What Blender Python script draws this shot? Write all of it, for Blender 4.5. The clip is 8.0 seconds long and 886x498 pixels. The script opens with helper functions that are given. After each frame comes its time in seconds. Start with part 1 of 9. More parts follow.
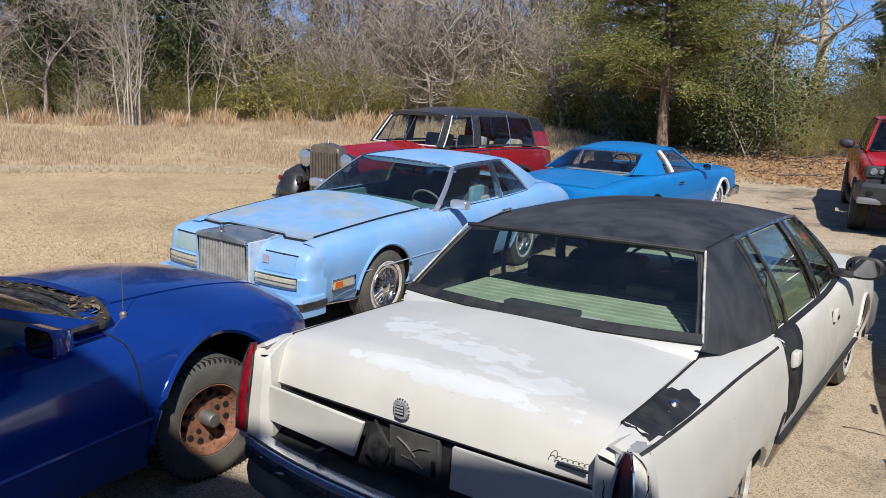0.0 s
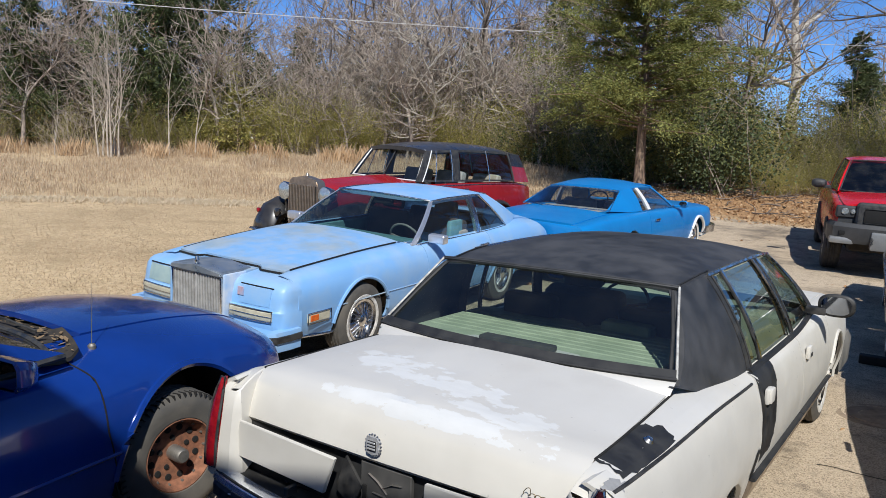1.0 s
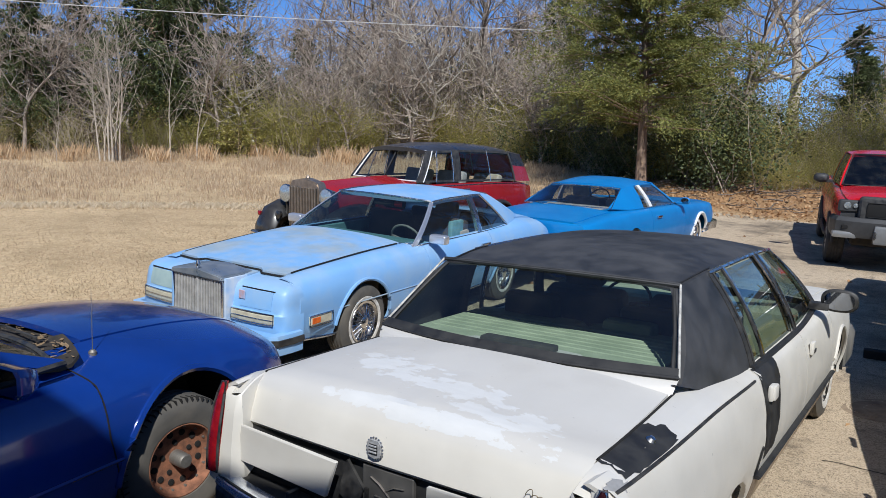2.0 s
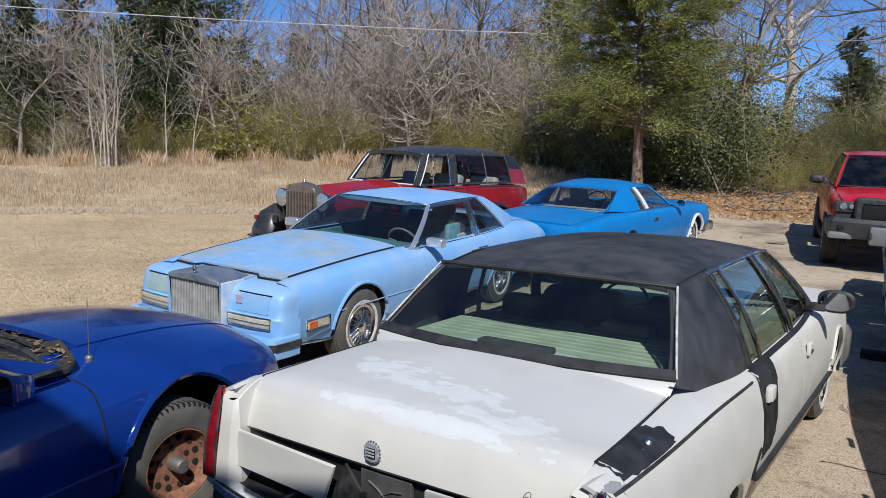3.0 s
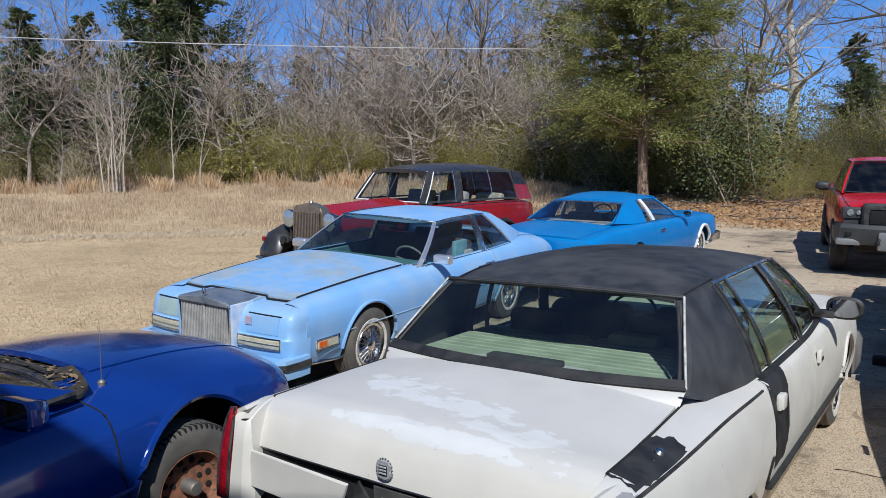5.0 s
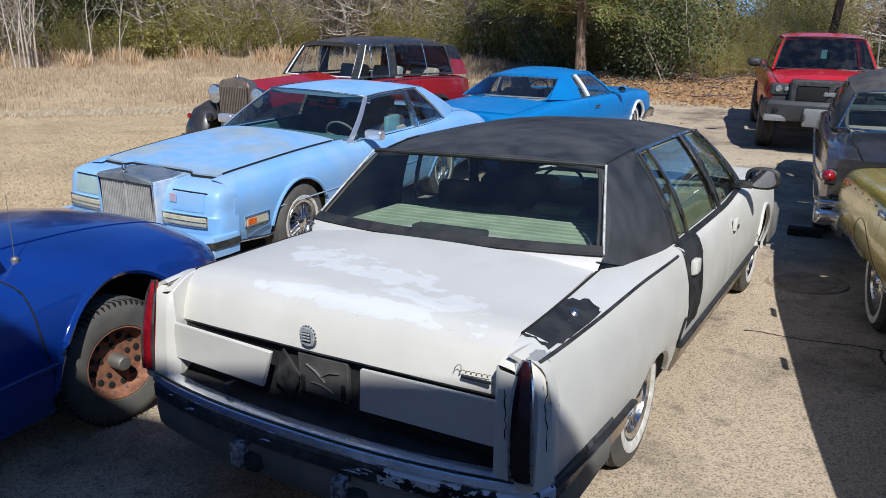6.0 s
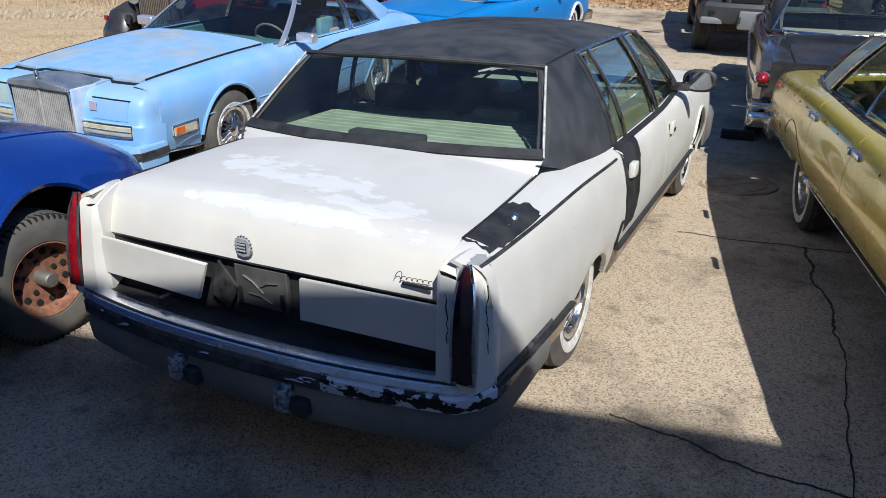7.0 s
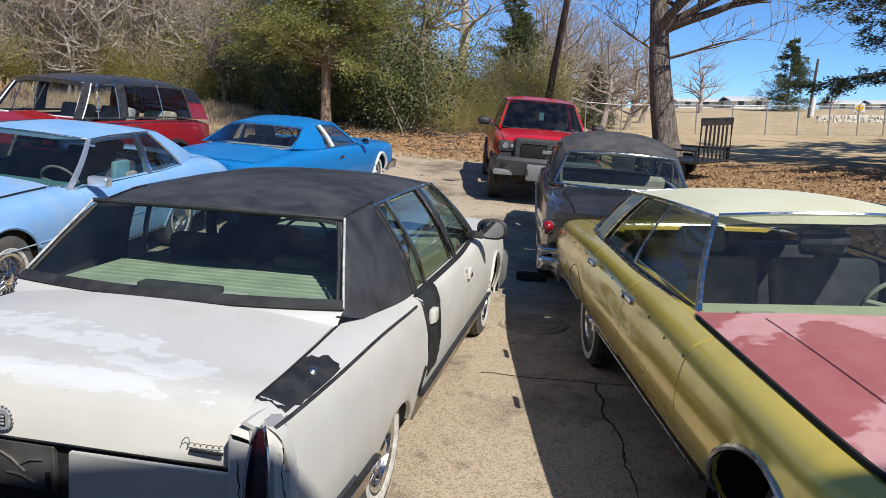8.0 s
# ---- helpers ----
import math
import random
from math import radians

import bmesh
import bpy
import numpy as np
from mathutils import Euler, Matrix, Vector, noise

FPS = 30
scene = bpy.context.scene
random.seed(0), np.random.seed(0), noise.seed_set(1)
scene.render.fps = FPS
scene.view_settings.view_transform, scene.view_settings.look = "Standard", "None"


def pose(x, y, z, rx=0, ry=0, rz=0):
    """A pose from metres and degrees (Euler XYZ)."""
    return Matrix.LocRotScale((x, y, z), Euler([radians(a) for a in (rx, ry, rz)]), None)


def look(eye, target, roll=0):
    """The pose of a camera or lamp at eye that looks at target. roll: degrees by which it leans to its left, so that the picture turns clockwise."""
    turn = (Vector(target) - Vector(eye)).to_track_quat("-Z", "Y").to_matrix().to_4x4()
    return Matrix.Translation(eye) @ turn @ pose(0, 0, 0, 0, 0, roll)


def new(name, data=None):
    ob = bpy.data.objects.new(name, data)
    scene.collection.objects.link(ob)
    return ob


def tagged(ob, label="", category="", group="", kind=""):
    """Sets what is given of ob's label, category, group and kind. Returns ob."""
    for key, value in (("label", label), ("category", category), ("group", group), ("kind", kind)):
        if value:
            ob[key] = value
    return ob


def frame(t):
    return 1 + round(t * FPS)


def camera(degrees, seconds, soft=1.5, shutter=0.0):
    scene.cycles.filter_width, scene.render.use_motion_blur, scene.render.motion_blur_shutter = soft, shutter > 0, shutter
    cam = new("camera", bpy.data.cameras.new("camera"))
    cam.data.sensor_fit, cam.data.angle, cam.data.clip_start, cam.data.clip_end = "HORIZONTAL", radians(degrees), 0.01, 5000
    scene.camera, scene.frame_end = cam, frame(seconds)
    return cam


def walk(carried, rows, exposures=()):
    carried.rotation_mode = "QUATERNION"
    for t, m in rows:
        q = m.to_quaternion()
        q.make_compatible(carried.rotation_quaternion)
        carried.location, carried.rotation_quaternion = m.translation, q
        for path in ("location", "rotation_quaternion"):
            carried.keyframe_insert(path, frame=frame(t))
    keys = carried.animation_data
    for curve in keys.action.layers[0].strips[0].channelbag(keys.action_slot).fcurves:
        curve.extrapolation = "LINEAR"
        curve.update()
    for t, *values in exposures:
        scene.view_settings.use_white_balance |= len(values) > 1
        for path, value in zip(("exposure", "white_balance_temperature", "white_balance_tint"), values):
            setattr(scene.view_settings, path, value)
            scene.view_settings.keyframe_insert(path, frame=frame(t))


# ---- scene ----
cam = camera(61.26, 8.0, 0.6)
# seconds, eye x y z, yaw to the left, pitch up, lean to the left
PATH = [
    (0, 1.6638, -1.8826, 1.8456, 36.642, -7.972, 0.187),
    (0.5, 1.6769, -1.8719, 1.8447, 35.676, -6.406, 0.972),
    (1, 1.6738, -1.8661, 1.8409, 35.08, -5.313, 0.942),
    (1.5, 1.6781, -1.8503, 1.8458, 35.226, -5.464, 0.39),
    (3, 1.6794, -1.8449, 1.8443, 35.073, -5.07, -0.242),
    (3.5, 1.6819, -1.8413, 1.8488, 34.96, -4.951, -0.341),
    (4, 1.6861, -1.849, 1.8471, 35.142, -4.327, -0.595),
    (5.5, 1.7194, -1.8675, 1.8394, 35.701, -3.672, -2.022),
    (5.7, 1.7306, -1.8447, 1.8195, 34.773, -7.514, -1.949),
    (5.8, 1.7363, -1.8332, 1.8095, 34.178, -9.139, -1.921),
    (6, 1.7475, -1.8104, 1.7896, 31.274, -12.986, -1.705),
    (6.2, 1.7377, -1.7997, 1.7761, 31.803, -18.305, -2.021),
    (6.5, 1.7229, -1.7837, 1.7559, 29.715, -20.553, -1.94),
    (7, 1.727, -1.771, 1.7632, 26.694, -20.037, -1.516),
    (7.2, 1.7292, -1.767, 1.7623, 25.51, -19.33, -0.941),
    (7.5, 1.7326, -1.761, 1.7608, 20.979, -17.462, -0.07),
    (7.6, 1.7399, -1.7553, 1.77, 18.601, -16.155, 0.327),
    (7.8, 1.7546, -1.7437, 1.7884, 13.464, -12.068, 0.794),
    (8, 1.7692, -1.7322, 1.8068, 11.959, -9.508, 0.858),
]
walk(cam, [(t, pose(x, y, z, 90 + pitch, 0, yaw) @ pose(0, 0, 0, 0, 0, roll)) for t, x, y, z, yaw, pitch, roll in PATH],
     [(0.0, 0.12, 6000, 10), (1.5, 0.05, 5850, 10), (3.0, -0.02, 5740, 10), (5.5, -0.03, 5680, 10), (6.5, 0.25, 5740, 10), (7.5, 0.26, 5880, 10), (8.0, 0.14, 6020, 10)])

# ---- light ----
SUN_FROM = Vector((1.0, -1.10, 1.40))
elev = math.atan2(SUN_FROM.z, math.hypot(SUN_FROM.x, SUN_FROM.y))
world = bpy.data.worlds.new("world")
scene.world = world
world.use_nodes = True
wn = world.node_tree.nodes
sky = wn.new("ShaderNodeTexSky")
sky.sky_type, sky.sun_disc = "NISHITA", False
sky.sun_elevation, sky.sun_rotation = elev, math.atan2(SUN_FROM.x, SUN_FROM.y)
sky.air_density, sky.dust_density, sky.ozone_density = 0.85, 0.4, 4.0
sky.altitude = 2500.0
wn["Background"].inputs[1].default_value = 0.112
tint = wn.new("ShaderNodeMix")
tint.data_type, tint.blend_type = "RGBA", "MULTIPLY"
tint.inputs[0].default_value = 1.0
tint.inputs[7].default_value = (0.80, 1.0, 1.15, 1.0)
world.node_tree.links.new(sky.outputs[0], tint.inputs[6])
world.node_tree.links.new(tint.outputs[2], wn["Background"].inputs[0])
sun = new("sun", bpy.data.lights.new("sun", "SUN"))
sun.data.energy, sun.data.angle, sun.data.color = 5.2, radians(0.53), (1.0, 0.935, 0.82)
sun.matrix_world = look(SUN_FROM * 30, (0, 0, 0))

# ---- materials ----
def node_material(name):
    mt = bpy.data.materials.new(name)
    mt.use_nodes = True
    nt = mt.node_tree
    return mt, nt, nt.nodes["Principled BSDF"]


def noise_fac(nt, scale, detail=6.0, lo=0.35, hi=0.65, stretch=None, rough=0.55):
    tc = nt.nodes.new("ShaderNodeTexCoord")
    src = tc.outputs["Object"]
    if stretch:
        mp = nt.nodes.new("ShaderNodeMapping")
        mp.inputs["Scale"].default_value = stretch
        nt.links.new(src, mp.inputs[0])
        src = mp.outputs[0]
    n = nt.nodes.new("ShaderNodeTexNoise")
    n.inputs["Scale"].default_value, n.inputs["Detail"].default_value, n.inputs["Roughness"].default_value = scale, detail, rough
    nt.links.new(src, n.inputs["Vector"])
    r = nt.nodes.new("ShaderNodeMapRange")
    r.inputs["From Min"].default_value, r.inputs["From Max"].default_value = lo, hi
    nt.links.new(n.outputs["Fac"], r.inputs["Value"])
    return r.outputs[0]


def mix_color(nt, fac, a, b):
    m = nt.nodes.new("ShaderNodeMix")
    m.data_type = "RGBA"
    for sock, v in ((m.inputs[6], a), (m.inputs[7], b)):
        if isinstance(v, tuple):
            sock.default_value = (*v[:3], 1)
        else:
            nt.links.new(v, sock)
    if isinstance(fac, float):
        m.inputs[0].default_value = fac
    else:
        nt.links.new(fac, m.inputs[0])
    return m.outputs[2]


def mix_value(nt, fac, a, b):
    r = nt.nodes.new("ShaderNodeMapRange")
    r.inputs["To Min"].default_value, r.inputs["To Max"].default_value = a, b
    nt.links.new(fac, r.inputs["Value"])
    return r.outputs[0]


def bump(nt, bsdf, height, strength=0.3, dist=0.01):
    b = nt.nodes.new("ShaderNodeBump")
    b.inputs["Strength"].default_value, b.inputs["Distance"].default_value = strength, dist
    nt.links.new(height, b.inputs["Height"])
    nt.links.new(b.outputs[0], bsdf.inputs["Normal"])


def surface(name, a, b, scale=8.0, rough=(0.5, 0.7), metal=0.0, lo=0.35, hi=0.65, bump_scale=0.0, bump_strength=0.2, bump_dist=0.004, coat=0.0, stretch=None, fine=None):
    """Two tones mixed by noise, roughness that follows, and fine relief."""
    mt, nt, p = node_material(name)
    f = noise_fac(nt, scale, lo=lo, hi=hi, stretch=stretch)
    col = mix_color(nt, f, a, b)
    if fine:
        f2 = noise_fac(nt, fine[0], 4, 0.4, 0.62)
        col = mix_color(nt, f2, col, fine[1]) if len(fine) < 3 else mix_color(nt, mix_value(nt, f2, 0, fine[2]), col, fine[1])
    nt.links.new(col, p.inputs["Base Color"])
    nt.links.new(mix_value(nt, f, *rough), p.inputs["Roughness"])
    p.inputs["Metallic"].default_value = metal
    p.inputs["Coat Weight"].default_value, p.inputs["Coat Roughness"].default_value = coat, 0.06
    if bump_scale:
        bump(nt, p, noise_fac(nt, bump_scale, 5, 0, 1), bump_strength, bump_dist)
    return mt


def plain_glass(name, tint=(0.75, 0.85, 0.8), clear=0.8, rough=0.02, dust_most=0.05):
    """Car glass: a clear, tinted sheet with a mirror-like skin."""
    mt, nt, p = node_material(name)
    out = nt.nodes["Material Output"]
    tr = nt.nodes.new("ShaderNodeBsdfTransparent")
    tr.inputs[0].default_value = (tint[0] * clear, tint[1] * clear, tint[2] * clear, 1)
    gl = nt.nodes.new("ShaderNodeBsdfGlossy")
    gl.inputs["Roughness"].default_value = rough
    lw = nt.nodes.new("ShaderNodeLayerWeight")
    lw.inputs[0].default_value = 0.5
    pw = nt.nodes.new("ShaderNodeMath")
    pw.operation = "POWER"
    pw.inputs[1].default_value = 4.0
    nt.links.new(lw.outputs["Facing"], pw.inputs[0])
    fr = nt.nodes.new("ShaderNodeMapRange")
    fr.inputs["To Min"].default_value, fr.inputs["To Max"].default_value = 0.085, 0.9
    nt.links.new(pw.outputs[0], fr.inputs["Value"])
    mx = nt.nodes.new("ShaderNodeMixShader")
    nt.links.new(fr.outputs[0], mx.inputs[0])
    nt.links.new(tr.outputs[0], mx.inputs[1])
    nt.links.new(gl.outputs[0], mx.inputs[2])
    dust = noise_fac(nt, 5.0, 6, 0.45, 0.9)
    df = nt.nodes.new("ShaderNodeBsdfDiffuse")
    df.inputs[0].default_value = (0.5, 0.48, 0.43, 1)
    m2 = nt.nodes.new("ShaderNodeMixShader")
    nt.links.new(mix_value(nt, dust, 0.004, dust_most), m2.inputs[0])
    nt.links.new(mx.outputs[0], m2.inputs[1])
    nt.links.new(df.outputs[0], m2.inputs[2])
    nt.links.new(m2.outputs[0], out.inputs[0])
    return mt


GLASS = plain_glass("tinted_glass", (0.72, 0.85, 0.80), 0.9, dust_most=0.02)
GLASS_CLEAR = plain_glass("clear_glass", (0.86, 0.9, 0.88), 0.93, dust_most=0.018)
GLASS_SIDE = plain_glass("side_glass", (0.62, 0.74, 0.70), 0.62, dust_most=0.015)
GLASS_DARK = plain_glass("dark_glass", (0.3, 0.33, 0.34), 0.6)
CHROME = surface("chrome", (0.75, 0.75, 0.76), (0.5, 0.5, 0.5), 20, (0.06, 0.3), 1.0)
# dimmed metal: the dark reflection is put into the mirror's colour
MIRROR = surface("mirror", (0.34, 0.35, 0.37), (0.28, 0.29, 0.31), 6, (0.02, 0.05), 1.0)
ALU = surface("polished_aluminium", (0.80, 0.81, 0.84), (0.66, 0.68, 0.72), 9, (0.28, 0.42), 0.8)
SATIN_BARS = surface("dull_grille_bars", (0.66, 0.65, 0.62), (0.42, 0.41, 0.39), 12, (0.4, 0.6), 0.5)
CHROME_WORN = surface("worn_chrome", (0.62, 0.63, 0.66), (0.28, 0.27, 0.26), 14, (0.12, 0.5), 1.0, 0.4, 0.7)
RUBBER = surface("tyre_rubber", (0.022, 0.022, 0.022), (0.07, 0.06, 0.05), 14, (0.75, 0.9), bump_scale=60, bump_strength=0.25)
RUBBER_DUSTY = surface("dusty_tyre_rubber", (0.065, 0.062, 0.057), (0.12, 0.108, 0.09), 5, (0.85, 0.95), bump_scale=60)
WHITEWALL = surface("whitewall", (0.72, 0.71, 0.68), (0.45, 0.42, 0.36), 18, (0.6, 0.8))
BLACK_TRIM = surface("black_trim", (0.015, 0.015, 0.016), (0.05, 0.048, 0.045), 18, (0.45, 0.75))
# near black, so that gaps, holes and linings carry shade in their colour
GAP = surface("dark_gap", (0.006, 0.006, 0.006), (0.012, 0.011, 0.01), 10, (0.9, 1.0))
UNDER = surface("underbody", (0.02, 0.018, 0.016), (0.05, 0.04, 0.03), 9, (0.85, 1.0), bump_scale=30)
RUST_STEEL = surface("rusty_steel", (0.30, 0.13, 0.07), (0.16, 0.075, 0.045), 26, (0.75, 0.95), 0.2, bump_scale=90, bump_strength=0.4)
STEEL = surface("bare_steel", (0.38, 0.36, 0.33), (0.25, 0.23, 0.2), 20, (0.4, 0.65), 0.8)
RED_LENS = surface("red_lens", (0.30, 0.008, 0.012), (0.16, 0.004, 0.008), 30, (0.12, 0.25), coat=0.6)
AMBER_LENS = surface("amber_lens", (0.75, 0.16, 0.02), (0.55, 0.1, 0.015), 30, (0.15, 0.3), coat=0.6)
# darker copy of the red lens, with the shade on it in the colour
DARK_LENS = surface("dark_red_lens", (0.03, 0.002, 0.004), (0.012, 0.002, 0.003), 30, (0.12, 0.25), coat=0.6)
PALE_LENS = surface("yellowed_lens", (0.58, 0.55, 0.42), (0.42, 0.39, 0.29), 16, (0.2, 0.4), coat=0.4)
CLEAR_LENS = surface("headlamp_lens", (0.55, 0.58, 0.58), (0.3, 0.32, 0.32), 40, (0.05, 0.2), 0.6)
CLOTH_GREEN = surface("pale_green_trim", (0.36, 0.40, 0.29), (0.27, 0.31, 0.22), 8, (0.8, 0.95), bump_scale=50)
CLOTH_TEAL = surface("teal_trim", (0.16, 0.34, 0.37), (0.10, 0.24, 0.27), 8, (0.7, 0.9))
CLOTH_DARK = surface("dark_trim", (0.03, 0.03, 0.032), (0.06, 0.055, 0.05), 8, (0.75, 0.95))
CLOTH_GREY = surface("grey_upholstery", (0.32, 0.32, 0.30), (0.21, 0.21, 0.20), 7, (0.8, 0.95), bump_scale=60)
CLOTH_TAN = surface("tan_upholstery", (0.42, 0.38, 0.30), (0.28, 0.25, 0.2), 7, (0.8, 0.95), bump_scale=60)
PALE_GREEN_PLASTIC = surface("pale_green_plastic", (0.52, 0.58, 0.36), (0.42, 0.47, 0.28), 5, (0.4, 0.6))

# ---- the lie of the land ----
def soft_plus(v):
    return math.log1p(math.exp(-abs(v))) + max(v, 0.0)


def ground_z(x, y):
    """Paved yard, nearly level by the garage, rising to the field on one side, the wood ahead and the hill beyond."""
    far = math.hypot(x, y)
    x, y = max(-60.0, min(80.0, x)), max(-20.0, min(110.0, y))
    z = 0.11 * soft_plus((y - 2.0 * x - 5.0) / 2.0) - 0.034
    z = z if z < 0.33 else 0.33 + 0.62 * (z - 0.33)
    z += 0.15 * soft_plus((y - 18.5) / 2.0) - 0.18 * soft_plus((y - 36.0) / 4.0)
    ease = lambda v: max(0.0, min(1.0, v)) ** 2 * (3 - 2 * max(0.0, min(1.0, v)))
    # slight swell under the cars by the field
    z += 0.10 * ease((-x - 1.9 - 1.3 * ease((y - 5.0) / 3.0)) / 1.6) * ease((y - 1.0) / 2.5)
    # beyond the yard on the other side an even slope climbs to the crest of the hill
    w = ease((x - 1.7) / max(y + 1.85, 5.0) / 0.16 + 0.45 + 0.5 * ease((y - 21.0) / 10.0)) * ease((y - 9.0) / 6.0)
    z += w * (0.1 * soft_plus((y - 18.0) / 2.0) - z)
    return z + 0.05 * noise.noise(Vector((x * 0.16, y * 0.16, 0))) * min(1.0, max(0.0, (far - 19) / 10))


def ground_pose(x, y, yaw, mid, lift=0.0, level=0.0):
    """Pose of a thing that stands on the ground: rear axle at x, y; tilted as the ground is at its middle, less so as level goes to 1."""
    a = radians(yaw)
    cx, cy = x - math.sin(a) * mid, y + math.cos(a) * mid
    e = 0.6
    gx = (ground_z(cx + e, cy) - ground_z(cx - e, cy)) / (2 * e) * (1 - level)
    gy = (ground_z(cx, cy + e) - ground_z(cx, cy - e)) / (2 * e)
    n = Vector((-gx, -gy, 1)).normalized()
    f = Vector((-math.sin(a), math.cos(a), 0))
    f.z = gx * f.x + gy * f.y
    f.normalize()
    m = Matrix((f.cross(n), f, n)).transposed().to_4x4()
    m.translation = Vector((cx, cy, ground_z(cx, cy) + lift)) - m.to_3x3() @ Vector((0, mid, 0))
    return m


# ---- mesh tools ----
def mesh_of(name, bm, material, smooth=True, sharp=35):
    bmesh.ops.remove_doubles(bm, verts=bm.verts, dist=0.0004)
    bmesh.ops.recalc_face_normals(bm, faces=bm.faces)
    me = bpy.data.meshes.new(name)
    bm.to_mesh(me)
    bm.free()
    if smooth:
        me.shade_smooth()
        me.set_sharp_from_angle(angle=radians(sharp))
    for mt in material if isinstance(material, (list, tuple)) else (material,):
        me.materials.append(mt)
    return me


def part(name, bm, material, parent, label="", smooth=True, at=None):
    ob = new(name, mesh_of(name, bm, material, smooth))
    ob.parent = parent
    if at is not None:
        ob.matrix_basis = at
    if label:
        ob["label"] = label
    return ob


def thing(name, m, label, category, group="", kind=""):
    ob = new(name)
    ob.empty_display_size = 0.2
    ob.matrix_world = m
    return tagged(ob, label, category, group, kind)


def box(bm, x0, x1, y0, y1, z0, z1, bev=0.0, seg=2, m=None):
    r = bmesh.ops.create_cube(bm, size=1.0)
    vs = r["verts"]
    for v in vs:
        v.co = Vector(((x0 + x1) / 2 + v.co.x * (x1 - x0), (y0 + y1) / 2 + v.co.y * (y1 - y0), (z0 + z1) / 2 + v.co.z * (z1 - z0)))
    if bev > 0:
        es = list({e for v in vs for e in v.link_edges})
        out = bmesh.ops.bevel(bm, geom=es, offset=bev, segments=seg, profile=0.6, affect="EDGES")
        vs = list({v for f in out["faces"] for v in f.verts} | {v for v in vs if v.is_valid})
    if m is not None:
        bmesh.ops.transform(bm, matrix=m, verts=[v for v in vs if v.is_valid])
    return bm


def boxed(*a, **k):
    return box(bmesh.new(), *a, **k)


def grid(rows, bm=None, close=False):
    """Faces through rows of points."""
    bm = bm or bmesh.new()
    vs = [[bm.verts.new(p) for p in r] for r in rows]
    for a, b in zip(vs, vs[1:]):
        k = len(a)
        for i in range(k if close else k - 1):
            j = (i + 1) % k
            try:
                bm.faces.new((a[i], a[j], b[j], b[i]))
            except ValueError:
                pass
    return bm


def thicken(bm, depth, toward=None):
    """Fold the open border inward, so that a sheet shows its thickness."""
    es = [e for e in bm.edges if len(e.link_faces) == 1]
    bm.normal_update()
    side = {v: v.normal.copy() for e in es for v in e.verts}
    out = bmesh.ops.extrude_edge_only(bm, edges=es)
    for v in [g for g in out["geom"] if isinstance(g, bmesh.types.BMVert)]:
        src = min((w for w in side), key=lambda w: (w.co - v.co).length_squared) if len(side) < 4 else None
        n = None
        for e in v.link_edges:
            o = e.other_vert(v)
            if o in side and (o.co - v.co).length < 1e-7:
                n = side[o]
                break
        n = n or (side[src] if src else Vector((0, 0, 1)))
        if toward is not None:
            d = (Vector(toward(v.co)) - v.co).normalized()
            n = -d
        v.co -= n * depth
    return bm


def tube(pts, r, n=6, bm=None, flat=1.0, closed=False):
    """A rod along points; flat squeezes it."""
    bm = bm or bmesh.new()
    pts = [Vector(p) for p in pts]
    rings = []
    side0 = None
    k = len(pts)
    for i, p in enumerate(pts):
        d = (pts[(i + 1) % k] - pts[i - 1]) if closed else (pts[min(i + 1, k - 1)] - pts[max(i - 1, 0)])
        d.normalize()
        ref = Vector((0, 0, 1)) if abs(d.z) < 0.9 else Vector((0, 1, 0))
        a = d.cross(ref).normalized()
        b = d.cross(a)
        rr = r[i] if isinstance(r, (list, tuple)) else r
        rings.append([p + a * math.cos(t) * rr + b * math.sin(t) * rr * flat for t in [2 * math.pi * j / n for j in range(n)]])
    if closed:
        rings.append(rings[0])
    grid(rings, bm, close=True)
    if not closed:
        bm.verts.ensure_lookup_table()
        for ring in (rings[0], rings[-1]):
            vs = [bm.verts.new(p) for p in ring]
            bm.faces.new(vs)
    return bm


def lathe(profile, n=32, bm=None):
    """Turn (radius, x) points round the x axis."""
    rings = [[Vector((x, r * math.cos(2 * math.pi * j / n), r * math.sin(2 * math.pi * j / n))) for j in range(n)] for r, x in profile]
    return grid(rings, bm, close=True)


def prism(outline, thick, normal_axis="y", at=0.0, bm=None):
    """A flat plate of some thickness from an outline in the plane across the axis."""
    bm = bm or bmesh.new()

    def put(a, b, d):
        return {"x": (d, a, b), "y": (a, d, b), "z": (a, b, d)}[normal_axis]

    f = [bm.verts.new(put(a, b, at)) for a, b in outline]
    g = [bm.verts.new(put(a, b, at + thick)) for a, b in outline]
    bm.faces.new(f)
    bm.faces.new(g[::-1])
    for i in range(len(f)):
        j = (i + 1) % len(f)
        bm.faces.new((f[i], f[j], g[j], g[i]))
    return bm


def smooth_table(tab):
    """A curve without overshoot through (y, value) pairs."""
    ys, vs = [p[0] for p in tab], [p[1] for p in tab]
    d = [(b - a) / (y1 - y0) for a, b, y0, y1 in zip(vs, vs[1:], ys, ys[1:])]
    m = [d[0]] + [0.0 if a * b <= 0 else 2 * a * b / (a + b) for a, b in zip(d, d[1:])] + [d[-1]]

    def f(y):
        if y <= ys[0]:
            return vs[0]
        if y >= ys[-1]:
            return vs[-1]
        i = max(k for k in range(len(ys) - 1) if ys[k] <= y)
        h = ys[i + 1] - ys[i]
        t = (y - ys[i]) / h
        return (vs[i] * (1 + 2 * t) * (1 - t) ** 2 + h * m[i] * t * (1 - t) ** 2 + vs[i + 1] * t * t * (3 - 2 * t) + h * m[i + 1] * t * t * (t - 1))

    return f

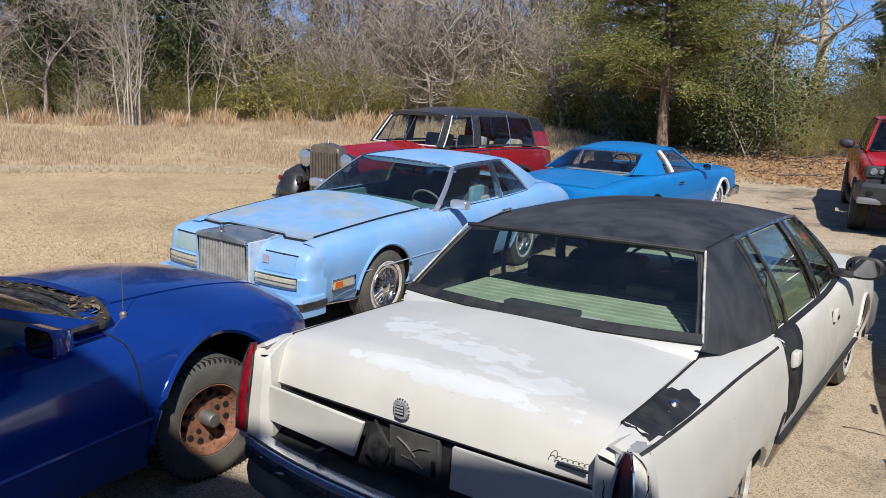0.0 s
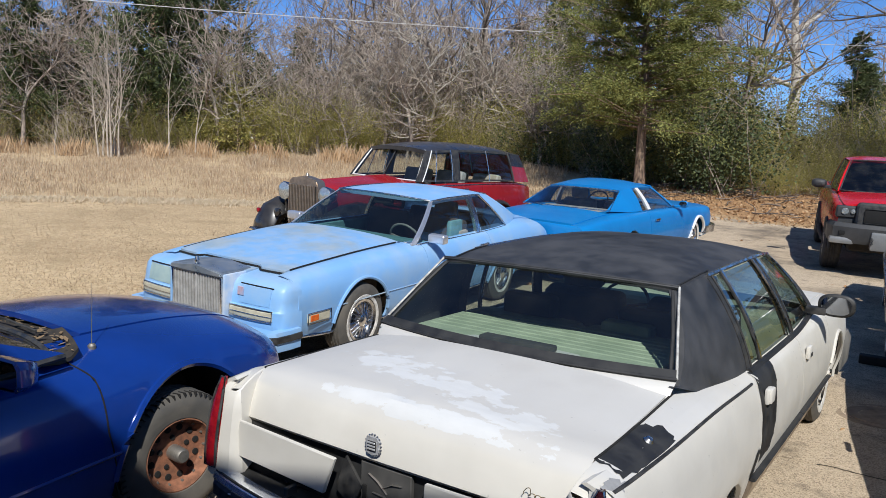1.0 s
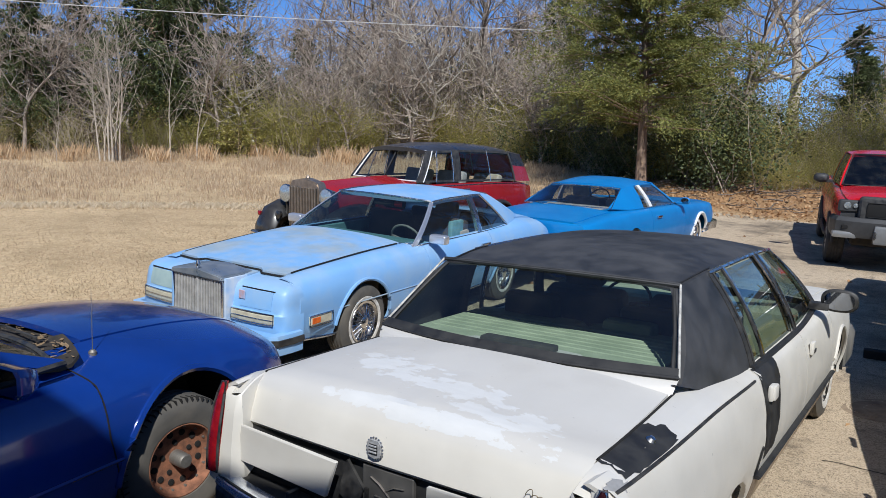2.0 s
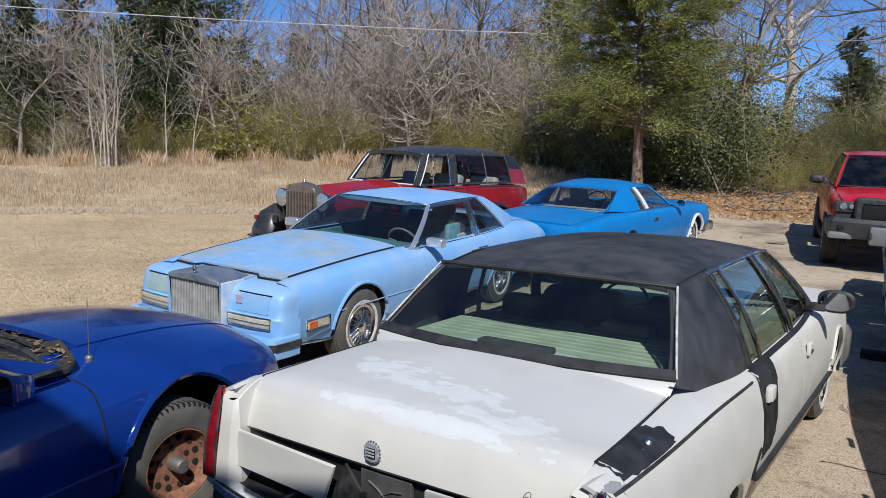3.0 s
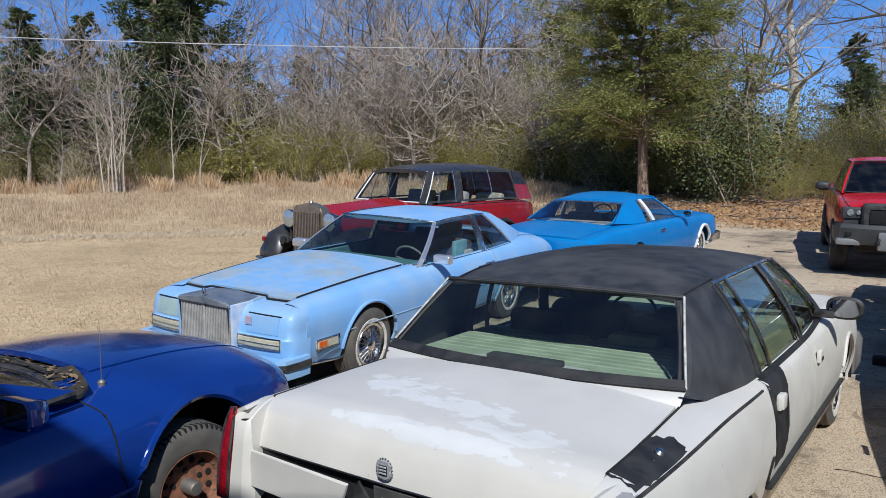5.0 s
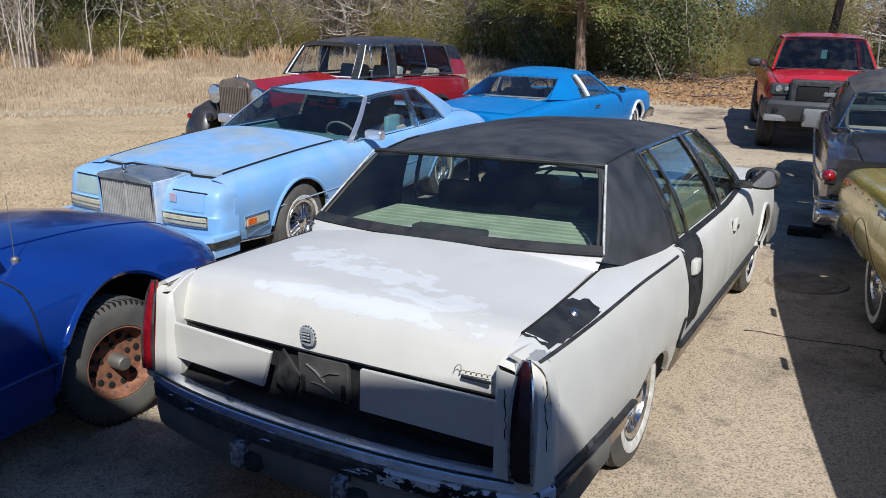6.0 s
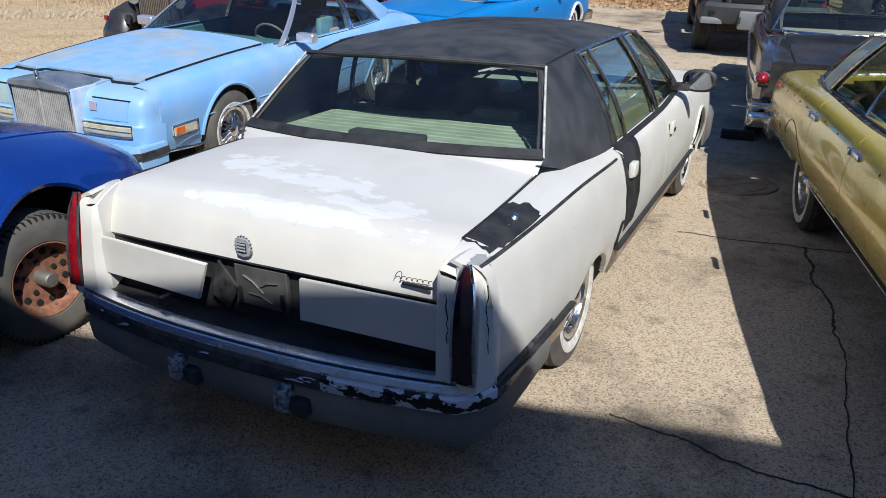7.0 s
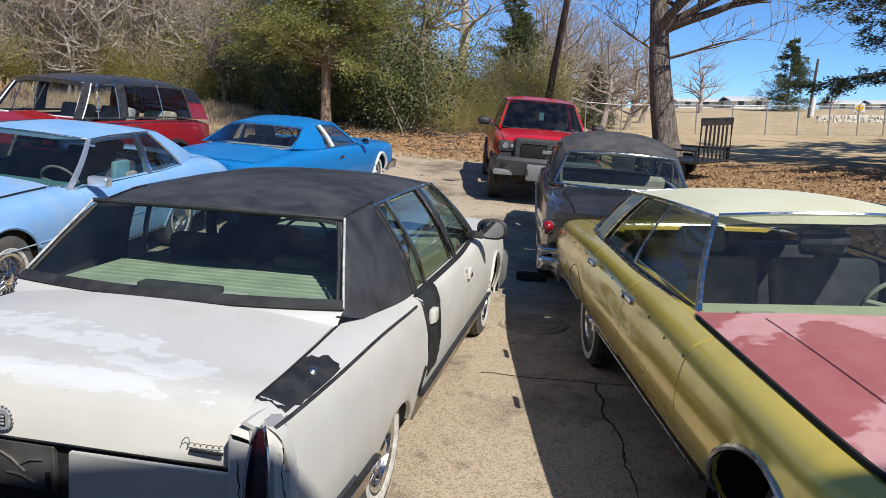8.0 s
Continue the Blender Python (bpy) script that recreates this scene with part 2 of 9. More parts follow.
# ---- ground ----
def cloud(name, verts, faces, material, smooth=False):
    """A mesh of many small faces."""
    me = bpy.data.meshes.new(name)
    me.from_pydata([tuple(v) for v in verts], [], faces)
    me.materials.append(material)
    if smooth:
        me.shade_smooth()
    return me


def island_colors(name, tones, rough=0.85, trans=0.0, scale=3.0):
    """Colour that varies from piece to piece, and a little within."""
    mt, nt, p = node_material(name)
    geo = nt.nodes.new("ShaderNodeNewGeometry")
    ramp = nt.nodes.new("ShaderNodeValToRGB")
    ramp.color_ramp.interpolation = "LINEAR"
    while len(ramp.color_ramp.elements) < len(tones):
        ramp.color_ramp.elements.new(0.5)
    for i, c in enumerate(tones):
        e = ramp.color_ramp.elements[i]
        e.position, e.color = i / (len(tones) - 1), (*c, 1)
    nt.links.new(geo.outputs["Random Per Island"], ramp.inputs[0])
    col = mix_color(nt, mix_value(nt, noise_fac(nt, scale, 4, 0.3, 0.7), 0, 0.35), ramp.outputs[0], tuple(c * 0.6 for c in tones[0]))
    nt.links.new(col, p.inputs["Base Color"])
    p.inputs["Roughness"].default_value = rough
    if trans:
        out = nt.nodes["Material Output"]
        tl = nt.nodes.new("ShaderNodeBsdfTranslucent")
        nt.links.new(col, tl.inputs[0])
        mx = nt.nodes.new("ShaderNodeMixShader")
        mx.inputs[0].default_value = trans
        nt.links.new(p.outputs[0], mx.inputs[1])
        nt.links.new(tl.outputs[0], mx.inputs[2])
        nt.links.new(mx.outputs[0], out.inputs[0])
    return mt


def field_material():
    mt, nt, p = node_material("dry_winter_grass")
    col = mix_color(nt, noise_fac(nt, 0.35, 6, 0.35, 0.65), (0.63, 0.47, 0.28), (0.47, 0.34, 0.20))
    col = mix_color(nt, mix_value(nt, noise_fac(nt, 9.0, 8, 0.35, 0.7, None, 0.7), 0, 0.75), col, (0.33, 0.235, 0.13))
    col = mix_color(nt, mix_value(nt, noise_fac(nt, 40.0, 6, 0.45, 0.7, (1, 0.35, 1), 0.7), 0, 0.7), col, (0.74, 0.61, 0.39))
    col = mix_color(nt, mix_value(nt, noise_fac(nt, 1.3, 6, 0.5, 0.75, None, 0.65), 0, 0.55), col, (0.24, 0.18, 0.095))
    # beaten earth and fallen leaves on the side of the hill and under the trees
    tc = nt.nodes.new("ShaderNodeTexCoord")
    sep = nt.nodes.new("ShaderNodeSeparateXYZ")
    nt.links.new(tc.outputs["Object"], sep.inputs[0])
    mr = nt.nodes.new("ShaderNodeMapRange")
    mr.inputs["From Min"].default_value, mr.inputs["From Max"].default_value = 1.5, 5.0
    nt.links.new(sep.outputs[0], mr.inputs["Value"])
    m2 = nt.nodes.new("ShaderNodeMapRange")
    m2.inputs["From Min"].default_value, m2.inputs["From Max"].default_value = 33.0, 27.0
    nt.links.new(sep.outputs[1], m2.inputs["Value"])
    mm = nt.nodes.new("ShaderNodeMath")
    mm.operation = "MULTIPLY"
    nt.links.new(mr.outputs[0], mm.inputs[0])
    nt.links.new(m2.outputs[0], mm.inputs[1])
    def span(sock, a, b):
        r = nt.nodes.new("ShaderNodeMapRange")
        r.inputs["From Min"].default_value, r.inputs["From Max"].default_value = a, b
        nt.links.new(sock, r.inputs["Value"])
        return r.outputs[0]

    def join(a, b, op):
        m = nt.nodes.new("ShaderNodeMath")
        m.operation = op
        nt.links.new(a, m.inputs[0])
        nt.links.new(b, m.inputs[1])
        return m.outputs[0]
    bank = join(join(span(sep.outputs[0], -9.5, -7.0), span(sep.outputs[1], 18.5, 19.5), "MULTIPLY"), m2.outputs[0], "MULTIPLY")
    litter = join(mm.outputs[0], bank, "MAXIMUM")
    leaf = mix_color(nt, noise_fac(nt, 14.0, 8, 0.35, 0.65, None, 0.75), (0.46, 0.28, 0.14), (0.20, 0.12, 0.06))
    col = mix_color(nt, litter, col, leaf)
    nt.links.new(col, p.inputs["Base Color"])
    p.inputs["Roughness"].default_value = 1.0
    p.inputs["Specular IOR Level"].default_value = 0.1
    bump(nt, p, noise_fac(nt, 34.0, 8, 0.2, 0.8, None, 0.75), 0.5, 0.03)
    return mt


def pavement_material():
    """Old broom-worn concrete with exposed stones, oil stains and damp patches."""
    mt, nt, p = node_material("old_aggregate_concrete")
    col = mix_color(nt, noise_fac(nt, 0.8, 7, 0.35, 0.7), (0.56, 0.445, 0.31), (0.44, 0.345, 0.235))
    vor = nt.nodes.new("ShaderNodeTexVoronoi")
    vor.inputs["Scale"].default_value = 125.0
    tc = nt.nodes.new("ShaderNodeTexCoord")
    nt.links.new(tc.outputs["Object"], vor.inputs["Vector"])
    sp = nt.nodes.new("ShaderNodeSeparateColor")
    nt.links.new(vor.outputs["Color"], sp.inputs[0])
    col = mix_color(nt, mix_value(nt, sp.outputs[0], -0.45, 0.95), col, (0.62, 0.51, 0.37))
    col = mix_color(nt, mix_value(nt, sp.outputs[1], -0.85, 0.75), col, (0.14, 0.105, 0.07))
    # old oil, in pools with soft rims
    oil = noise_fac(nt, 0.75, 9, 0.48, 0.66, None, 0.65)
    col = mix_color(nt, mix_value(nt, oil, 0, 0.72), col, (0.055, 0.047, 0.04))
    col = mix_color(nt, mix_value(nt, noise_fac(nt, 6.0, 6, 0.58, 0.72), 0, 0.5), col, (0.11, 0.09, 0.07))
    nt.links.new(col, p.inputs["Base Color"])
    nt.links.new(mix_value(nt, oil, 0.9, 0.62), p.inputs["Roughness"])
    p.inputs["Specular IOR Level"].default_value = 0.25
    bump(nt, p, noise_fac(nt, 150.0, 4, 0.3, 0.7), 0.6, 0.006)
    return mt


def ground_sheet():
    """One sheet to the horizon: fine near the yard, coarse far off."""
    def axis(lo, hi, fine_lo, fine_hi, step, growth):
        v = [fine_lo + step * i for i in range(int((fine_hi - fine_lo) / step) + 1)]
        s, a = step, v[-1]
        while a < hi:
            s *= growth
            a += s
            v.append(a)
        s, a, pre = step, v[0], []
        while a > lo:
            s *= growth
            a -= s
            pre.append(a)
        return pre[::-1] + v
    xs, ys = axis(-900, 900, -50, 45, 1.0, 1.25), axis(-300, 1500, -12, 60, 1.0, 1.25)
    rows = [[Vector((x, y, ground_z(x, y) - 0.02)) for x in xs] for y in ys]
    tagged(new("ground", mesh_of("ground", grid(rows), field_material(), True, 180)), "dry winter grass and fallen leaves", "ground", kind="structure")


ground_sheet()


def paving():
    """The yard: concrete bays with open joints, each following the fall of the ground."""
    mat = pavement_material()
    yard = tagged(new("pavement"), "worn tan concrete yard with cracks and stains", "pavement", kind="structure")
    xs, ys = [-5.6, -2.1, 2.66, 5.0], [-6.0, -1.0, 3.55, 7.2, 11.0, 14.8, 18.6]
    for x0, x1 in zip(xs, xs[1:]):
        for y0, y1 in zip(ys, ys[1:]):
            n = 14
            rows = []
            for j in range(n + 1):
                rows.append([])
                for i in range(n + 1):
                    x, y = x0 + 0.006 + (x1 - x0 - 0.012) * i / n, y0 + 0.006 + (y1 - y0 - 0.012) * j / n
                    if x < -5.5:
                        x += 0.25 * noise.noise(Vector((0, y * 0.7, 3)))
                    if y > 18.5:
                        y += 0.5 * noise.noise(Vector((x * 0.5, 7, 3)))
                    if x > 4.9:
                        x += 0.3 * noise.noise(Vector((5, y * 0.6, 3)))
                    rows[-1].append(Vector((x, y, ground_z(x, y))))
            part("slab", thicken(grid(rows), 0.05, lambda c: (c.x, c.y, c.z - 1)), mat, yard)
    # cracks that wander along the yard
    crack = surface("crack_dirt", (0.035, 0.028, 0.02), (0.06, 0.05, 0.035), 12, (0.9, 1.0))
    rnd = random.Random(2)
    for (x0, y0), (x1, y1), wid in (((1.80, 3.55), (1.86, 3.0), 0.020), ((1.86, 3.0), (2.0, 2.2), 0.015), ((2.0, 2.2), (2.08, -0.3), 0.008), ((0.95, 3.55), (2.3, 3.58), 0.008), ((1.10, 1.02), (1.54, 0.90), 0.010), ((1.54, 0.90), (2.3, 0.82), 0.010)):
        left, right = [], []
        n = 44
        dx, dy = x1 - x0, y1 - y0
        l = math.hypot(dx, dy)
        for i in range(n + 1):
            t = i / n
            o = 0.045 * noise.noise(Vector((x0 + dx * t, y0 + dy * t, 4)) * 3.2) + 0.016 * noise.noise(Vector((x0 + dx * t, y0 + dy * t, 9)) * 14) + rnd.uniform(-0.004, 0.004)
            x, y = x0 + dx * t - dy / l * o, y0 + dy * t + dx / l * o
            w = wid * rnd.uniform(0.4, 1.2) / 2
            for side, s in ((left, 1), (right, -1)):
                px, py = x - dy / l * w * s, y + dx / l * w * s
                side.append(Vector((px, py, ground_z(px, py) + 0.004)))
        part("crack", thicken(grid([left, right]), 0.003, lambda c: (c.x, c.y, c.z - 1)), crack, yard)
    # an old round cover with its collar
    m = Matrix.Translation((1.19, 5.0, ground_z(1.19, 5.0) + 0.004)) @ pose(0, 0, 0, 0, -90, 0)
    bm = lathe([(0.001, 0.004), (0.14, 0.004), (0.145, 0.0), (0.155, 0.0), (0.16, 0.004), (0.25, 0.005), (0.255, -0.002), (0.275, -0.002), (0.28, 0.005), (0.33, 0.003), (0.34, -0.004)], 40)
    part("drain_cover", bm, surface("rusty_cover", (0.34, 0.26, 0.18), (0.22, 0.165, 0.115), 9, (0.8, 0.95), bump_scale=60), yard, "round drain cover", at=m)
    return yard


paving()

# ---- garage behind the camera, whose eave shades the yard ----
def garage():
    siding = surface("white_siding_paint", (0.74, 0.74, 0.73), (0.66, 0.66, 0.65), 3, (0.55, 0.75))
    roof = surface("brown_shingle", (0.10, 0.085, 0.075), (0.16, 0.14, 0.12), 8, (0.85, 0.95), bump_scale=40)
    slope = math.degrees(math.atan(0.14))
    b = thing("garage", Matrix.Translation((4.65, -3.39, 2.5)) @ pose(0, 0, 0, 0, 0, slope), "plain white garage with overhanging eave", "building")
    for x0, x1 in ((-16, -9.0), (-6.0, -1.5), (1.5, 11)):
        part("wall", boxed(x0, x1, -1.1, -0.9, -2.9, 2.9, 0.01, 1), siding, b)
    part("wall_head", boxed(-16, 11, -1.1, -0.9, 2.9, 3.05, 0.01, 1), siding, b)
    for x0, x1 in ((-9.0, -6.0), (-1.5, 1.5)):
        part("wall", boxed(x0, x1, -1.1, -0.9, 0.0, 2.9, 0.01, 1), siding, b)
        d = part("garage_door", boxed(x0, x1, -1.12, -1.04, -2.9, -0.002, 0.01, 1), siding, b)
        for k in range(4):
            part("door_panel", boxed(x0 + 0.1, x1 - 0.1, -1.04, -1.02, -2.45 + 0.6 * k, -1.95 + 0.6 * k, 0.015, 1), siding, d)
    for x0, x1 in ((-16, -15.8), (10.8, 11)):
        part("wall", boxed(x0, x1, -8.5, -1.1, -2.9, 3.0, 0.01, 1), siding, b)
    part("wall", boxed(-16, 11, -8.7, -8.5, -2.9, 3.0, 0.01, 1), siding, b)
    part("roof", grid([[Vector((x, y, z)) for x in (-16.4, -8, 0, 11.4)] for y, z in ((0.0, 3.0), (-4.8, 4.6), (-9.6, 3.0))]), roof, b)
    part("soffit", boxed(-16.4, 11.4, -0.95, -0.02, 2.93, 2.96, 0.004, 1), siding, b)
    part("fascia", boxed(-16.4, 11.4, -0.02, 0.0, 2.84, 3.0, 0.004, 1), siding, b)
    return b


garage()

# ---- what all cars share ----
class Shell:
    """Right half of a car body: section by section along y, u from the sill (0) over the shoulder (4) to the middle of the top (6)."""

    def __init__(self, W, zl, zb, zc, inset=0.08, tuck=0.07, arches=(), crown=0.75, hip=0.55):
        self.W, self.zl, self.zb, self.zc = (smooth_table(t) for t in (W, zl, zb, zc))
        self.inset, self.tuck, self.arches, self.crown, self.hip = inset, tuck, arches, crown, hip

    def section(self, y):
        w, l, b, c = self.W(y), self.zl(y), self.zb(y), self.zc(y)
        h, s, t = b - l, self.inset, self.tuck
        return [(w - t, l), (w - t * 0.3, l + 0.22 * h), (w, l + self.hip * h), (w - 0.28 * s, l + 0.86 * h), (w - s, b), ((w - s) * 0.62, b + (c - b) * self.crown), (0, c)]

    def at(self, y, u, out=0.0, sx=1):
        p = self.section(y)
        i = min(5, max(0, int(u)))
        t = u - i
        a, b = p[i], p[i + 1]
        z0 = p[i - 1] if i > 0 else (2 * a[0] - b[0], 2 * a[1] - b[1])
        z3 = p[i + 2] if i < 5 else (-p[5][0], p[5][1])
        q = []
        for k in (0, 1):
            m0, m1 = (b[k] - z0[k]) / 2, (z3[k] - a[k]) / 2
            q.append((2 * t**3 - 3 * t**2 + 1) * a[k] + (t**3 - 2 * t**2 + t) * m0 + (-2 * t**3 + 3 * t**2) * b[k] + (t**3 - t**2) * m1)
        x, z = q
        if out:
            e = 0.02
            x2, _, z2 = self.at(y, min(u + e, 6))
            x1, _, z1 = self.at(y, max(u - e, 0))
            d = math.hypot(x2 - x1, z2 - z1) or 1
            x, z = x + out * (z2 - z1) / d, z - out * (x2 - x1) / d
        return Vector((sx * x, y, z))

    def panel(self, y0, y1, u0, u1, sx=1, step=0.07, per=4, depth=0.022, out=0.0, yf=None):
        """One body panel with its thickness, cut round the wheels. yf bends the cut lines."""
        ny, nu = max(2, round((y1 - y0) / step)), max(2, round((u1 - u0) * per))
        rows, dead = [], []
        for i in range(ny + 1):
            r, d = [], []
            for j in range(nu + 1):
                u = u0 + (u1 - u0) * j / nu
                y = y0 + (y1 - y0) * i / ny
                if yf:
                    y = yf(y, u, i / ny)
                p = self.at(y, u, out)
                ins = False
                if u <= 4.2:
                    for yc, zc, R in self.arches:
                        dy, dz = p.y - yc, p.z - zc
                        if dy * dy + dz * dz < R * R:
                            ins = True
                            if dz > 0:
                                k = R / max(1e-4, math.hypot(dy, dz))
                                p = Vector((p.x, yc + dy * k, zc + dz * k))
                            else:
                                p = Vector((p.x, yc + math.copysign(math.sqrt(R * R - dz * dz), dy), p.z))
                p.x *= sx
                r.append(p)
                d.append(ins)
            rows.append(r)
            dead.append(d)
        bm = bmesh.new()
        vs = [[bm.verts.new(p) for p in r] for r in rows]
        for i in range(ny):
            for j in range(nu):
                if dead[i][j] and dead[i + 1][j] and dead[i][j + 1] and dead[i + 1][j + 1]:
                    continue
                bm.faces.new((vs[i][j], vs[i + 1][j], vs[i + 1][j + 1], vs[i][j + 1]))
        bmesh.ops.delete(bm, geom=[v for v in bm.verts if not v.link_faces], context="VERTS")
        bmesh.ops.remove_doubles(bm, verts=bm.verts, dist=0.001)
        return thicken(bm, depth, lambda c: (c.x * 0.35, c.y, c.z * 0.6 + 0.2))

    def lid(self, y0, y1, u, step=0.09, n=9, out=0.004, depth=0.025, front=None):
        """Bonnet or boot lid, from side to side."""
        ny = max(2, round((y1 - y0) / step))
        rows = []
        for i in range(ny + 1):
            r = []
            for j in range(2 * n + 1):
                k = (j - n) / n
                uu = 6 - (6 - u) * abs(k)
                y = y0 + (y1 - y0) * i / ny
                if front:
                    y = front(y, i / ny, k)
                p = self.at(y, uu, out)
                r.append(Vector((math.copysign(p.x, k) if j != n else 0.0, p.y, p.z)))
            rows.append(r)
        return thicken(grid(rows), depth, lambda c: (c.x * 0.8, c.y, c.z - 1))

    def cap(self, y, bulge=0.03, n=10, u0=0.0, u1=6.0, nu=14):
        """Closes the body at one end."""
        rows = []
        for i in range(nu + 1):
            p = self.at(y, u0 + (u1 - u0) * i / nu)
            r = []
            for j in range(2 * n + 1):
                k = (j - n) / n
                r.append(Vector((p.x * k, y + bulge * (1 - k * k) * math.sin(math.pi * min(0.9, max(0.1, i / nu))), p.z)))
            rows.append(r)
        return grid(rows)


def sweep_plan(path, profile, bm=None, caps=True):
    """Draws a profile (outward, z) along a line on the plan."""
    bm = bm or bmesh.new()
    rings = []
    k = len(path)
    for i, p in enumerate(path):
        a, b = Vector(path[max(i - 1, 0)]), Vector(path[min(i + 1, k - 1)])
        d = (b - a).normalized()
        nrm = Vector((d.y, -d.x))
        rings.append([Vector((p[0] + nrm.x * o, p[1] + nrm.y * o, z)) for o, z in profile])
    grid(rings, bm, close=True)
    if caps:
        for r in (rings[0], rings[-1]):
            bm.faces.new([bm.verts.new(v) for v in r])
    return bm


class Cabin:
    """The glasshouse: lines of belt and roof rail for the right half, and patches between them."""

    def __init__(self, belt, rail, zbelt, zrail, crown=0.05, bulge=0.02):
        self.bx, self.rx, self.bz, self.rz = (smooth_table(t) for t in (belt, rail, zbelt, zrail))
        self.crown, self.bulge = crown, bulge

    def low(self, y):
        return Vector((self.bx(y), y, self.bz(y)))

    def top(self, y):
        return Vector((self.rx(y), y, self.rz(y)))

    def patch(self, b0, b1, t0, t1, sx=1, n=6, m=5, out=0.0, v0=0.0, v1=1.0):
        rows = []
        for i in range(m + 1):
            v = v0 + (v1 - v0) * i / m
            r = []
            for j in range(n + 1):
                s = j / n
                p = self.low(b0 + (b1 - b0) * s).lerp(self.top(t0 + (t1 - t0) * s), v)
                p.x += self.bulge * 4 * v * (1 - v) + out
                p.x *= sx
                r.append(p)
            rows.append(r)
        return grid(rows)

    def edge(self, b, t, sx=1, n=6, out=0.004):
        pts = []
        for i in range(n + 1):
            v = i / n
            p = self.low(b).lerp(self.top(t), v)
            p.x += self.bulge * 4 * v * (1 - v) + out
            p.x *= sx
            pts.append(p)
        return pts

    def roof(self, y0, y1, depth=0.03, n=8, step=0.12, bow=0.0):
        ny = max(4, round((y1 - y0) / step))
        rows = []
        for i in range(ny + 1):
            y = y0 + (y1 - y0) * i / ny
            e = self.top(y)
            f = math.sin(math.pi * i / ny) ** 0.5 if 0 < i < ny else 0.0
            r = []
            for j in range(2 * n + 1):
                k = (j - n) / n
                s = math.copysign(1 - (1 - abs(k)) ** 1.5, k)
                endbow = (-1 if i == 0 else 1 if i == ny else 0) * bow * (1 - s * s)
                r.append(Vector((e.x * s, y + endbow, e.z + self.crown * (0.45 + 0.55 * f) * (1 - abs(s) ** 3.0))))
            rows.append(r)
        return thicken(grid(rows), depth, lambda c: (c.x * 0.7, c.y, c.z - 0.6))


def cross_glass(lo, hi, bow=0.10, n=12, m=6, sag=0.0, inset=0.0):
    """Windscreen or rear window between a lower and an upper line; lo, hi = (half width, y, z), bowed along y."""
    rows = []
    for i in range(m + 1):
        v = i / m
        hx, y, z = (lo[k] + (hi[k] - lo[k]) * v for k in range(3))
        hx -= inset
        b = bow * (1 - 0.35 * v)
        rows.append([Vector((hx * k, y + b * (1 - k * k), z + sag * (1 - k * k) * (1 - v) + 0.25 * abs(b) * (1 - k * k) * v)) for k in [(j - n / 2) / (n / 2) for j in range(n + 1)]])
    return grid(rows)


def border(bm_rows, r, mat, name, parent, label=""):
    return part(name, tube(bm_rows, r, 6), mat, parent, label)


def tyre_mesh(R, w, rim, wall=None):
    h = w / 2
    prof = [(rim - 0.01, -h * 0.75), (rim + 0.004, -h * 0.92), ((R + rim) / 2, -h * 1.04), (R - 0.035, -h * 0.96), (R - 0.008, -h * 0.78)]
    for g in (-0.45, -0.15, 0.15, 0.45):
        prof += [(R, h * (g - 0.12)), (R, h * (g + 0.06)), (R - 0.008, h * (g + 0.08)), (R - 0.008, h * (g + 0.12))]
    prof += [(R - 0.008, h * 0.78), (R - 0.035, h * 0.96), ((R + rim) / 2, h * 1.04), (rim + 0.004, h * 0.92), (rim - 0.01, h * 0.75)]
    return lathe(prof, 40)


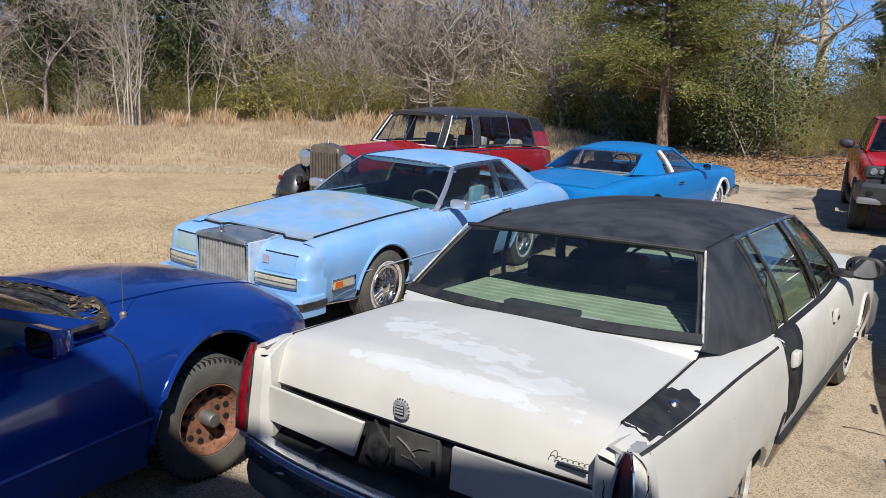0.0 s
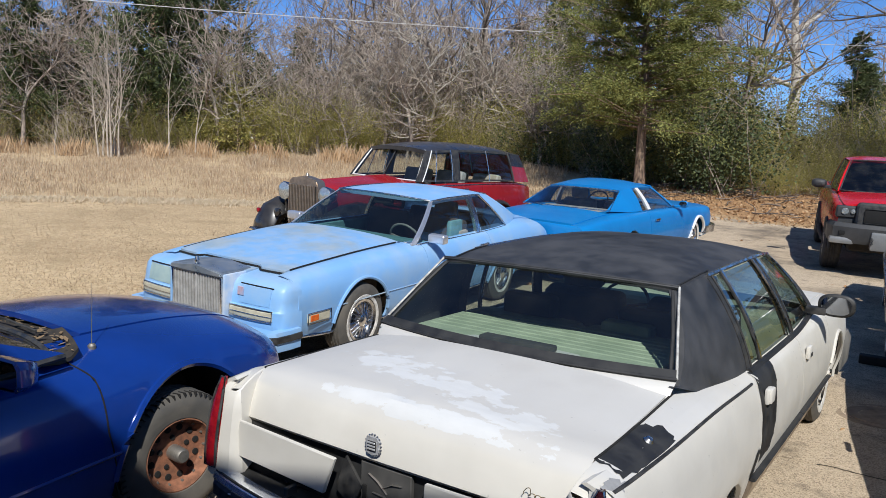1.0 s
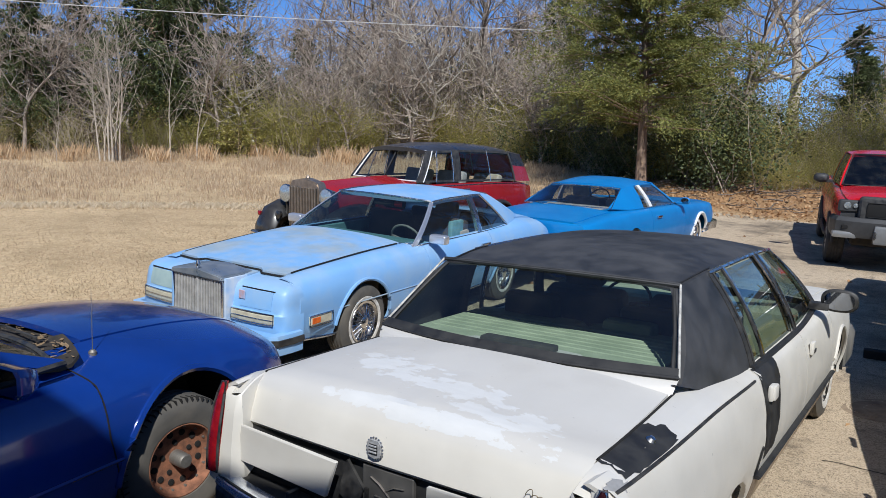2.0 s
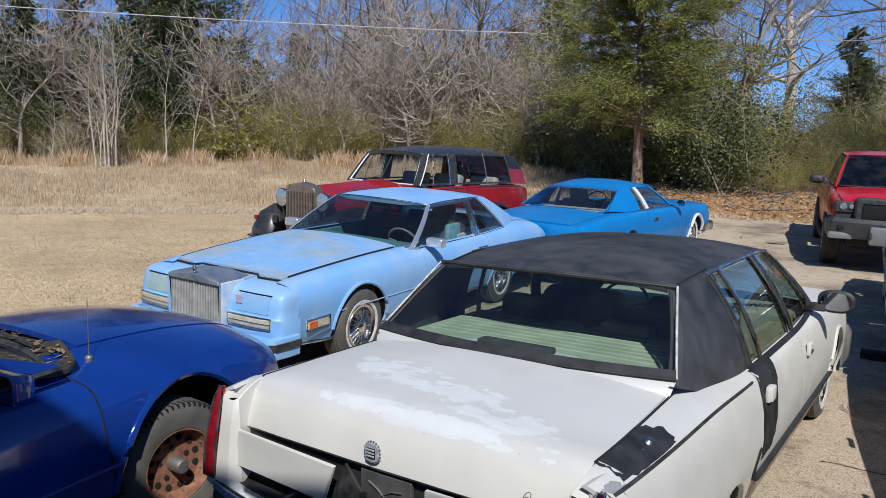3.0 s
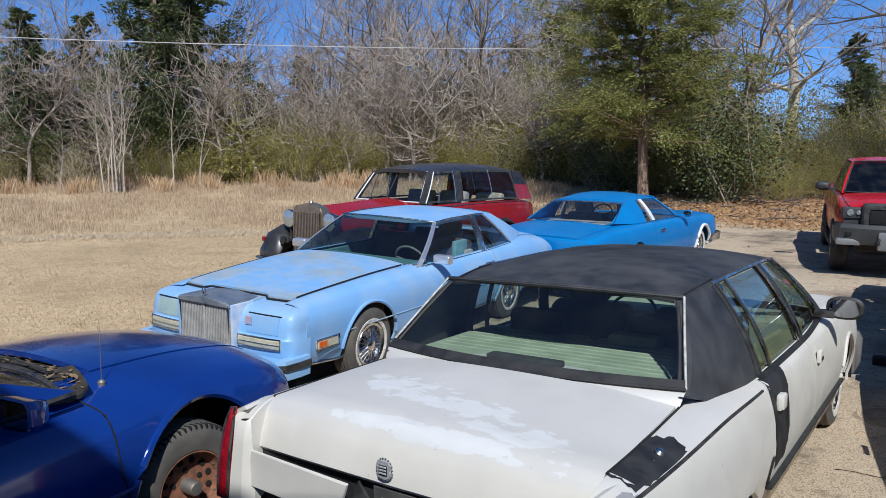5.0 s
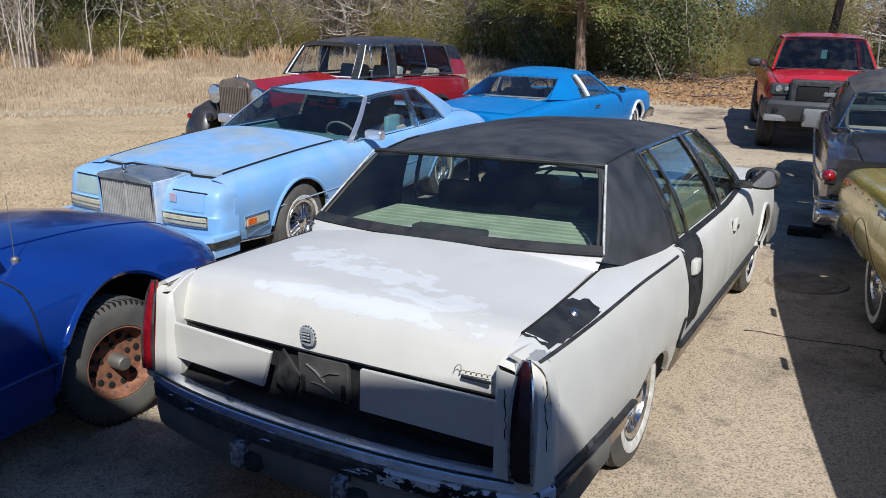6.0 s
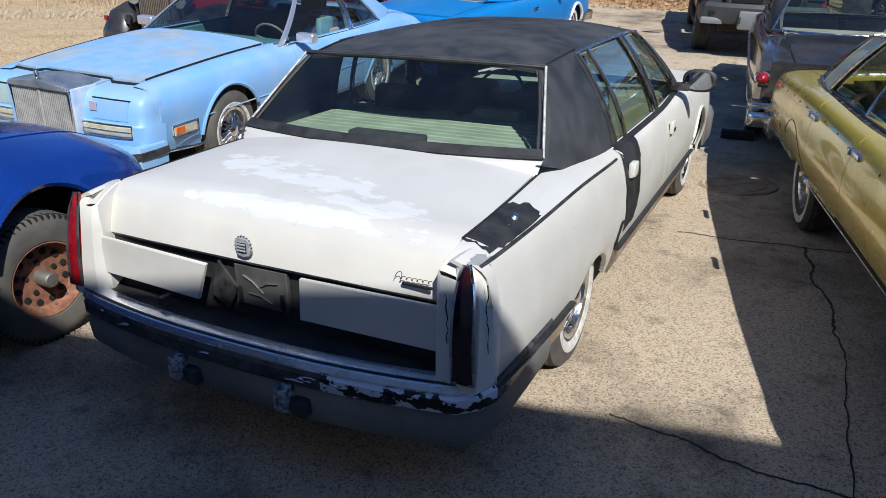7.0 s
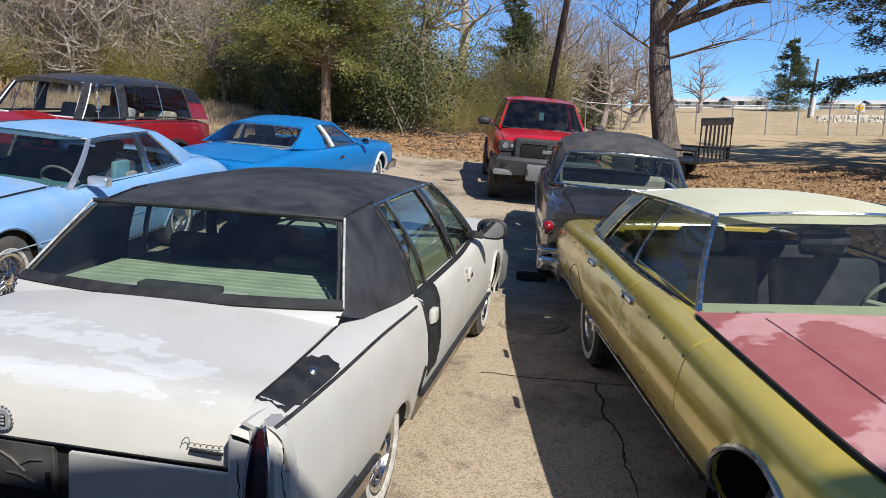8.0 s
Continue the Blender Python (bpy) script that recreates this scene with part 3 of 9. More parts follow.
def wheel(car, x, y, R=0.345, w=0.2, rim=0.195, style="wire", sx=1, tyre_mat=None, turn=0.0, white=True, spin=0.0, white_at=0.3, white_wide=0.34):
    """One wheel with its tyre, its white wall and its cover; +x is outward."""
    m = pose(sx * x, y, R - 0.006, 0, 0, (0 if sx > 0 else 180) + turn)
    face = w / 2
    bm = lathe([(0.03, -0.02), (rim * 0.9, -0.03), (rim - 0.004, -face * 0.7), (rim + 0.008, -face * 0.8), (rim + 0.008, face * 0.86), (rim - 0.006, face * 0.9), (rim - 0.02, face * 0.55), (rim * 0.8, face * 0.3), (0.03, face * 0.25)], 32)
    bm.verts.ensure_lookup_table()
    body_mat = {"rust": RUST_STEEL, "truck": BLACK_TRIM}.get(style, CHROME_WORN)
    wh = part("wheel", bm, body_mat, car, at=m)
    part("tyre", tyre_mesh(R, w, rim), tyre_mat or RUBBER, wh)
    if white:
        a = rim + (R - rim) * white_at
        b = a + (R - rim) * white_wide
        part("whitewall_ring", lathe([(a, face * 0.985), ((a + b) / 2, face * 1.05), (b, face * 1.045), (b, face * 0.97), (a, face * 0.95), (a, face * 0.985)], 40), WHITEWALL, wh)
    if style == "wire":
        bm = bmesh.new()
        for i in range(36):
            a = 2 * math.pi * i / 36
            b = a + (0.32 if i % 2 else -0.32)
            tube([(face * 0.95, math.cos(a) * 0.05, math.sin(a) * 0.05), (face * 0.62, math.cos(b) * rim * 0.88, math.sin(b) * rim * 0.88)], 0.0032, 4, bm)
        part("wire_spokes", bm, CHROME_WORN, wh)
        part("hub_cap", lathe([(0.001, face * 1.12), (0.035, face * 1.1), (0.055, face * 0.98), (0.058, face * 0.5)], 20), CHROME, wh)
        part("trim_ring", lathe([(rim - 0.03, face * 0.62), (rim - 0.02, face * 0.9), (rim + 0.004, face * 0.98), (rim + 0.01, face * 0.86)], 36), CHROME, wh)
    elif style == "disc":
        part("hub_cap", lathe([(0.001, face * 1.02), (0.05, face * 1.0), (0.06, face * 0.8), (rim * 0.62, face * 0.74), (rim * 0.72, face * 0.98), (rim * 0.95, face * 0.92), (rim + 0.006, face * 0.84)], 32), CHROME, wh)
        bm = bmesh.new()
        for i in range(24):
            box(bm, face * 0.74, face * 0.88, -0.004, 0.004, rim * 0.38, rim * 0.66, 0.001, 1, pose(0, 0, 0, 15 * i))
        part("cover_fins", bm, CHROME_WORN, wh)
    elif style == "rust":
        bm = lathe([(0.052, face * 0.1), (rim * 0.5, face * 0.2), (rim * 0.72, face * 0.02), (rim * 0.97, -face * 0.25)], 40)
        part("drum_face", bm, RUST_STEEL, wh)
        bm = bmesh.new()
        for i in range(64):
            box(bm, face * 0.52, face * 0.97, -0.0022, 0.0022, R - 0.030, R - 0.0045, 0.0, 1, pose(0, 0, 0, 5.625 * i) @ pose(0, 0, 0, 0, 0, 14))
        part("tread_grooves", bm, GAP, wh)
        for i in range(12):
            a = 2 * math.pi * (i + 0.5) / 12
            b = lathe([(0.001, face * 0.315), (0.017, face * 0.31), (0.020, face * 0.2)], 12)
            bmesh.ops.transform(b, matrix=pose(0.004, math.cos(a) * rim * 0.68, math.sin(a) * rim * 0.68), verts=b.verts)
            part("vent_hole", b, GAP, wh)
        for i in range(14):
            a = 2 * math.pi * i / 14
            b = lathe([(0.001, 0.012), (0.008, 0.01), (0.009, -0.01)], 8)
            bmesh.ops.transform(b, matrix=pose(face * 0.42, math.cos(a) * rim * 0.87, math.sin(a) * rim * 0.87), verts=b.verts)
            part("rivet", b, STEEL, wh)
        for i in range(5):
            a = 2 * math.pi * i / 5 + 0.4
            b = lathe([(0.001, face * 0.34), (0.014, face * 0.33), (0.016, face * 0.1)], 10)
            bmesh.ops.transform(b, matrix=pose(0, math.cos(a) * rim * 0.42, math.sin(a) * rim * 0.42), verts=b.verts)
            part("spoke_pocket", b, GAP, wh)
        part("hub", lathe([(0.001, face * 1.12), (0.033, face * 1.1), (0.04, face * 1.0), (0.042, 0.0)], 20), STEEL, wh)
    elif style == "truck":
        bm = bmesh.new()
        for i in range(5):
            for d in (-0.22, 0.22):
                a = 2 * math.pi * i / 5 + d
                tube([(face * 0.8, math.cos(a) * 0.05, math.sin(a) * 0.05), (face * 0.86, math.cos(a) * rim, math.sin(a) * rim)], 0.02, 5, bm)
        part("rim_spokes", bm, STEEL, wh)
    return wh


def seat(car, x, y, z, w=0.5, mat=None, back=0.62, head=True, lean=14, facing=1):
    s = part("seat", boxed(x - w / 2, x + w / 2, y - 0.25, y + 0.27, z, z + 0.17, 0.06, 3), mat, car)
    m = pose(x, y - 0.2 * facing, z + 0.12, lean * facing)
    part("seat_back", boxed(-w / 2, w / 2, -0.08, 0.07, 0, back, 0.06, 3, m=m), mat, s)
    if head:
        part("headrest", boxed(-0.14, 0.14, -0.05, 0.05, back + 0.02, back + 0.19, 0.04, 3, m=m), mat, s)
    return s


def steering(car, x, y, z, mat, R=0.19, tilt=62):
    m = pose(x, y, z, tilt)
    bm = tube([m @ Vector((R * math.cos(a), R * math.sin(a), 0)) for a in [2 * math.pi * i / 24 for i in range(24)]], 0.012, 6, closed=True)
    for a in (0.2, math.pi - 0.2, -math.pi / 2):
        tube([m @ Vector((0, 0, -0.02)), m @ Vector((R * math.cos(a), R * math.sin(a), 0))], 0.011, 5, bm)
    return part("steering_wheel", bm, mat, car)


def door_mirror(car, x, y, z, mat, sx=1, size=(0.10, 0.09, 0.075), glass=True):
    """A mirror housing on its foot; the glass looks back."""
    a, b, c = size
    bm = bmesh.new()
    bmesh.ops.create_uvsphere(bm, u_segments=20, v_segments=12, radius=1)
    for v in bm.verts:
        v.co = Vector((math.copysign(abs(v.co.x) ** 0.75, v.co.x) * a, (v.co.y if v.co.y > 0 else v.co.y * 0.25) * b, math.copysign(abs(v.co.z) ** 0.75, v.co.z) * c)) + Vector((sx * x, y, z))
    h = part("door_mirror", bm, mat, car)
    part("mirror_foot", boxed(min(sx * (x - a - 0.07), sx * (x - a * 0.5)), max(sx * (x - a - 0.07), sx * (x - a * 0.5)), y - 0.03, y + 0.05, z - c * 0.95, z - c * 0.3, 0.012), mat, h)
    if glass:
        bm = bmesh.new()
        bmesh.ops.create_circle(bm, cap_ends=True, segments=24, radius=1)
        for v in bm.verts:
            v.co = Vector((math.copysign(abs(v.co.x) ** 0.75, v.co.x) * a * 0.80, 0, math.copysign(abs(v.co.y) ** 0.75, v.co.y) * c * 0.78)) + Vector((sx * x, y - b * 0.27, z))
        part("mirror_glass", bm, MIRROR, h)
    return h


def pull_handle(car, sx, x, y, z, mat, length=0.16):
    h = part("door_handle", boxed(min(sx * x, sx * (x + 0.028)), max(sx * x, sx * (x + 0.028)), y - length / 2, y + length / 2, z - 0.016, z + 0.016, 0.009, 2), mat, car)
    part("handle_button", boxed(min(sx * x, sx * (x + 0.034)), max(sx * x, sx * (x + 0.034)), y - length / 2 - 0.03, y - length / 2 - 0.002, z - 0.018, z + 0.018, 0.008, 2), mat, h)
    return h


def arch_lip(car, S, yc, zc, R, sx, mat, r=0.012, a0=-10, a1=190, name="arch_lip", out=0.004):
    pts = []
    for i in range(25):
        a = radians(a0 + (a1 - a0) * i / 24)
        y, z = yc + R * math.cos(a), zc + R * math.sin(a)
        lo, hi = 0.0, 4.0
        for _ in range(18):
            mid = (lo + hi) / 2
            if S.at(y, mid).z < z:
                lo = mid
            else:
                hi = mid
        p = S.at(y, lo, out, sx)
        pts.append(Vector((p.x, y, z)))
    return part(name, tube(pts, r, 6), mat, car)


def side_line(car, S, y0, y1, u, sx, mat, r=0.01, flat=1.0, name="side_trim", out=0.004, n=16, uf=None, label=""):
    pts = [S.at(y0 + (y1 - y0) * i / n, uf(i / n) if uf else u, out, sx) for i in range(n + 1)]
    return part(name, tube(pts, r, 6, flat=flat), mat, car, label)


def shell_floor(car, S, y0, y1, z0=0.24, z1=0.40, core=()):
    """Underbody, and dark blocks that fill engine bay and boot."""
    w = min(S.W(y) for y in (y0, (y0 + y1) / 2, y1))
    fl = part("underbody", boxed(-w + 0.28, w - 0.28, y0 + 0.08, y1 - 0.08, z0, z1, 0.03, 1), UNDER, car)
    for a, b, top, hw in core:
        part("inner_bay", boxed(-hw, hw, a, b, z1 + 0.004, top, 0.02, 1), UNDER, fl)
    return fl

# ---- cars: white sedan with a black vinyl roof ----
def paint_white():
    """Chalky off-white paint, peeled to bare primer on top of the boot."""
    mt, nt, p = node_material("chalky_white_paint")
    base = mix_color(nt, noise_fac(nt, 2.5, 5, 0.35, 0.7), (0.62, 0.595, 0.535), (0.55, 0.525, 0.47))
    tc = nt.nodes.new("ShaderNodeTexCoord")
    sep = nt.nodes.new("ShaderNodeSeparateXYZ")
    nt.links.new(tc.outputs["Object"], sep.inputs[0])

    def ramp(sock, a, b, c, d):
        up = nt.nodes.new("ShaderNodeMapRange")
        up.inputs["From Min"].default_value, up.inputs["From Max"].default_value = a, b
        nt.links.new(sock, up.inputs["Value"])
        dn = nt.nodes.new("ShaderNodeMapRange")
        dn.inputs["From Min"].default_value, dn.inputs["From Max"].default_value = d, c
        nt.links.new(sock, dn.inputs["Value"])
        m = nt.nodes.new("ShaderNodeMath")
        m.operation = "MULTIPLY"
        nt.links.new(up.outputs[0], m.inputs[0])
        nt.links.new(dn.outputs[0], m.inputs[1])
        return m.outputs[0]

    def times(a, b, op="MULTIPLY"):
        m = nt.nodes.new("ShaderNodeMath")
        m.operation = op
        nt.links.new(a, m.inputs[0])
        if isinstance(b, float):
            m.inputs[1].default_value = b
        else:
            nt.links.new(b, m.inputs[1])
        return m.outputs[0]

    # the top of the boot has gone dull and grey
    worn = times(ramp(sep.outputs[1], -1.20, -1.15, -0.2, 0.2), ramp(sep.outputs[2], 0.95, 0.97, 2.0, 2.1))
    base = mix_color(nt, mix_value(nt, worn, 0, 0.75), base, (0.525, 0.515, 0.495))
    # the peeled stretch lies along the boot, ragged at its rim
    slant = times(sep.outputs[1], times(sep.outputs[0], 0.27), "ADD")
    upper = times(ramp(sep.outputs[0], -0.85, -0.35, 0.55, 0.78), ramp(slant, -1.07, -0.93, -0.84, -0.66))
    lower = times(ramp(sep.outputs[0], -0.50, -0.30, 0.60, 0.76), ramp(sep.outputs[1], -1.19, -1.15, -1.11, -1.05))
    zone = times(upper, lower, "MAXIMUM")
    zone = times(zone, ramp(sep.outputs[2], 0.9, 0.98, 2.0, 2.1))
    n = noise_fac(nt, 6.5, 9, 0.34, 0.60, (0.9, 2.0, 1.0), 0.66)
    mask = times(zone, n)
    st = nt.nodes.new("ShaderNodeMapRange")
    st.inputs["From Min"].default_value, st.inputs["From Max"].default_value = 0.42, 0.43
    nt.links.new(mask, st.inputs["Value"])
    grey = mix_color(nt, noise_fac(nt, 9.0, 8, 0.35, 0.7, (1, 3, 1)), (0.605, 0.61, 0.605), (0.565, 0.57, 0.565))
    col = mix_color(nt, st.outputs[0], base, grey)
    # grey chips and grime
    chip = noise_fac(nt, 38.0, 5, 0.70, 0.72)
    col = mix_color(nt, mix_value(nt, chip, 0, 0.5), col, (0.33, 0.32, 0.30))
    col = mix_color(nt, mix_value(nt, noise_fac(nt, 1.6, 8, 0.5, 0.8, (1, 1, 3)), 0, 0.25), col, (0.42, 0.38, 0.31))
    nt.links.new(col, p.inputs["Base Color"])
    rg = times(mix_value(nt, noise_fac(nt, 6, 5), 0.40, 0.60), times(st.outputs[0], 0.25), "ADD")
    nt.links.new(rg, p.inputs["Roughness"])
    p.inputs["Coat Weight"].default_value, p.inputs["Coat Roughness"].default_value = 0.06, 0.25
    bump(nt, p, st.outputs[0], 0.25, 0.001)
    return mt


WHITE_PAINT = paint_white()
BLACK_VINYL = surface("black_vinyl", (0.018, 0.019, 0.021), (0.045, 0.046, 0.05), 2.2, (0.48, 0.72), bump_scale=220, bump_strength=0.12, bump_dist=0.002, fine=(9.0, (0.09, 0.09, 0.095), 0.25))
SATIN_BLACK = surface("satin_black_primer", (0.012, 0.012, 0.013), (0.03, 0.03, 0.03), 10, (0.55, 0.75))
BRIGHT_METAL = surface("brushed_silver_badge", (0.62, 0.62, 0.62), (0.35, 0.35, 0.35), 60, (0.35, 0.6), 0.45)
WORN_BUMPER = surface("scraped_black_bumper", (0.012, 0.012, 0.014), (0.03, 0.03, 0.033), 7, (0.22, 0.5), fine=(22.0, (0.4, 0.42, 0.46), 0.10))
GREY_BUMPER = surface("dusty_grey_bumper", (0.12, 0.117, 0.11), (0.20, 0.19, 0.17), 4, (0.55, 0.8))
CHIPPED_EDGE = surface("pale_scraped_edge", (0.88, 0.90, 0.94), (0.76, 0.79, 0.84), 9, (0.14, 0.30), 0.75, fine=(26.0, (0.1, 0.11, 0.13), 0.15))
DARK_BRACKET = surface("scratched_dark_plastic", (0.055, 0.053, 0.05), (0.09, 0.086, 0.08), 9, (0.5, 0.7))
FLAKING = surface("flaking_pale_paint", (0.012, 0.012, 0.014), (0.66, 0.70, 0.78), 13, (0.3, 0.45), 0.2, lo=0.455, hi=0.475, stretch=(1, 1, 1.8))
CHIPPED_GUARD = surface("flaking_guard_paint", (0.10, 0.10, 0.11), (0.03, 0.03, 0.033), 20, (0.3, 0.6), fine=(45.0, (0.75, 0.78, 0.84), 0.5))
WORN_SEAM = surface("worn_pale_seam", (0.55, 0.54, 0.50), (0.30, 0.29, 0.27), 30, (0.6, 0.8))
GREY_PRIMER = surface("grey_primer", (0.30, 0.30, 0.30), (0.20, 0.20, 0.205), 12, (0.6, 0.8))
# dirt, and the brown ground that the chrome mirrors, both in the colour
DIRTY_TINTED_CHROME = surface("dirty_ground_tinted_moulding", (0.45, 0.36, 0.26), (0.25, 0.2, 0.15), 6, (0.25, 0.6), 0.7)


def ragged(car, S, spots, sx, mat, name, label, u_of=None, out=0.003, seed=3):
    """A painted patch with a ragged rim that lies on the body; spots: outline in (y, u)."""
    rnd = random.Random(seed)
    pts = []
    for (y0, u0), (y1, u1) in zip(spots, spots[1:] + spots[:1]):
        for i in range(5):
            t = i / 5
            pts.append((y0 + (y1 - y0) * t + rnd.uniform(-0.012, 0.012), u0 + (u1 - u0) * t + rnd.uniform(-0.05, 0.05)))
    cy, cu = sum(p[0] for p in pts) / len(pts), sum(p[1] for p in pts) / len(pts)
    rings = [[S.at(cy + (y - cy) * k, cu + (u - cu) * k, out, sx) for y, u in pts] for k in (0.02, 0.35, 0.7, 1.0)]
    return part(name, grid(rings, close=True), mat, car, label)


def white_sedan():
    car = thing("sedan", ground_pose(-0.083, 1.469, -0.167, 1.543), "weathered white four-door sedan with peeling paint and black vinyl roof", "car")
    ar = [(0.0, 0.20, 0.365), (3.086, 0.345, 0.385)]
    S = Shell([(-1.30, 0.93), (-1.1, 0.955), (-0.6, 0.97), (0.5, 0.975), (2.5, 0.97), (3.6, 0.945), (4.05, 0.89), (4.2, 0.80)],
              [(-1.3, 0.40), (-0.6, 0.36), (0.5, 0.34), (3.6, 0.33), (4.2, 0.38)],
              [(-1.3, 0.985), (-1.1, 0.997), (-0.3, 0.995), (0.5, 0.965), (2.5, 0.955), (3.6, 0.91), (4.2, 0.80)],
              [(-1.3, 1.01), (-1.1, 1.03), (-0.3, 1.09), (0.2, 1.06), (2.5, 1.02), (3.4, 0.97), (4.2, 0.83)], inset=0.115, tuck=0.05, arches=ar, hip=0.5)
    shell_floor(car, S, -1.2, 4.1, 0.22, 0.38, ((-1.1, -0.42, 0.78, 0.6), (2.75, 4.0, 0.78, 0.55)))
    for sx in (1, -1):
        part("quarter_panel", S.panel(-1.24, 0.50, 0, 4.0, sx, 0.045, 5, yf=lambda y, u, t: y - (0.22 * max(0, (1.9 - u) / 1.9) ** 1.2 if t > 0.98 else 0.22 * t * max(0, (1.9 - u) / 1.9) ** 1.2)), WHITE_PAINT, car)
        part("shoulder", S.panel(-1.095, 0.50, 4.0, 4.33, sx, 0.09, 12), WHITE_PAINT, car)
        part("rear_door", S.panel(0.508, 1.60, 0, 4.0, sx, 0.06, 4, yf=lambda y, u, t: y - 0.22 * (1 - t) * max(0, (1.9 - u) / 1.9) ** 1.2), WHITE_PAINT, car)
        part("front_door", S.panel(1.608, 2.62, 0, 4.0, sx, 0.08, 4), WHITE_PAINT, car)
        part("front_wing", S.panel(2.628, 4.16, 0, 4.35, sx, 0.045, 5), WHITE_PAINT, car)
        side_line(car, S, -1.20, 0.42, 3.45, sx, BLACK_TRIM, 0.007, name="pinstripe")
        # wide lower moulding with its dark strip
        for y0, y1 in ((-1.18, -0.37), (0.37, 1.60), (1.61, 2.70)):
            rows = [[S.at(y0 + (y1 - y0) * i / 12, u, 0.012, sx) for u in (0.0, 0.45, 0.9, 0.95)] for i in range(13)]
            m = part("lower_moulding", thicken(grid(rows), 0.012, lambda c: (0, c.y, c.z)), DIRTY_TINTED_CHROME, car)
            part("rub_strip", tube([S.at(y0 + (y1 - y0) * i / 12, 1.02, 0.016, sx) for i in range(13)], 0.017, 6, flat=0.6), SATIN_BLACK, m)
        arch_lip(car, S, *ar[1], sx, WHITE_PAINT, 0.012)
        # liner in near black, which paints the shade inside the arch
        rows = [[Vector((sx * x, 3.086 + 0.39 * math.cos(a), 0.345 + 0.39 * math.sin(a))) for a in [math.pi * (-0.04 + 1.08 * i / 14) for i in range(15)]] for x in (0.45, 0.94)]
        part("wheel_housing", grid(rows), GAP, car)
        wheel(car, 0.78, 0, 0.35, 0.215, 0.2, "wire", sx, RUBBER_DUSTY if sx > 0 else RUBBER, white_at=0.12)
        wheel(car, 0.78, 3.086, 0.35, 0.215, 0.2, "wire", sx, RUBBER_DUSTY if sx > 0 else RUBBER, white_at=0.12)
    # boot lid: the top and the sloping rear face in one pressing
    rows = []
    for i in range(8):
        t = i / 7
        rows.append([S.at((-0.315 - 0.105 * (1 - k * k)) * (1 - t) + (-1.12 + 0.03 * abs(k) ** 2.2) * t, 6 - (1.62 + 0.14 * t) * abs(k), 0.004, 1 if k >= 0 else -1) for k in [(j - 10) / 10 for j in range(21)]])
    for y, z in ((-1.145, -0.012), (-1.175, -0.04), (-1.20, -0.09), (-1.225, -0.15), (-1.235, -0.195)):
        rows.append([Vector((p.x * (1 - 0.25 * (-z) * 0.3), y + 0.03 * (abs((j - 10) / 10) ** 2.2), p.z + z - 0.01 * (1 - abs((j - 10) / 10)))) for j, p in enumerate(rows[7])])
    lid = part("boot_lid", thicken(grid(rows), 0.025, lambda c: (c.x * 0.9, c.y + 0.5, c.z - 0.5)), WHITE_PAINT, car, "peeling white boot lid with bare primer patches")
    for sx in (1, -1):
        part("lid_gap", tube([S.at(-0.30 - 0.80 * i / 12, 4.345 - 0.12 * i / 12, 0.003, sx) for i in range(13)], 0.0055, 5), GAP, car)
    part("deck_panel", S.lid(-0.50, -0.16, 4.30, 0.06, 10, -0.004), WHITE_PAINT, car)
    # the quarters run on past the lid as low fins; their inner and rear faces
    for sx in (1, -1):
        sink = lambda y: 0.050 * max(0.0, (-1.09 - y) / 0.16) ** 1.7
        rows = [[S.at(-1.085 - 0.165 * i / 8, 4.21 - 0.06 * j, 0.003, sx) - Vector((0, 0, sink(-1.085 - 0.165 * i / 8))) for j in range(8)] for i in range(9)]
        part("shoulder_end", grid(rows), WHITE_PAINT, car)
        ins = [S.at(-1.06 - 0.19 * i / 8, 4.205, 0.002) - Vector((0, 0, sink(-1.06 - 0.19 * i / 8))) for i in range(9)]
        ins.append(Vector((ins[-1].x + 0.012, -1.262, ins[-1].z - 0.008)))
        ins.append(Vector((0.845, -1.268, ins[-1].z - 0.006)))
        rows = [[Vector((sx * (p.x + dx * (i < 9)), p.y - dy * (i > 8), p.z - dz)) for i, p in enumerate(ins)] for dz, dx, dy in ((0.0, 0.0, 0.0), (0.006, -0.006, 0.004), (0.10, -0.010, 0.02), (0.22, -0.014, 0.034), (0.38, -0.016, 0.045))]
        part("fin_face", grid(rows), WHITE_PAINT, car)
    # crest: a rounded shield with a wreath of small knobs
    crest = part("emblem", prism([(-0.027, -0.03), (0.0, -0.038), (0.027, -0.03), (0.033, 0.02), (0.02, 0.033), (-0.02, 0.033), (-0.033, 0.02)], 0.012, "y", -1.252 - 0.006), BRIGHT_METAL, lid)
    crest.location = (-0.03, 0.006, 0.890)
    bm = bmesh.new()
    for i in range(18):
        a = 2 * math.pi * i / 18
        b = bmesh.ops.create_icosphere(bm, subdivisions=1, radius=0.005)
        bmesh.ops.translate(bm, verts=b["verts"], vec=(0.037 * math.cos(a), -1.250, 0.040 * math.sin(a)))
    part("wreath", bm, CHROME_WORN, crest)
    part("shield_field", boxed(-0.020, 0.020, -1.262, -1.257, -0.022, 0.018, 0.002, 1), SATIN_BLACK, crest)
    for dz in (-0.012, 0.0, 0.012):
        part("shield_bar", boxed(-0.018, 0.018, -1.266, -1.261, dz - 0.003, dz + 0.003, 0.001, 1), BRIGHT_METAL, crest)
    # plain flourish in place of the maker's script, and a bar below
    pts = []
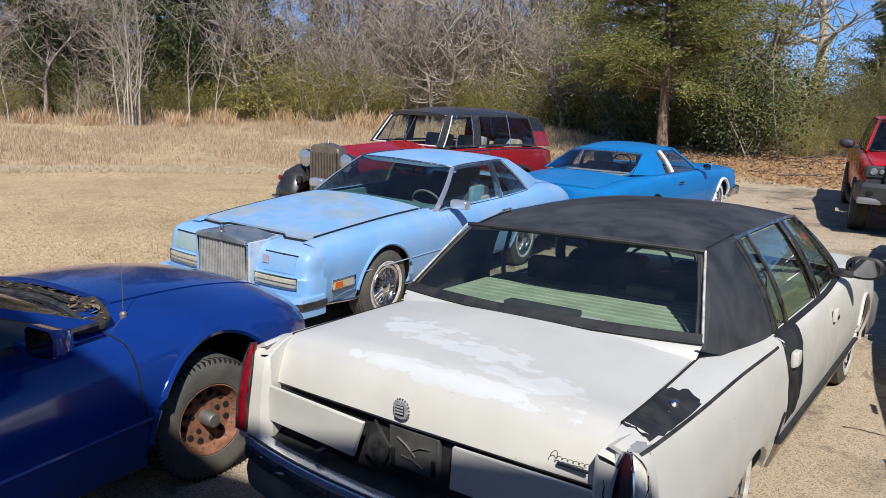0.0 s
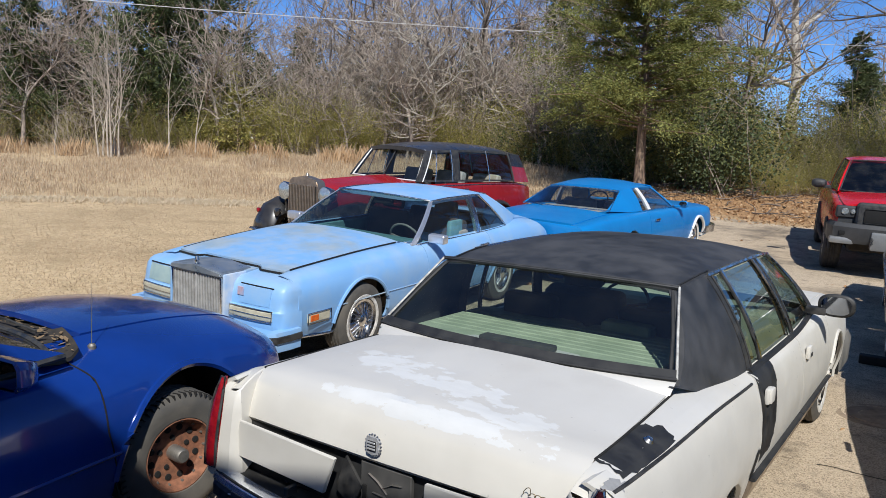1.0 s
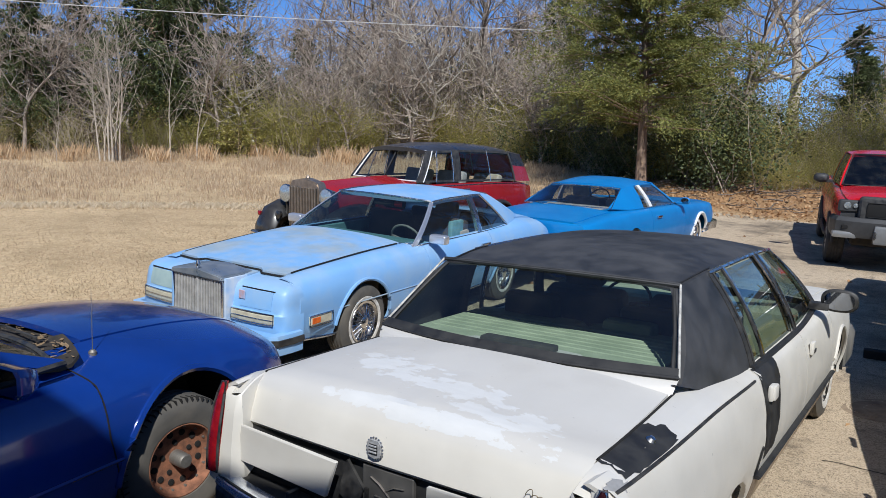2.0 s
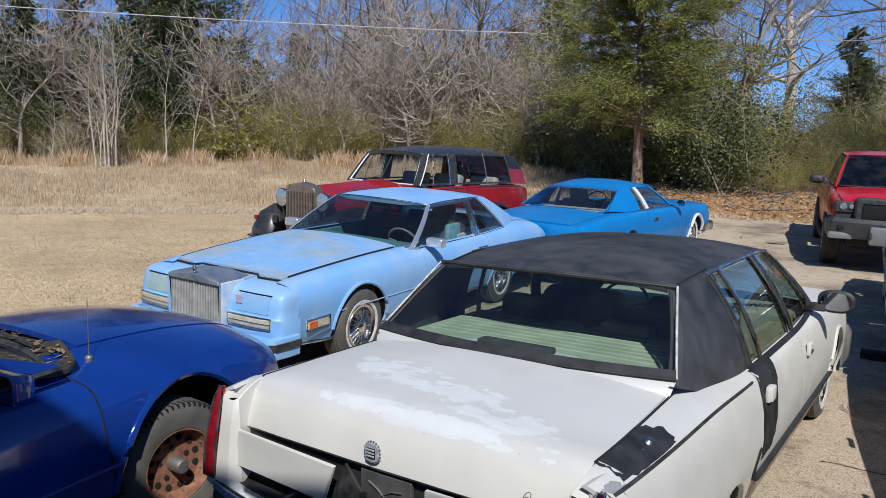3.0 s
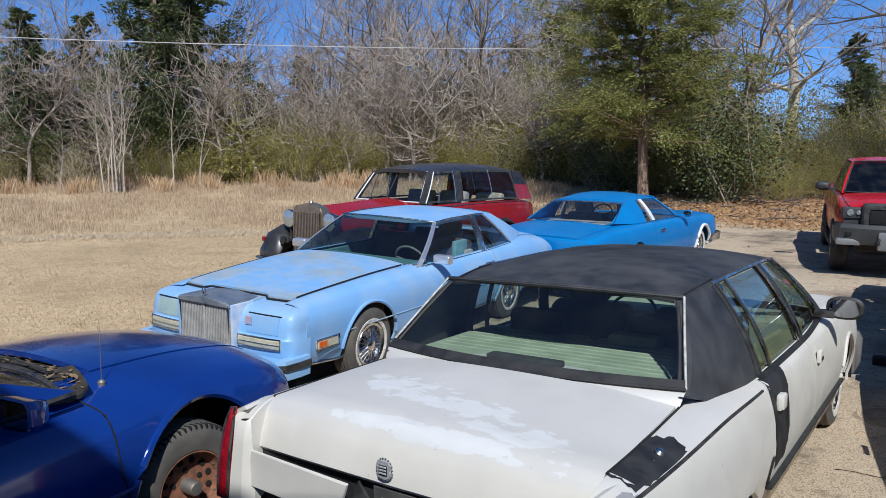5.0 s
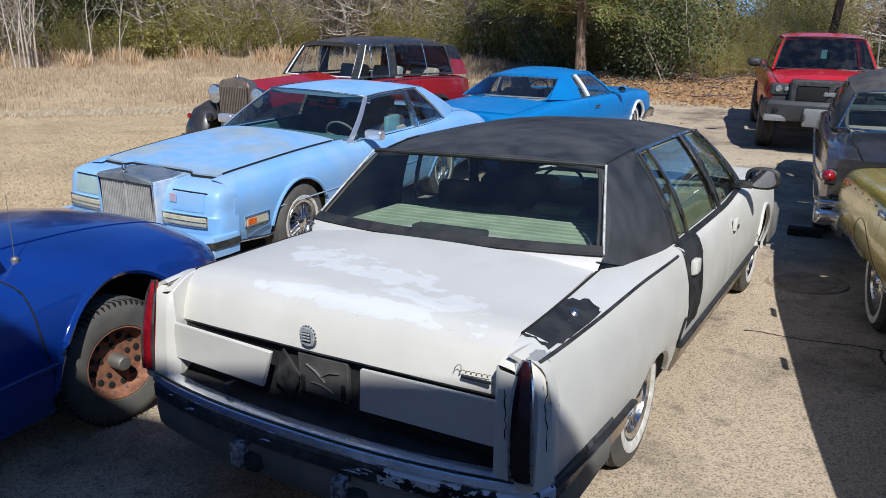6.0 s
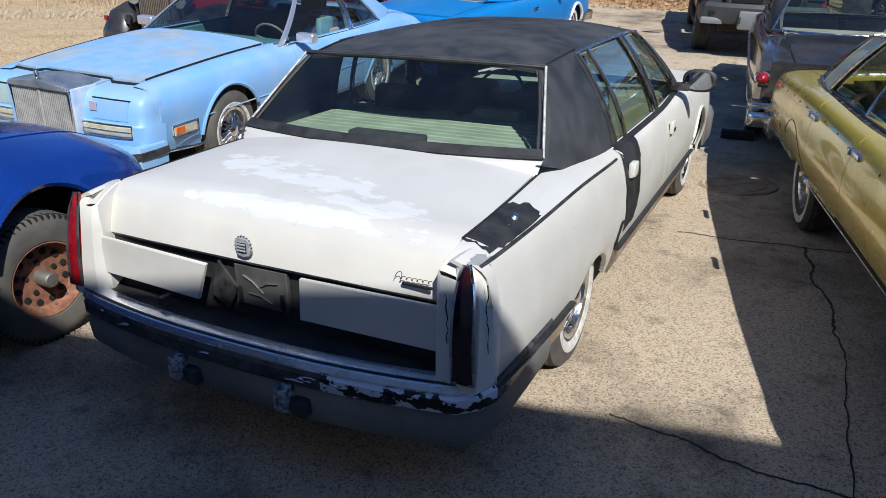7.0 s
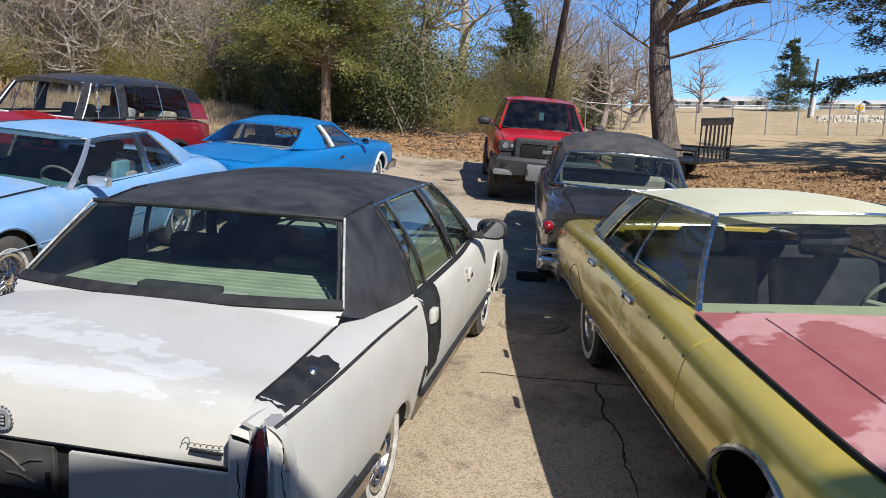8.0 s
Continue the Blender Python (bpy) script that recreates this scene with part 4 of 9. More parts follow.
    for k in range(121):
        t = k / 120
        a = 2 * math.pi * 6.5 * t
        tall = 0.013 if t < 0.12 else 0.0050
        pts.append((0.607 + 0.125 * t - 0.006 * math.sin(a) - 0.4 * tall * math.cos(a), -1.231 + 0.012 * t * t, 0.884 - 0.004 * t + tall * (1 - math.cos(a))))
    part("script_badge", tube(pts, 0.0014, 5), surface("tarnished_gilt", (0.25, 0.18, 0.08), (0.14, 0.1, 0.05), 30, (0.4, 0.6), 0.8), lid)
    part("badge_bar", boxed(0.625, 0.738, -1.231, -1.222, 0.861, 0.872, 0.002, 1), SATIN_BLACK, lid)
    # tail ends with the tall lamps
    for sx in (1, -1):
        rows = []
        for z, yo, xi, xo in ((0.56, -1.315, 0.83, 0.945), (0.70, -1.305, 0.83, 0.945), (0.84, -1.285, 0.827, 0.94), (0.93, -1.265, 0.825, 0.92), (0.955, -1.25, 0.82, 0.90), (0.972, -1.235, 0.81, 0.87), (0.982, -1.19, 0.80, 0.845)):
            rows.append([Vector((sx * x, y, z)) for x, y in ((xi, -1.12), (xi, yo + 0.055), (xi + 0.012, yo + 0.012), ((xi + xo) / 2, yo), (xo - 0.012, yo + 0.015), (xo, yo + 0.06), (xo + 0.012, -1.22), (xo + 0.006, -1.15))])
        end = part("tail_end", grid(rows), WHITE_PAINT, car, "cracked white body filler at the tail" if sx > 0 else "")
        rows = []
        for i in range(9):
            t = i / 8
            z = 0.60 + 0.385 * t
            y = -1.319 + 0.062 * t**2.2
            hw = (0.034 if sx > 0 else 0.028) * (1 - 0.8 * t**5)
            xc = sx * (0.893 - 0.016 * t)
            rows.append([Vector((xc + dx * hw, y - 0.008 * (1 - dx * dx), z)) for dx in (-1, -0.5, 0, 0.5, 1)])
        lamp = part("tail_lamp", thicken(grid(rows), 0.02, lambda c: (c.x, c.y + 1, c.z)), RED_LENS if sx < 0 else DARK_LENS, car, "tall narrow red tail lamp" if sx < 0 else "cracked tail lamp with a lens darkened for shade")
        part("lamp_bezel", tube([r[0] + Vector((-0.005, 0.0, 0)) for r in rows] + [r[-1] + Vector((0.005, 0.0, 0)) for r in reversed(rows)], 0.006, 5, closed=True), CHROME_WORN if sx > 0 else BLACK_TRIM, lamp)
    # the strip under the lid: two white panels, the open plate recess between
    rec = part("rear_recess", boxed(-0.80, 0.80, -1.19, -1.1, 0.52, 0.835, 0.01, 1), SATIN_BLACK, car)
    bm = prism([(-0.80, 0.655), (-0.25, 0.645), (-0.19, 0.805), (-0.765, 0.815)], 0.018, "y", -1.262)
    bmesh.ops.bevel(bm, geom=bm.edges, offset=0.004, segments=1, affect="EDGES")
    bmesh.ops.rotate(bm, cent=(-0.8, -1.25, 0.8), matrix=Matrix.Rotation(radians(-2), 3, "Z"), verts=bm.verts)
    part("loose_panel", bm, WHITE_PAINT, rec, "white filler panel hanging askew")
    bm = prism([(0.21, 0.648), (0.80, 0.655), (0.79, 0.822), (0.22, 0.815)], 0.018, "y", -1.258)
    bmesh.ops.bevel(bm, geom=bm.edges, offset=0.004, segments=1, affect="EDGES")
    part("filler_panel", bm, WHITE_PAINT, rec)
    bm = prism([(-0.235, 0.655), (-0.15, 0.60), (-0.10, 0.70), (-0.185, 0.80)], 0.012, "y", -1.225)
    part("bent_bracket", bm, BLACK_TRIM, rec)
    plate = part("plate_bracket", boxed(-0.115, 0.13, -1.215, -1.193, 0.635, 0.80, 0.004, 1), DARK_BRACKET, rec, "scratched dark plate bracket")
    for x in (-0.10, 0.098):
        part("bracket_slot", boxed(x, x + 0.018, -1.224, -1.214, 0.645, 0.71, 0.002, 1), GAP, plate)
    for k, (x0, z0, x1, z1) in enumerate(((-0.07, 0.76, 0.02, 0.70), (0.0, 0.72, 0.09, 0.75), (-0.05, 0.69, 0.06, 0.665))):
        part("torn_label", tube([(x0, -1.217, z0), ((x0 + x1) / 2, -1.219, (z0 + z1) / 2 + 0.01), (x1, -1.217, z1)], 0.006, 4, flat=0.3), STEEL, plate)
    part("debris", boxed(-0.42, -0.40, -1.33, -1.27, 0.60, 0.64, 0.004, 1), BLACK_TRIM, rec)
    # bumper: step, bright edge, black strip, skirt
    def plan(hw, y_mid, y_end, wrap):
        pts = [(-hw - 0.0, wrap), (-hw, y_end + 0.22), (-hw + 0.006, y_end + 0.10), (-hw + 0.035, y_end + 0.03)]
        pts += [(x, y_mid + (y_end - y_mid) * (abs(x) / hw) ** 2.4) for x in [(-hw + 0.09) + (2 * hw - 0.18) * i / 18 for i in range(19)]]
        return pts + [(hw - 0.035, y_end + 0.03), (hw - 0.006, y_end + 0.10), (hw, y_end + 0.22), (hw, wrap)]

    pl = plan(0.955, -1.395, -1.285, -0.62)
    bum = part("bumper", sweep_plan(pl, [(-0.10, 0.345), (-0.015, 0.325), (0.0, 0.35), (0.008, 0.42), (-0.004, 0.465), (-0.10, 0.465)]), GREY_BUMPER, car, "dusty dark rear bumper with scraped bright edge")
    part("rub_strip", sweep_plan(pl, [(-0.05, 0.466), (0.0, 0.466), (0.012, 0.478), (0.012, 0.525), (0.0, 0.54), (-0.05, 0.54)]), WORN_BUMPER, bum)
    part("bright_edge", sweep_plan(pl[2:-2], [(-0.06, 0.541), (0.008, 0.541), (0.013, 0.553), (0.007, 0.574), (-0.022, 0.588), (-0.06, 0.586)]), CHIPPED_EDGE, bum)
    part("flaked_corner", sweep_plan(pl[-10:-2], [(-0.02, 0.478), (0.010, 0.474), (0.0155, 0.482), (0.0155, 0.528), (0.004, 0.5385), (-0.02, 0.538)]), FLAKING, bum, "flaking pale blue paint on the bumper corner")
    chips = random.Random(31)
    for k in range(9):
        x = chips.uniform(0.30, 0.55) if k < 3 else chips.uniform(-0.85, 0.5)
        y = -1.395 + 0.11 * (abs(x) / 0.955) ** 2.4 - 0.011
        w, z = chips.uniform(0.012, 0.04), chips.uniform(0.495, 0.53)
        part("paint_chip", tube([(x - w, y - 0.002 + (0.02 * w if x > 0 else 0), z - 0.004), (x, y - 0.003, z + 0.003), (x + w, y + (0.012 if x > 0.6 else 0.0), z - 0.001)], chips.uniform(0.004, 0.008), 5, flat=0.35), CHIPPED_EDGE, bum)
    rows = [[(x, y, 0.583) for x, y in pl[2:-2]], [(x * 0.99, min(-1.19, y + 0.16), 0.575) for x, y in pl[2:-2]], [(x * 0.98, -1.16, 0.57) for x, y in pl[2:-2]]]
    part("bumper_step", thicken(grid(rows), 0.02, lambda c: (c.x, c.y, c.z - 1)), BLACK_TRIM, bum)
    for x in (-0.262, 0.238):
        g = part("bumper_guard", boxed(x - 0.028, x + 0.028, -1.445, -1.37, 0.372, 0.468, 0.012, 2), CHIPPED_GUARD, bum, "chipped bumper guard")
        part("guard_shoe", boxed(x + 0.03, x + 0.10, -1.432, -1.37, 0.36, 0.43, 0.018, 2), BLACK_TRIM, g)
    # nose, plain as it is turned away
    part("nose", S.cap(4.16, 0.04, 8), WHITE_PAINT, car)
    part("bonnet", S.lid(2.78, 4.14, 4.36), WHITE_PAINT, car)
    fb = [(-x, -y) for x, y in plan(0.94, -4.33, -4.22, -3.6)]
    part("front_bumper", sweep_plan(fb, [(-0.10, 0.30), (0.0, 0.30), (0.01, 0.5), (-0.02, 0.56), (-0.10, 0.56)]), GREY_BUMPER, car)
    # glasshouse
    C = Cabin([(-0.32, 0.785), (0.5, 0.865), (1.6, 0.875), (2.6, 0.83)], [(0.06, 0.635), (0.5, 0.665), (1.3, 0.67), (1.95, 0.62)],
              [(-0.32, 1.065), (0.2, 0.985), (0.5, 0.955), (1.6, 0.955), (2.6, 0.97)], [(0.06, 1.395), (0.5, 1.435), (1.3, 1.445), (1.95, 1.405)], 0.07, 0.03)
    part("roof", C.roof(0.06, 1.95, 0.018, 10, bow=0.05), BLACK_VINYL, car, "faded black vinyl roof")
    gb = cross_glass((0.775, -0.285, 1.085), (0.645, 0.075, 1.40), -0.11, 14, 6, -0.0, 0.0)
    w = part("rear_window", gb, GLASS, car, "large tinted rear window")
    w.visible_shadow = False
    def edge_line(lo, hi, bow, v, n=14):
        hx, y, z = (lo[k] + (hi[k] - lo[k]) * v for k in range(3))
        b = bow * (1 - 0.35 * v)
        return [Vector((hx * k, y + b * (1 - k * k), z + 0.004 + 0.25 * abs(b) * (1 - k * k) * v)) for k in [(j - n / 2) / (n / 2) for j in range(n + 1)]]
    lo, hi = (0.785, -0.295, 1.086), (0.655, 0.075, 1.405)
    part("window_surround", tube(edge_line(lo, hi, -0.11, 0), 0.014, 6, flat=0.5), SATIN_BLACK, w)
    part("window_surround", tube(edge_line(lo, hi, -0.11, 1.0), 0.012, 6), BLACK_VINYL, w)
    for sx in (1, -1):
        part("window_surround", tube([(sx * 0.785, -0.295, 1.088), (sx * 0.72, -0.115, 1.250), (sx * 0.655, 0.07, 1.412)], 0.006, 6), WORN_SEAM, w)
        part("window_surround", tube([(sx * 0.755, -0.285, 1.095), (sx * 0.70, -0.115, 1.242), (sx * 0.63, 0.06, 1.392)], 0.009, 6), SATIN_BLACK, w)
    border = [[p + Vector((0, dy, dz)) for p in edge_line(lo, hi, -0.11, v)] for v, dy, dz in ((0.085, -0.004, 0.004), (0.04, -0.005, 0.004), (0.0, -0.006, 0.002), (0.0, -0.008, -0.010))]
    part("lower_border", grid(border), SATIN_BLACK, w, "dark printed border of the rear window")
    apron = [[Vector((p.x * k, p.y + dy * (1 - 0.55 * abs(p.x / 0.785) ** 4), p.z + dz)) for p in edge_line(lo, hi, -0.11, 0.0)] for k, dy, dz in ((1.0, -0.004, -0.009), (1.0, -0.03, -0.016), (0.995, -0.07, -0.038), (0.985, -0.12, -0.075))]
    part("window_apron", grid(apron), WHITE_PAINT, car)
    bm = grid([[p + Vector((0, -0.004, 0.012)) for p in edge_line(lo, hi, -0.11, v)] for v in (0.985, 1.0)])
    part("sun_band", thicken(bm, 0.003), BLACK_VINYL, w)
    ws = part("windscreen", cross_glass((0.80, 2.58, 1.0), (0.615, 1.96, 1.40), 0.14), GLASS, car)
    ws.visible_shadow = False
    for sx in (1, -1):
        # the vinyl quarter: from the rear window to the door
        bm = C.patch(-0.285, 0.545, 0.055, 0.42, sx, 12, 8, 0.006, -0.14, 1.0)
        for v in bm.verts:
            if v.co.y < 0.10:
                v.co.z = max(v.co.z, 1.052 - 0.30 * (v.co.y + 0.285))
        part("vinyl_quarter", thicken(bm, 0.03, lambda c: (0, c.y, c.z)), BLACK_VINYL, car, "black vinyl roof quarter")
        part("vinyl_seam", tube([Vector((sx * (C.top(y).x - 0.012), y, C.top(y).z + 0.008)) for y in [0.07 + 0.04 * i for i in range(12)]], 0.005, 5), SATIN_BLACK, car)
        part("window_post", thicken(C.patch(0.545, 0.60, 0.42, 0.46, sx, 2, 6, 0.01), 0.03, lambda c: (0, c.y, c.z)), BLACK_TRIM, car)
        for nm, b0, b1, t0, t1 in (("quarter_glass", 0.62, 0.80, 0.48, 0.63), ("rear_door_glass", 0.825, 1.56, 0.655, 1.27), ("front_door_glass", 1.64, 2.42, 1.35, 1.90)):
            gl = part(nm, C.patch(b0, b1, t0, t1, sx, 6, 6, -0.004, 0.02, 0.95), GLASS_SIDE if sx > 0 else GLASS_CLEAR, car)
            gl.visible_shadow = False
            for b, t in ((b0, t0), (b1, t1)):
                part("glass_channel", tube(C.edge(b, t, sx, 6, 0.006), 0.009, 6), CHROME_WORN if nm != "quarter_glass" else BLACK_TRIM, gl)
        part("door_post", thicken(C.patch(1.57, 1.63, 1.28, 1.34, sx, 2, 6, 0.008), 0.04, lambda c: (0, c.y, c.z)), BLACK_TRIM, car)
        part("windscreen_post", thicken(C.patch(2.43, 2.60, 1.90, 1.96, sx, 3, 6, 0.006), 0.04, lambda c: (0, c.y, c.z)), BLACK_TRIM, car)
        rail = [C.top(0.42 + 1.5 * i / 12) + Vector((0.012, 0, -0.004)) for i in range(13)]
        part("drip_rail", tube([Vector((sx * p.x, p.y, p.z)) for p in rail], 0.012, 6), CHROME_WORN, car)
        sill = [C.low(0.55 + 2.0 * i / 14) + Vector((0.014, 0, -0.004)) for i in range(15)]
        part("belt_moulding", tube([Vector((sx * p.x, p.y, p.z)) for p in sill], 0.019, 6), SATIN_BLACK, car)
        door_mirror(car, 1.03, 2.26, 1.06, BLACK_TRIM, sx, (0.115, 0.08, 0.078))
        for y in (0.62, 1.74):
            h = part("door_handle", boxed(min(sx * 0.955, sx * 0.982), max(sx * 0.955, sx * 0.982), y - 0.045, y + 0.045, 0.795, 0.875, 0.012, 2), WHITE_PAINT, car)
            part("handle_cup", boxed(min(sx * 0.975, sx * 0.986), max(sx * 0.975, sx * 0.986), y - 0.03, y + 0.03, 0.808, 0.835, 0.004, 1), BLACK_TRIM, h)
    # black primer on the right flank
    ragged(car, S, [(-1.10, 4.22), (-0.92, 4.31), (-0.70, 4.28), (-0.63, 4.0), (-0.67, 3.6), (-0.96, 3.48), (-1.12, 3.65)], 1, SATIN_BLACK, "primer_patch", "ragged black primer patch")
    ragged(car, S, [(0.52, 3.85), (0.90, 3.8), (0.88, 2.9), (0.82, 2.2), (0.74, 1.35), (0.50, 1.25), (0.52, 2.4)], 1, SATIN_BLACK, "primer_patch", "ragged black primer patch", seed=8)
    ragged(car, S, [(0.44, 1.75), (0.49, 1.7), (0.43, 1.1), (0.36, 0.95), (0.36, 1.3)], 1, SATIN_BLACK, "primer_patch", "ragged black primer patch", seed=5)
    part("door_handle_pale", boxed(0.968, 0.992, 0.585, 0.665, 0.80, 0.875, 0.01, 2), WHITE_PAINT, car)
    # cracked filler and bare primer round the tail
    rnd = random.Random(12)
    for x, y, z0, z1 in ((0.945, -1.245, 0.93, 0.62), (0.83, -1.30, 0.90, 0.60)):
        part("crack", tube([(x + rnd.uniform(-0.006, 0.006), y + 0.012 * (k / 14 - 0.5), z0 + (z1 - z0) * k / 14) for k in range(15)], [rnd.uniform(0.0008, 0.0026) for _ in range(15)], 5), GAP, car)
    ragged(car, S, [(-1.22, 3.75), (-1.15, 3.85), (-1.12, 3.45), (-1.17, 3.2), (-1.22, 3.3)], 1, GREY_PRIMER, "primer_patch", "flaking grey primer", seed=21)
    ragged(car, S, [(-1.20, 2.9), (-1.17, 3.05), (-1.14, 2.6), (-1.18, 2.0), (-1.21, 2.2)], 1, GREY_PRIMER, "primer_patch", "flaking grey primer", seed=22)
    fuel = S.at(-0.80, 3.98, 0.004)
    part("key_lock", lathe([(0.001, 0.014), (0.012, 0.012), (0.02, 0.0)], 14), CHROME_WORN, car, at=Matrix.Translation(fuel) @ pose(0, 0, 0, 0, -60, 0))
    # inside
    part("parcel_shelf", boxed(-0.66, 0.66, -0.295, 0.42, 1.06, 1.075, 0.006, 1), CLOTH_GREEN, car, "pale green parcel shelf")
    for k in range(7):
        part("shelf_rib", tube([(-0.62, -0.08 + 0.068 * k, 1.0755), (0.62, -0.08 + 0.068 * k, 1.0755)], 0.005, 5), CLOTH_GREEN, car)
    part("shelf_cushion", boxed(0.14, 0.42, 0.40, 0.52, 1.03, 1.125, 0.03, 3), CLOTH_GREEN, car, "pale green folded headrest")
    br = part("brake_light_box", boxed(-0.20, 0.19, -0.27, -0.19, 1.076, 1.112, 0.012, 2), CLOTH_DARK, car)
    for x in (-0.36, 0.36):
        rs = part("rear_seat", boxed(x - 0.35, x + 0.35, 0.42, 0.60, 0.5, 1.065, 0.06, 3), CLOTH_GREEN, car)
        part("seat_cushion", boxed(x - 0.35, x + 0.35, 0.58, 1.08, 0.42, 0.60, 0.06, 3), CLOTH_GREEN, rs)
        # added to block the view through; dark trim stands in for shade
        part("headrest", boxed(x - 0.17, x + 0.17, 0.50, 0.62, 1.0, 1.19, 0.05, 3), CLOTH_DARK, rs)
    for x in (-0.36, 0.36):
        seat(car, x, 1.65, 0.40, 0.56, CLOTH_DARK, 0.62)
    part("dashboard", boxed(-0.76, 0.76, 2.15, 2.60, 0.62, 0.96, 0.06, 3), CLOTH_GREEN, car)
    part("headlining", boxed(-0.60, 0.60, 0.16, 1.85, 1.385, 1.395, 0.003, 1), CLOTH_DARK, car)
    for sx in (1, -1):
        part("door_lining", boxed(min(sx * 0.80, sx * 0.83), max(sx * 0.80, sx * 0.83), 0.45, 2.5, 0.42, 0.93, 0.01, 1), CLOTH_GREEN, car)
    steering(car, -0.36, 2.02, 0.90, CLOTH_DARK)
    part("rear_view_mirror", boxed(-0.11, 0.11, 1.93, 1.955, 1.26, 1.32, 0.01, 2), BLACK_TRIM, car)
    return car


white_sedan()

# ---- cars: pale blue coupe ----
PALE_BLUE = surface("chalky_pale_blue_paint", (0.20, 0.40, 0.70), (0.23, 0.43, 0.72), 1.4, (0.42, 0.6), fine=(3.2, (0.36, 0.46, 0.56), 0.45), lo=0.4, hi=0.8)
HEADER_GREY = surface("dull_grey_header", (0.22, 0.27, 0.33), (0.36, 0.39, 0.42), 6, (0.25, 0.45), 0.6)
PRIMER_WHITE = surface("sanded_pale_primer", (0.55, 0.60, 0.66), (0.30, 0.46, 0.68), 5, (0.5, 0.7), lo=0.42, hi=0.6)
HEADLAMP_GREEN = surface("faded_grey_green_paint", (0.34, 0.44, 0.42), (0.26, 0.36, 0.38), 6, (0.5, 0.7))
HAZED_BLUE = surface("hazed_grey_blue_paint", (0.21, 0.41, 0.70), (0.27, 0.35, 0.42), 1.9, (0.4, 0.6), lo=0.42, hi=0.6, fine=(7.0, (0.5, 0.52, 0.52), 0.25))


def pale_blue_coupe():
    car = thing("coupe", ground_pose(-3.80, 5.85, 185.0, 1.43, -0.03), "pale blue two-door coupe with upright chrome grille and oxidised bonnet", "car")
    ar = [(0.0, 0.24, 0.37), (2.85, 0.345, 0.375)]
    S = Shell([(-1.5, 0.80), (-1.1, 0.87), (0, 0.905), (2.0, 0.915), (3.3, 0.905), (3.75, 0.88), (3.9, 0.86)], [(-1.5, 0.36), (0, 0.27), (3.0, 0.27), (3.9, 0.34)],
              [(-1.5, 0.76), (-1.2, 0.84), (-0.6, 0.885), (0.3, 0.885), (2.0, 0.885), (3.4, 0.835), (3.9, 0.78)],
              [(-1.5, 0.80), (-1.2, 0.90), (-0.7, 0.96), (0.0, 0.93), (2.0, 0.95), (2.4, 0.94), (3.2, 0.88), (3.55, 0.842), (3.9, 0.80)], inset=0.13, tuck=0.06, arches=ar, hip=0.62)
    shell_floor(car, S, -1.4, 3.8, 0.2, 0.36, ((2.1, 3.7, 0.68, 0.5), (-1.3, -0.5, 0.7, 0.5)))
    for sx in (1, -1):
        part("quarter_panel", S.panel(-1.5, 0.42, 0, 4.4, sx, 0.055, 4), PALE_BLUE, car)
        part("door", S.panel(0.428, 1.83, 0, 4.1, sx, 0.09, 4), PALE_BLUE, car)
        part("front_wing", S.panel(1.838, 3.66, 0, 4.42, sx, 0.04, 5), PALE_BLUE, car)
        arch_lip(car, S, *ar[1], sx, PALE_BLUE, 0.016, 5, 175)
        arch_lip(car, S, *ar[0], sx, PALE_BLUE, 0.016, 5, 175)
        for yy in (0, 2.85):
            wheel(car, 0.775, yy, 0.335, 0.2, 0.19, "wire", sx, RUBBER_DUSTY, white_at=0.10, white_wide=0.2)
        side_line(car, S, 0.45, 3.2, 1.55, sx, HAZED_BLUE, 0.006, name="body_crease", out=0.001)
        side_line(car, S, -1.4, 3.6, 0.16, sx, CHROME_WORN, 0.012, name="sill_trim")
    part("boot_lid", S.lid(-1.42, -0.62, 4.5, n=7), PALE_BLUE, car)
    part("tail", S.cap(-1.5, -0.05, 8), PALE_BLUE, car)
    part("rear_bumper", sweep_plan([(-0.88, -0.9), (-0.87, -1.4), (-0.8, -1.52), (0, -1.58), (0.8, -1.52), (0.87, -1.4), (0.88, -0.9)], [(-0.06, 0.38), (0.02, 0.38), (0.03, 0.5), (-0.06, 0.52)]), CHROME, car)
    # bonnet with a drooping lip, stepped out over the grille
    def lip(y, t, k):
        step = 0.055 * min(1.0, max(0.0, (abs(k) - 0.45) / 0.09))
        return y + t * (0.05 + step - 0.04 * k * k)
    part("bonnet", S.lid(2.06, 3.52, 4.46, 0.1, 22, 0.010, 0.03, lip), HAZED_BLUE, car, "oxidised pale blue bonnet")
    part("bonnet_gap", tube([S.at(lip(3.52, 1.0, k), 6 - 1.54 * abs(k), 0.0, 1 if k >= 0 else -1) + Vector((0, 0.012, -0.012)) for k in [(j - 22) / 22 for j in range(45)]], 0.009, 5), GAP, car)
    for sx in (1, -1):
        part("bonnet_gap", tube([S.at(2.1 + 1.44 * i / 12, 4.445, 0.008, sx) for i in range(13)], 0.007, 5), GAP, car)
    part("cowl", boxed(-0.70, 0.70, 1.93, 2.07, 0.84, 0.885, 0.01, 1), GAP, car)
    # front corners: one pressing each, from the grille round to the wing
    plan = [(0.30, 3.89), (0.42, 3.893), (0.56, 3.888), (0.70, 3.875), (0.79, 3.858), (0.84, 3.835), (0.87, 3.79), (0.884, 3.72), (0.89, 3.62)]
    front = [1, 1, 1, 1, 0.95, 0.75, 0.45, 0.2, 0.0]
    side = [0, 0, 0, 0.1, 0.3, 0.6, 0.85, 1, 1]
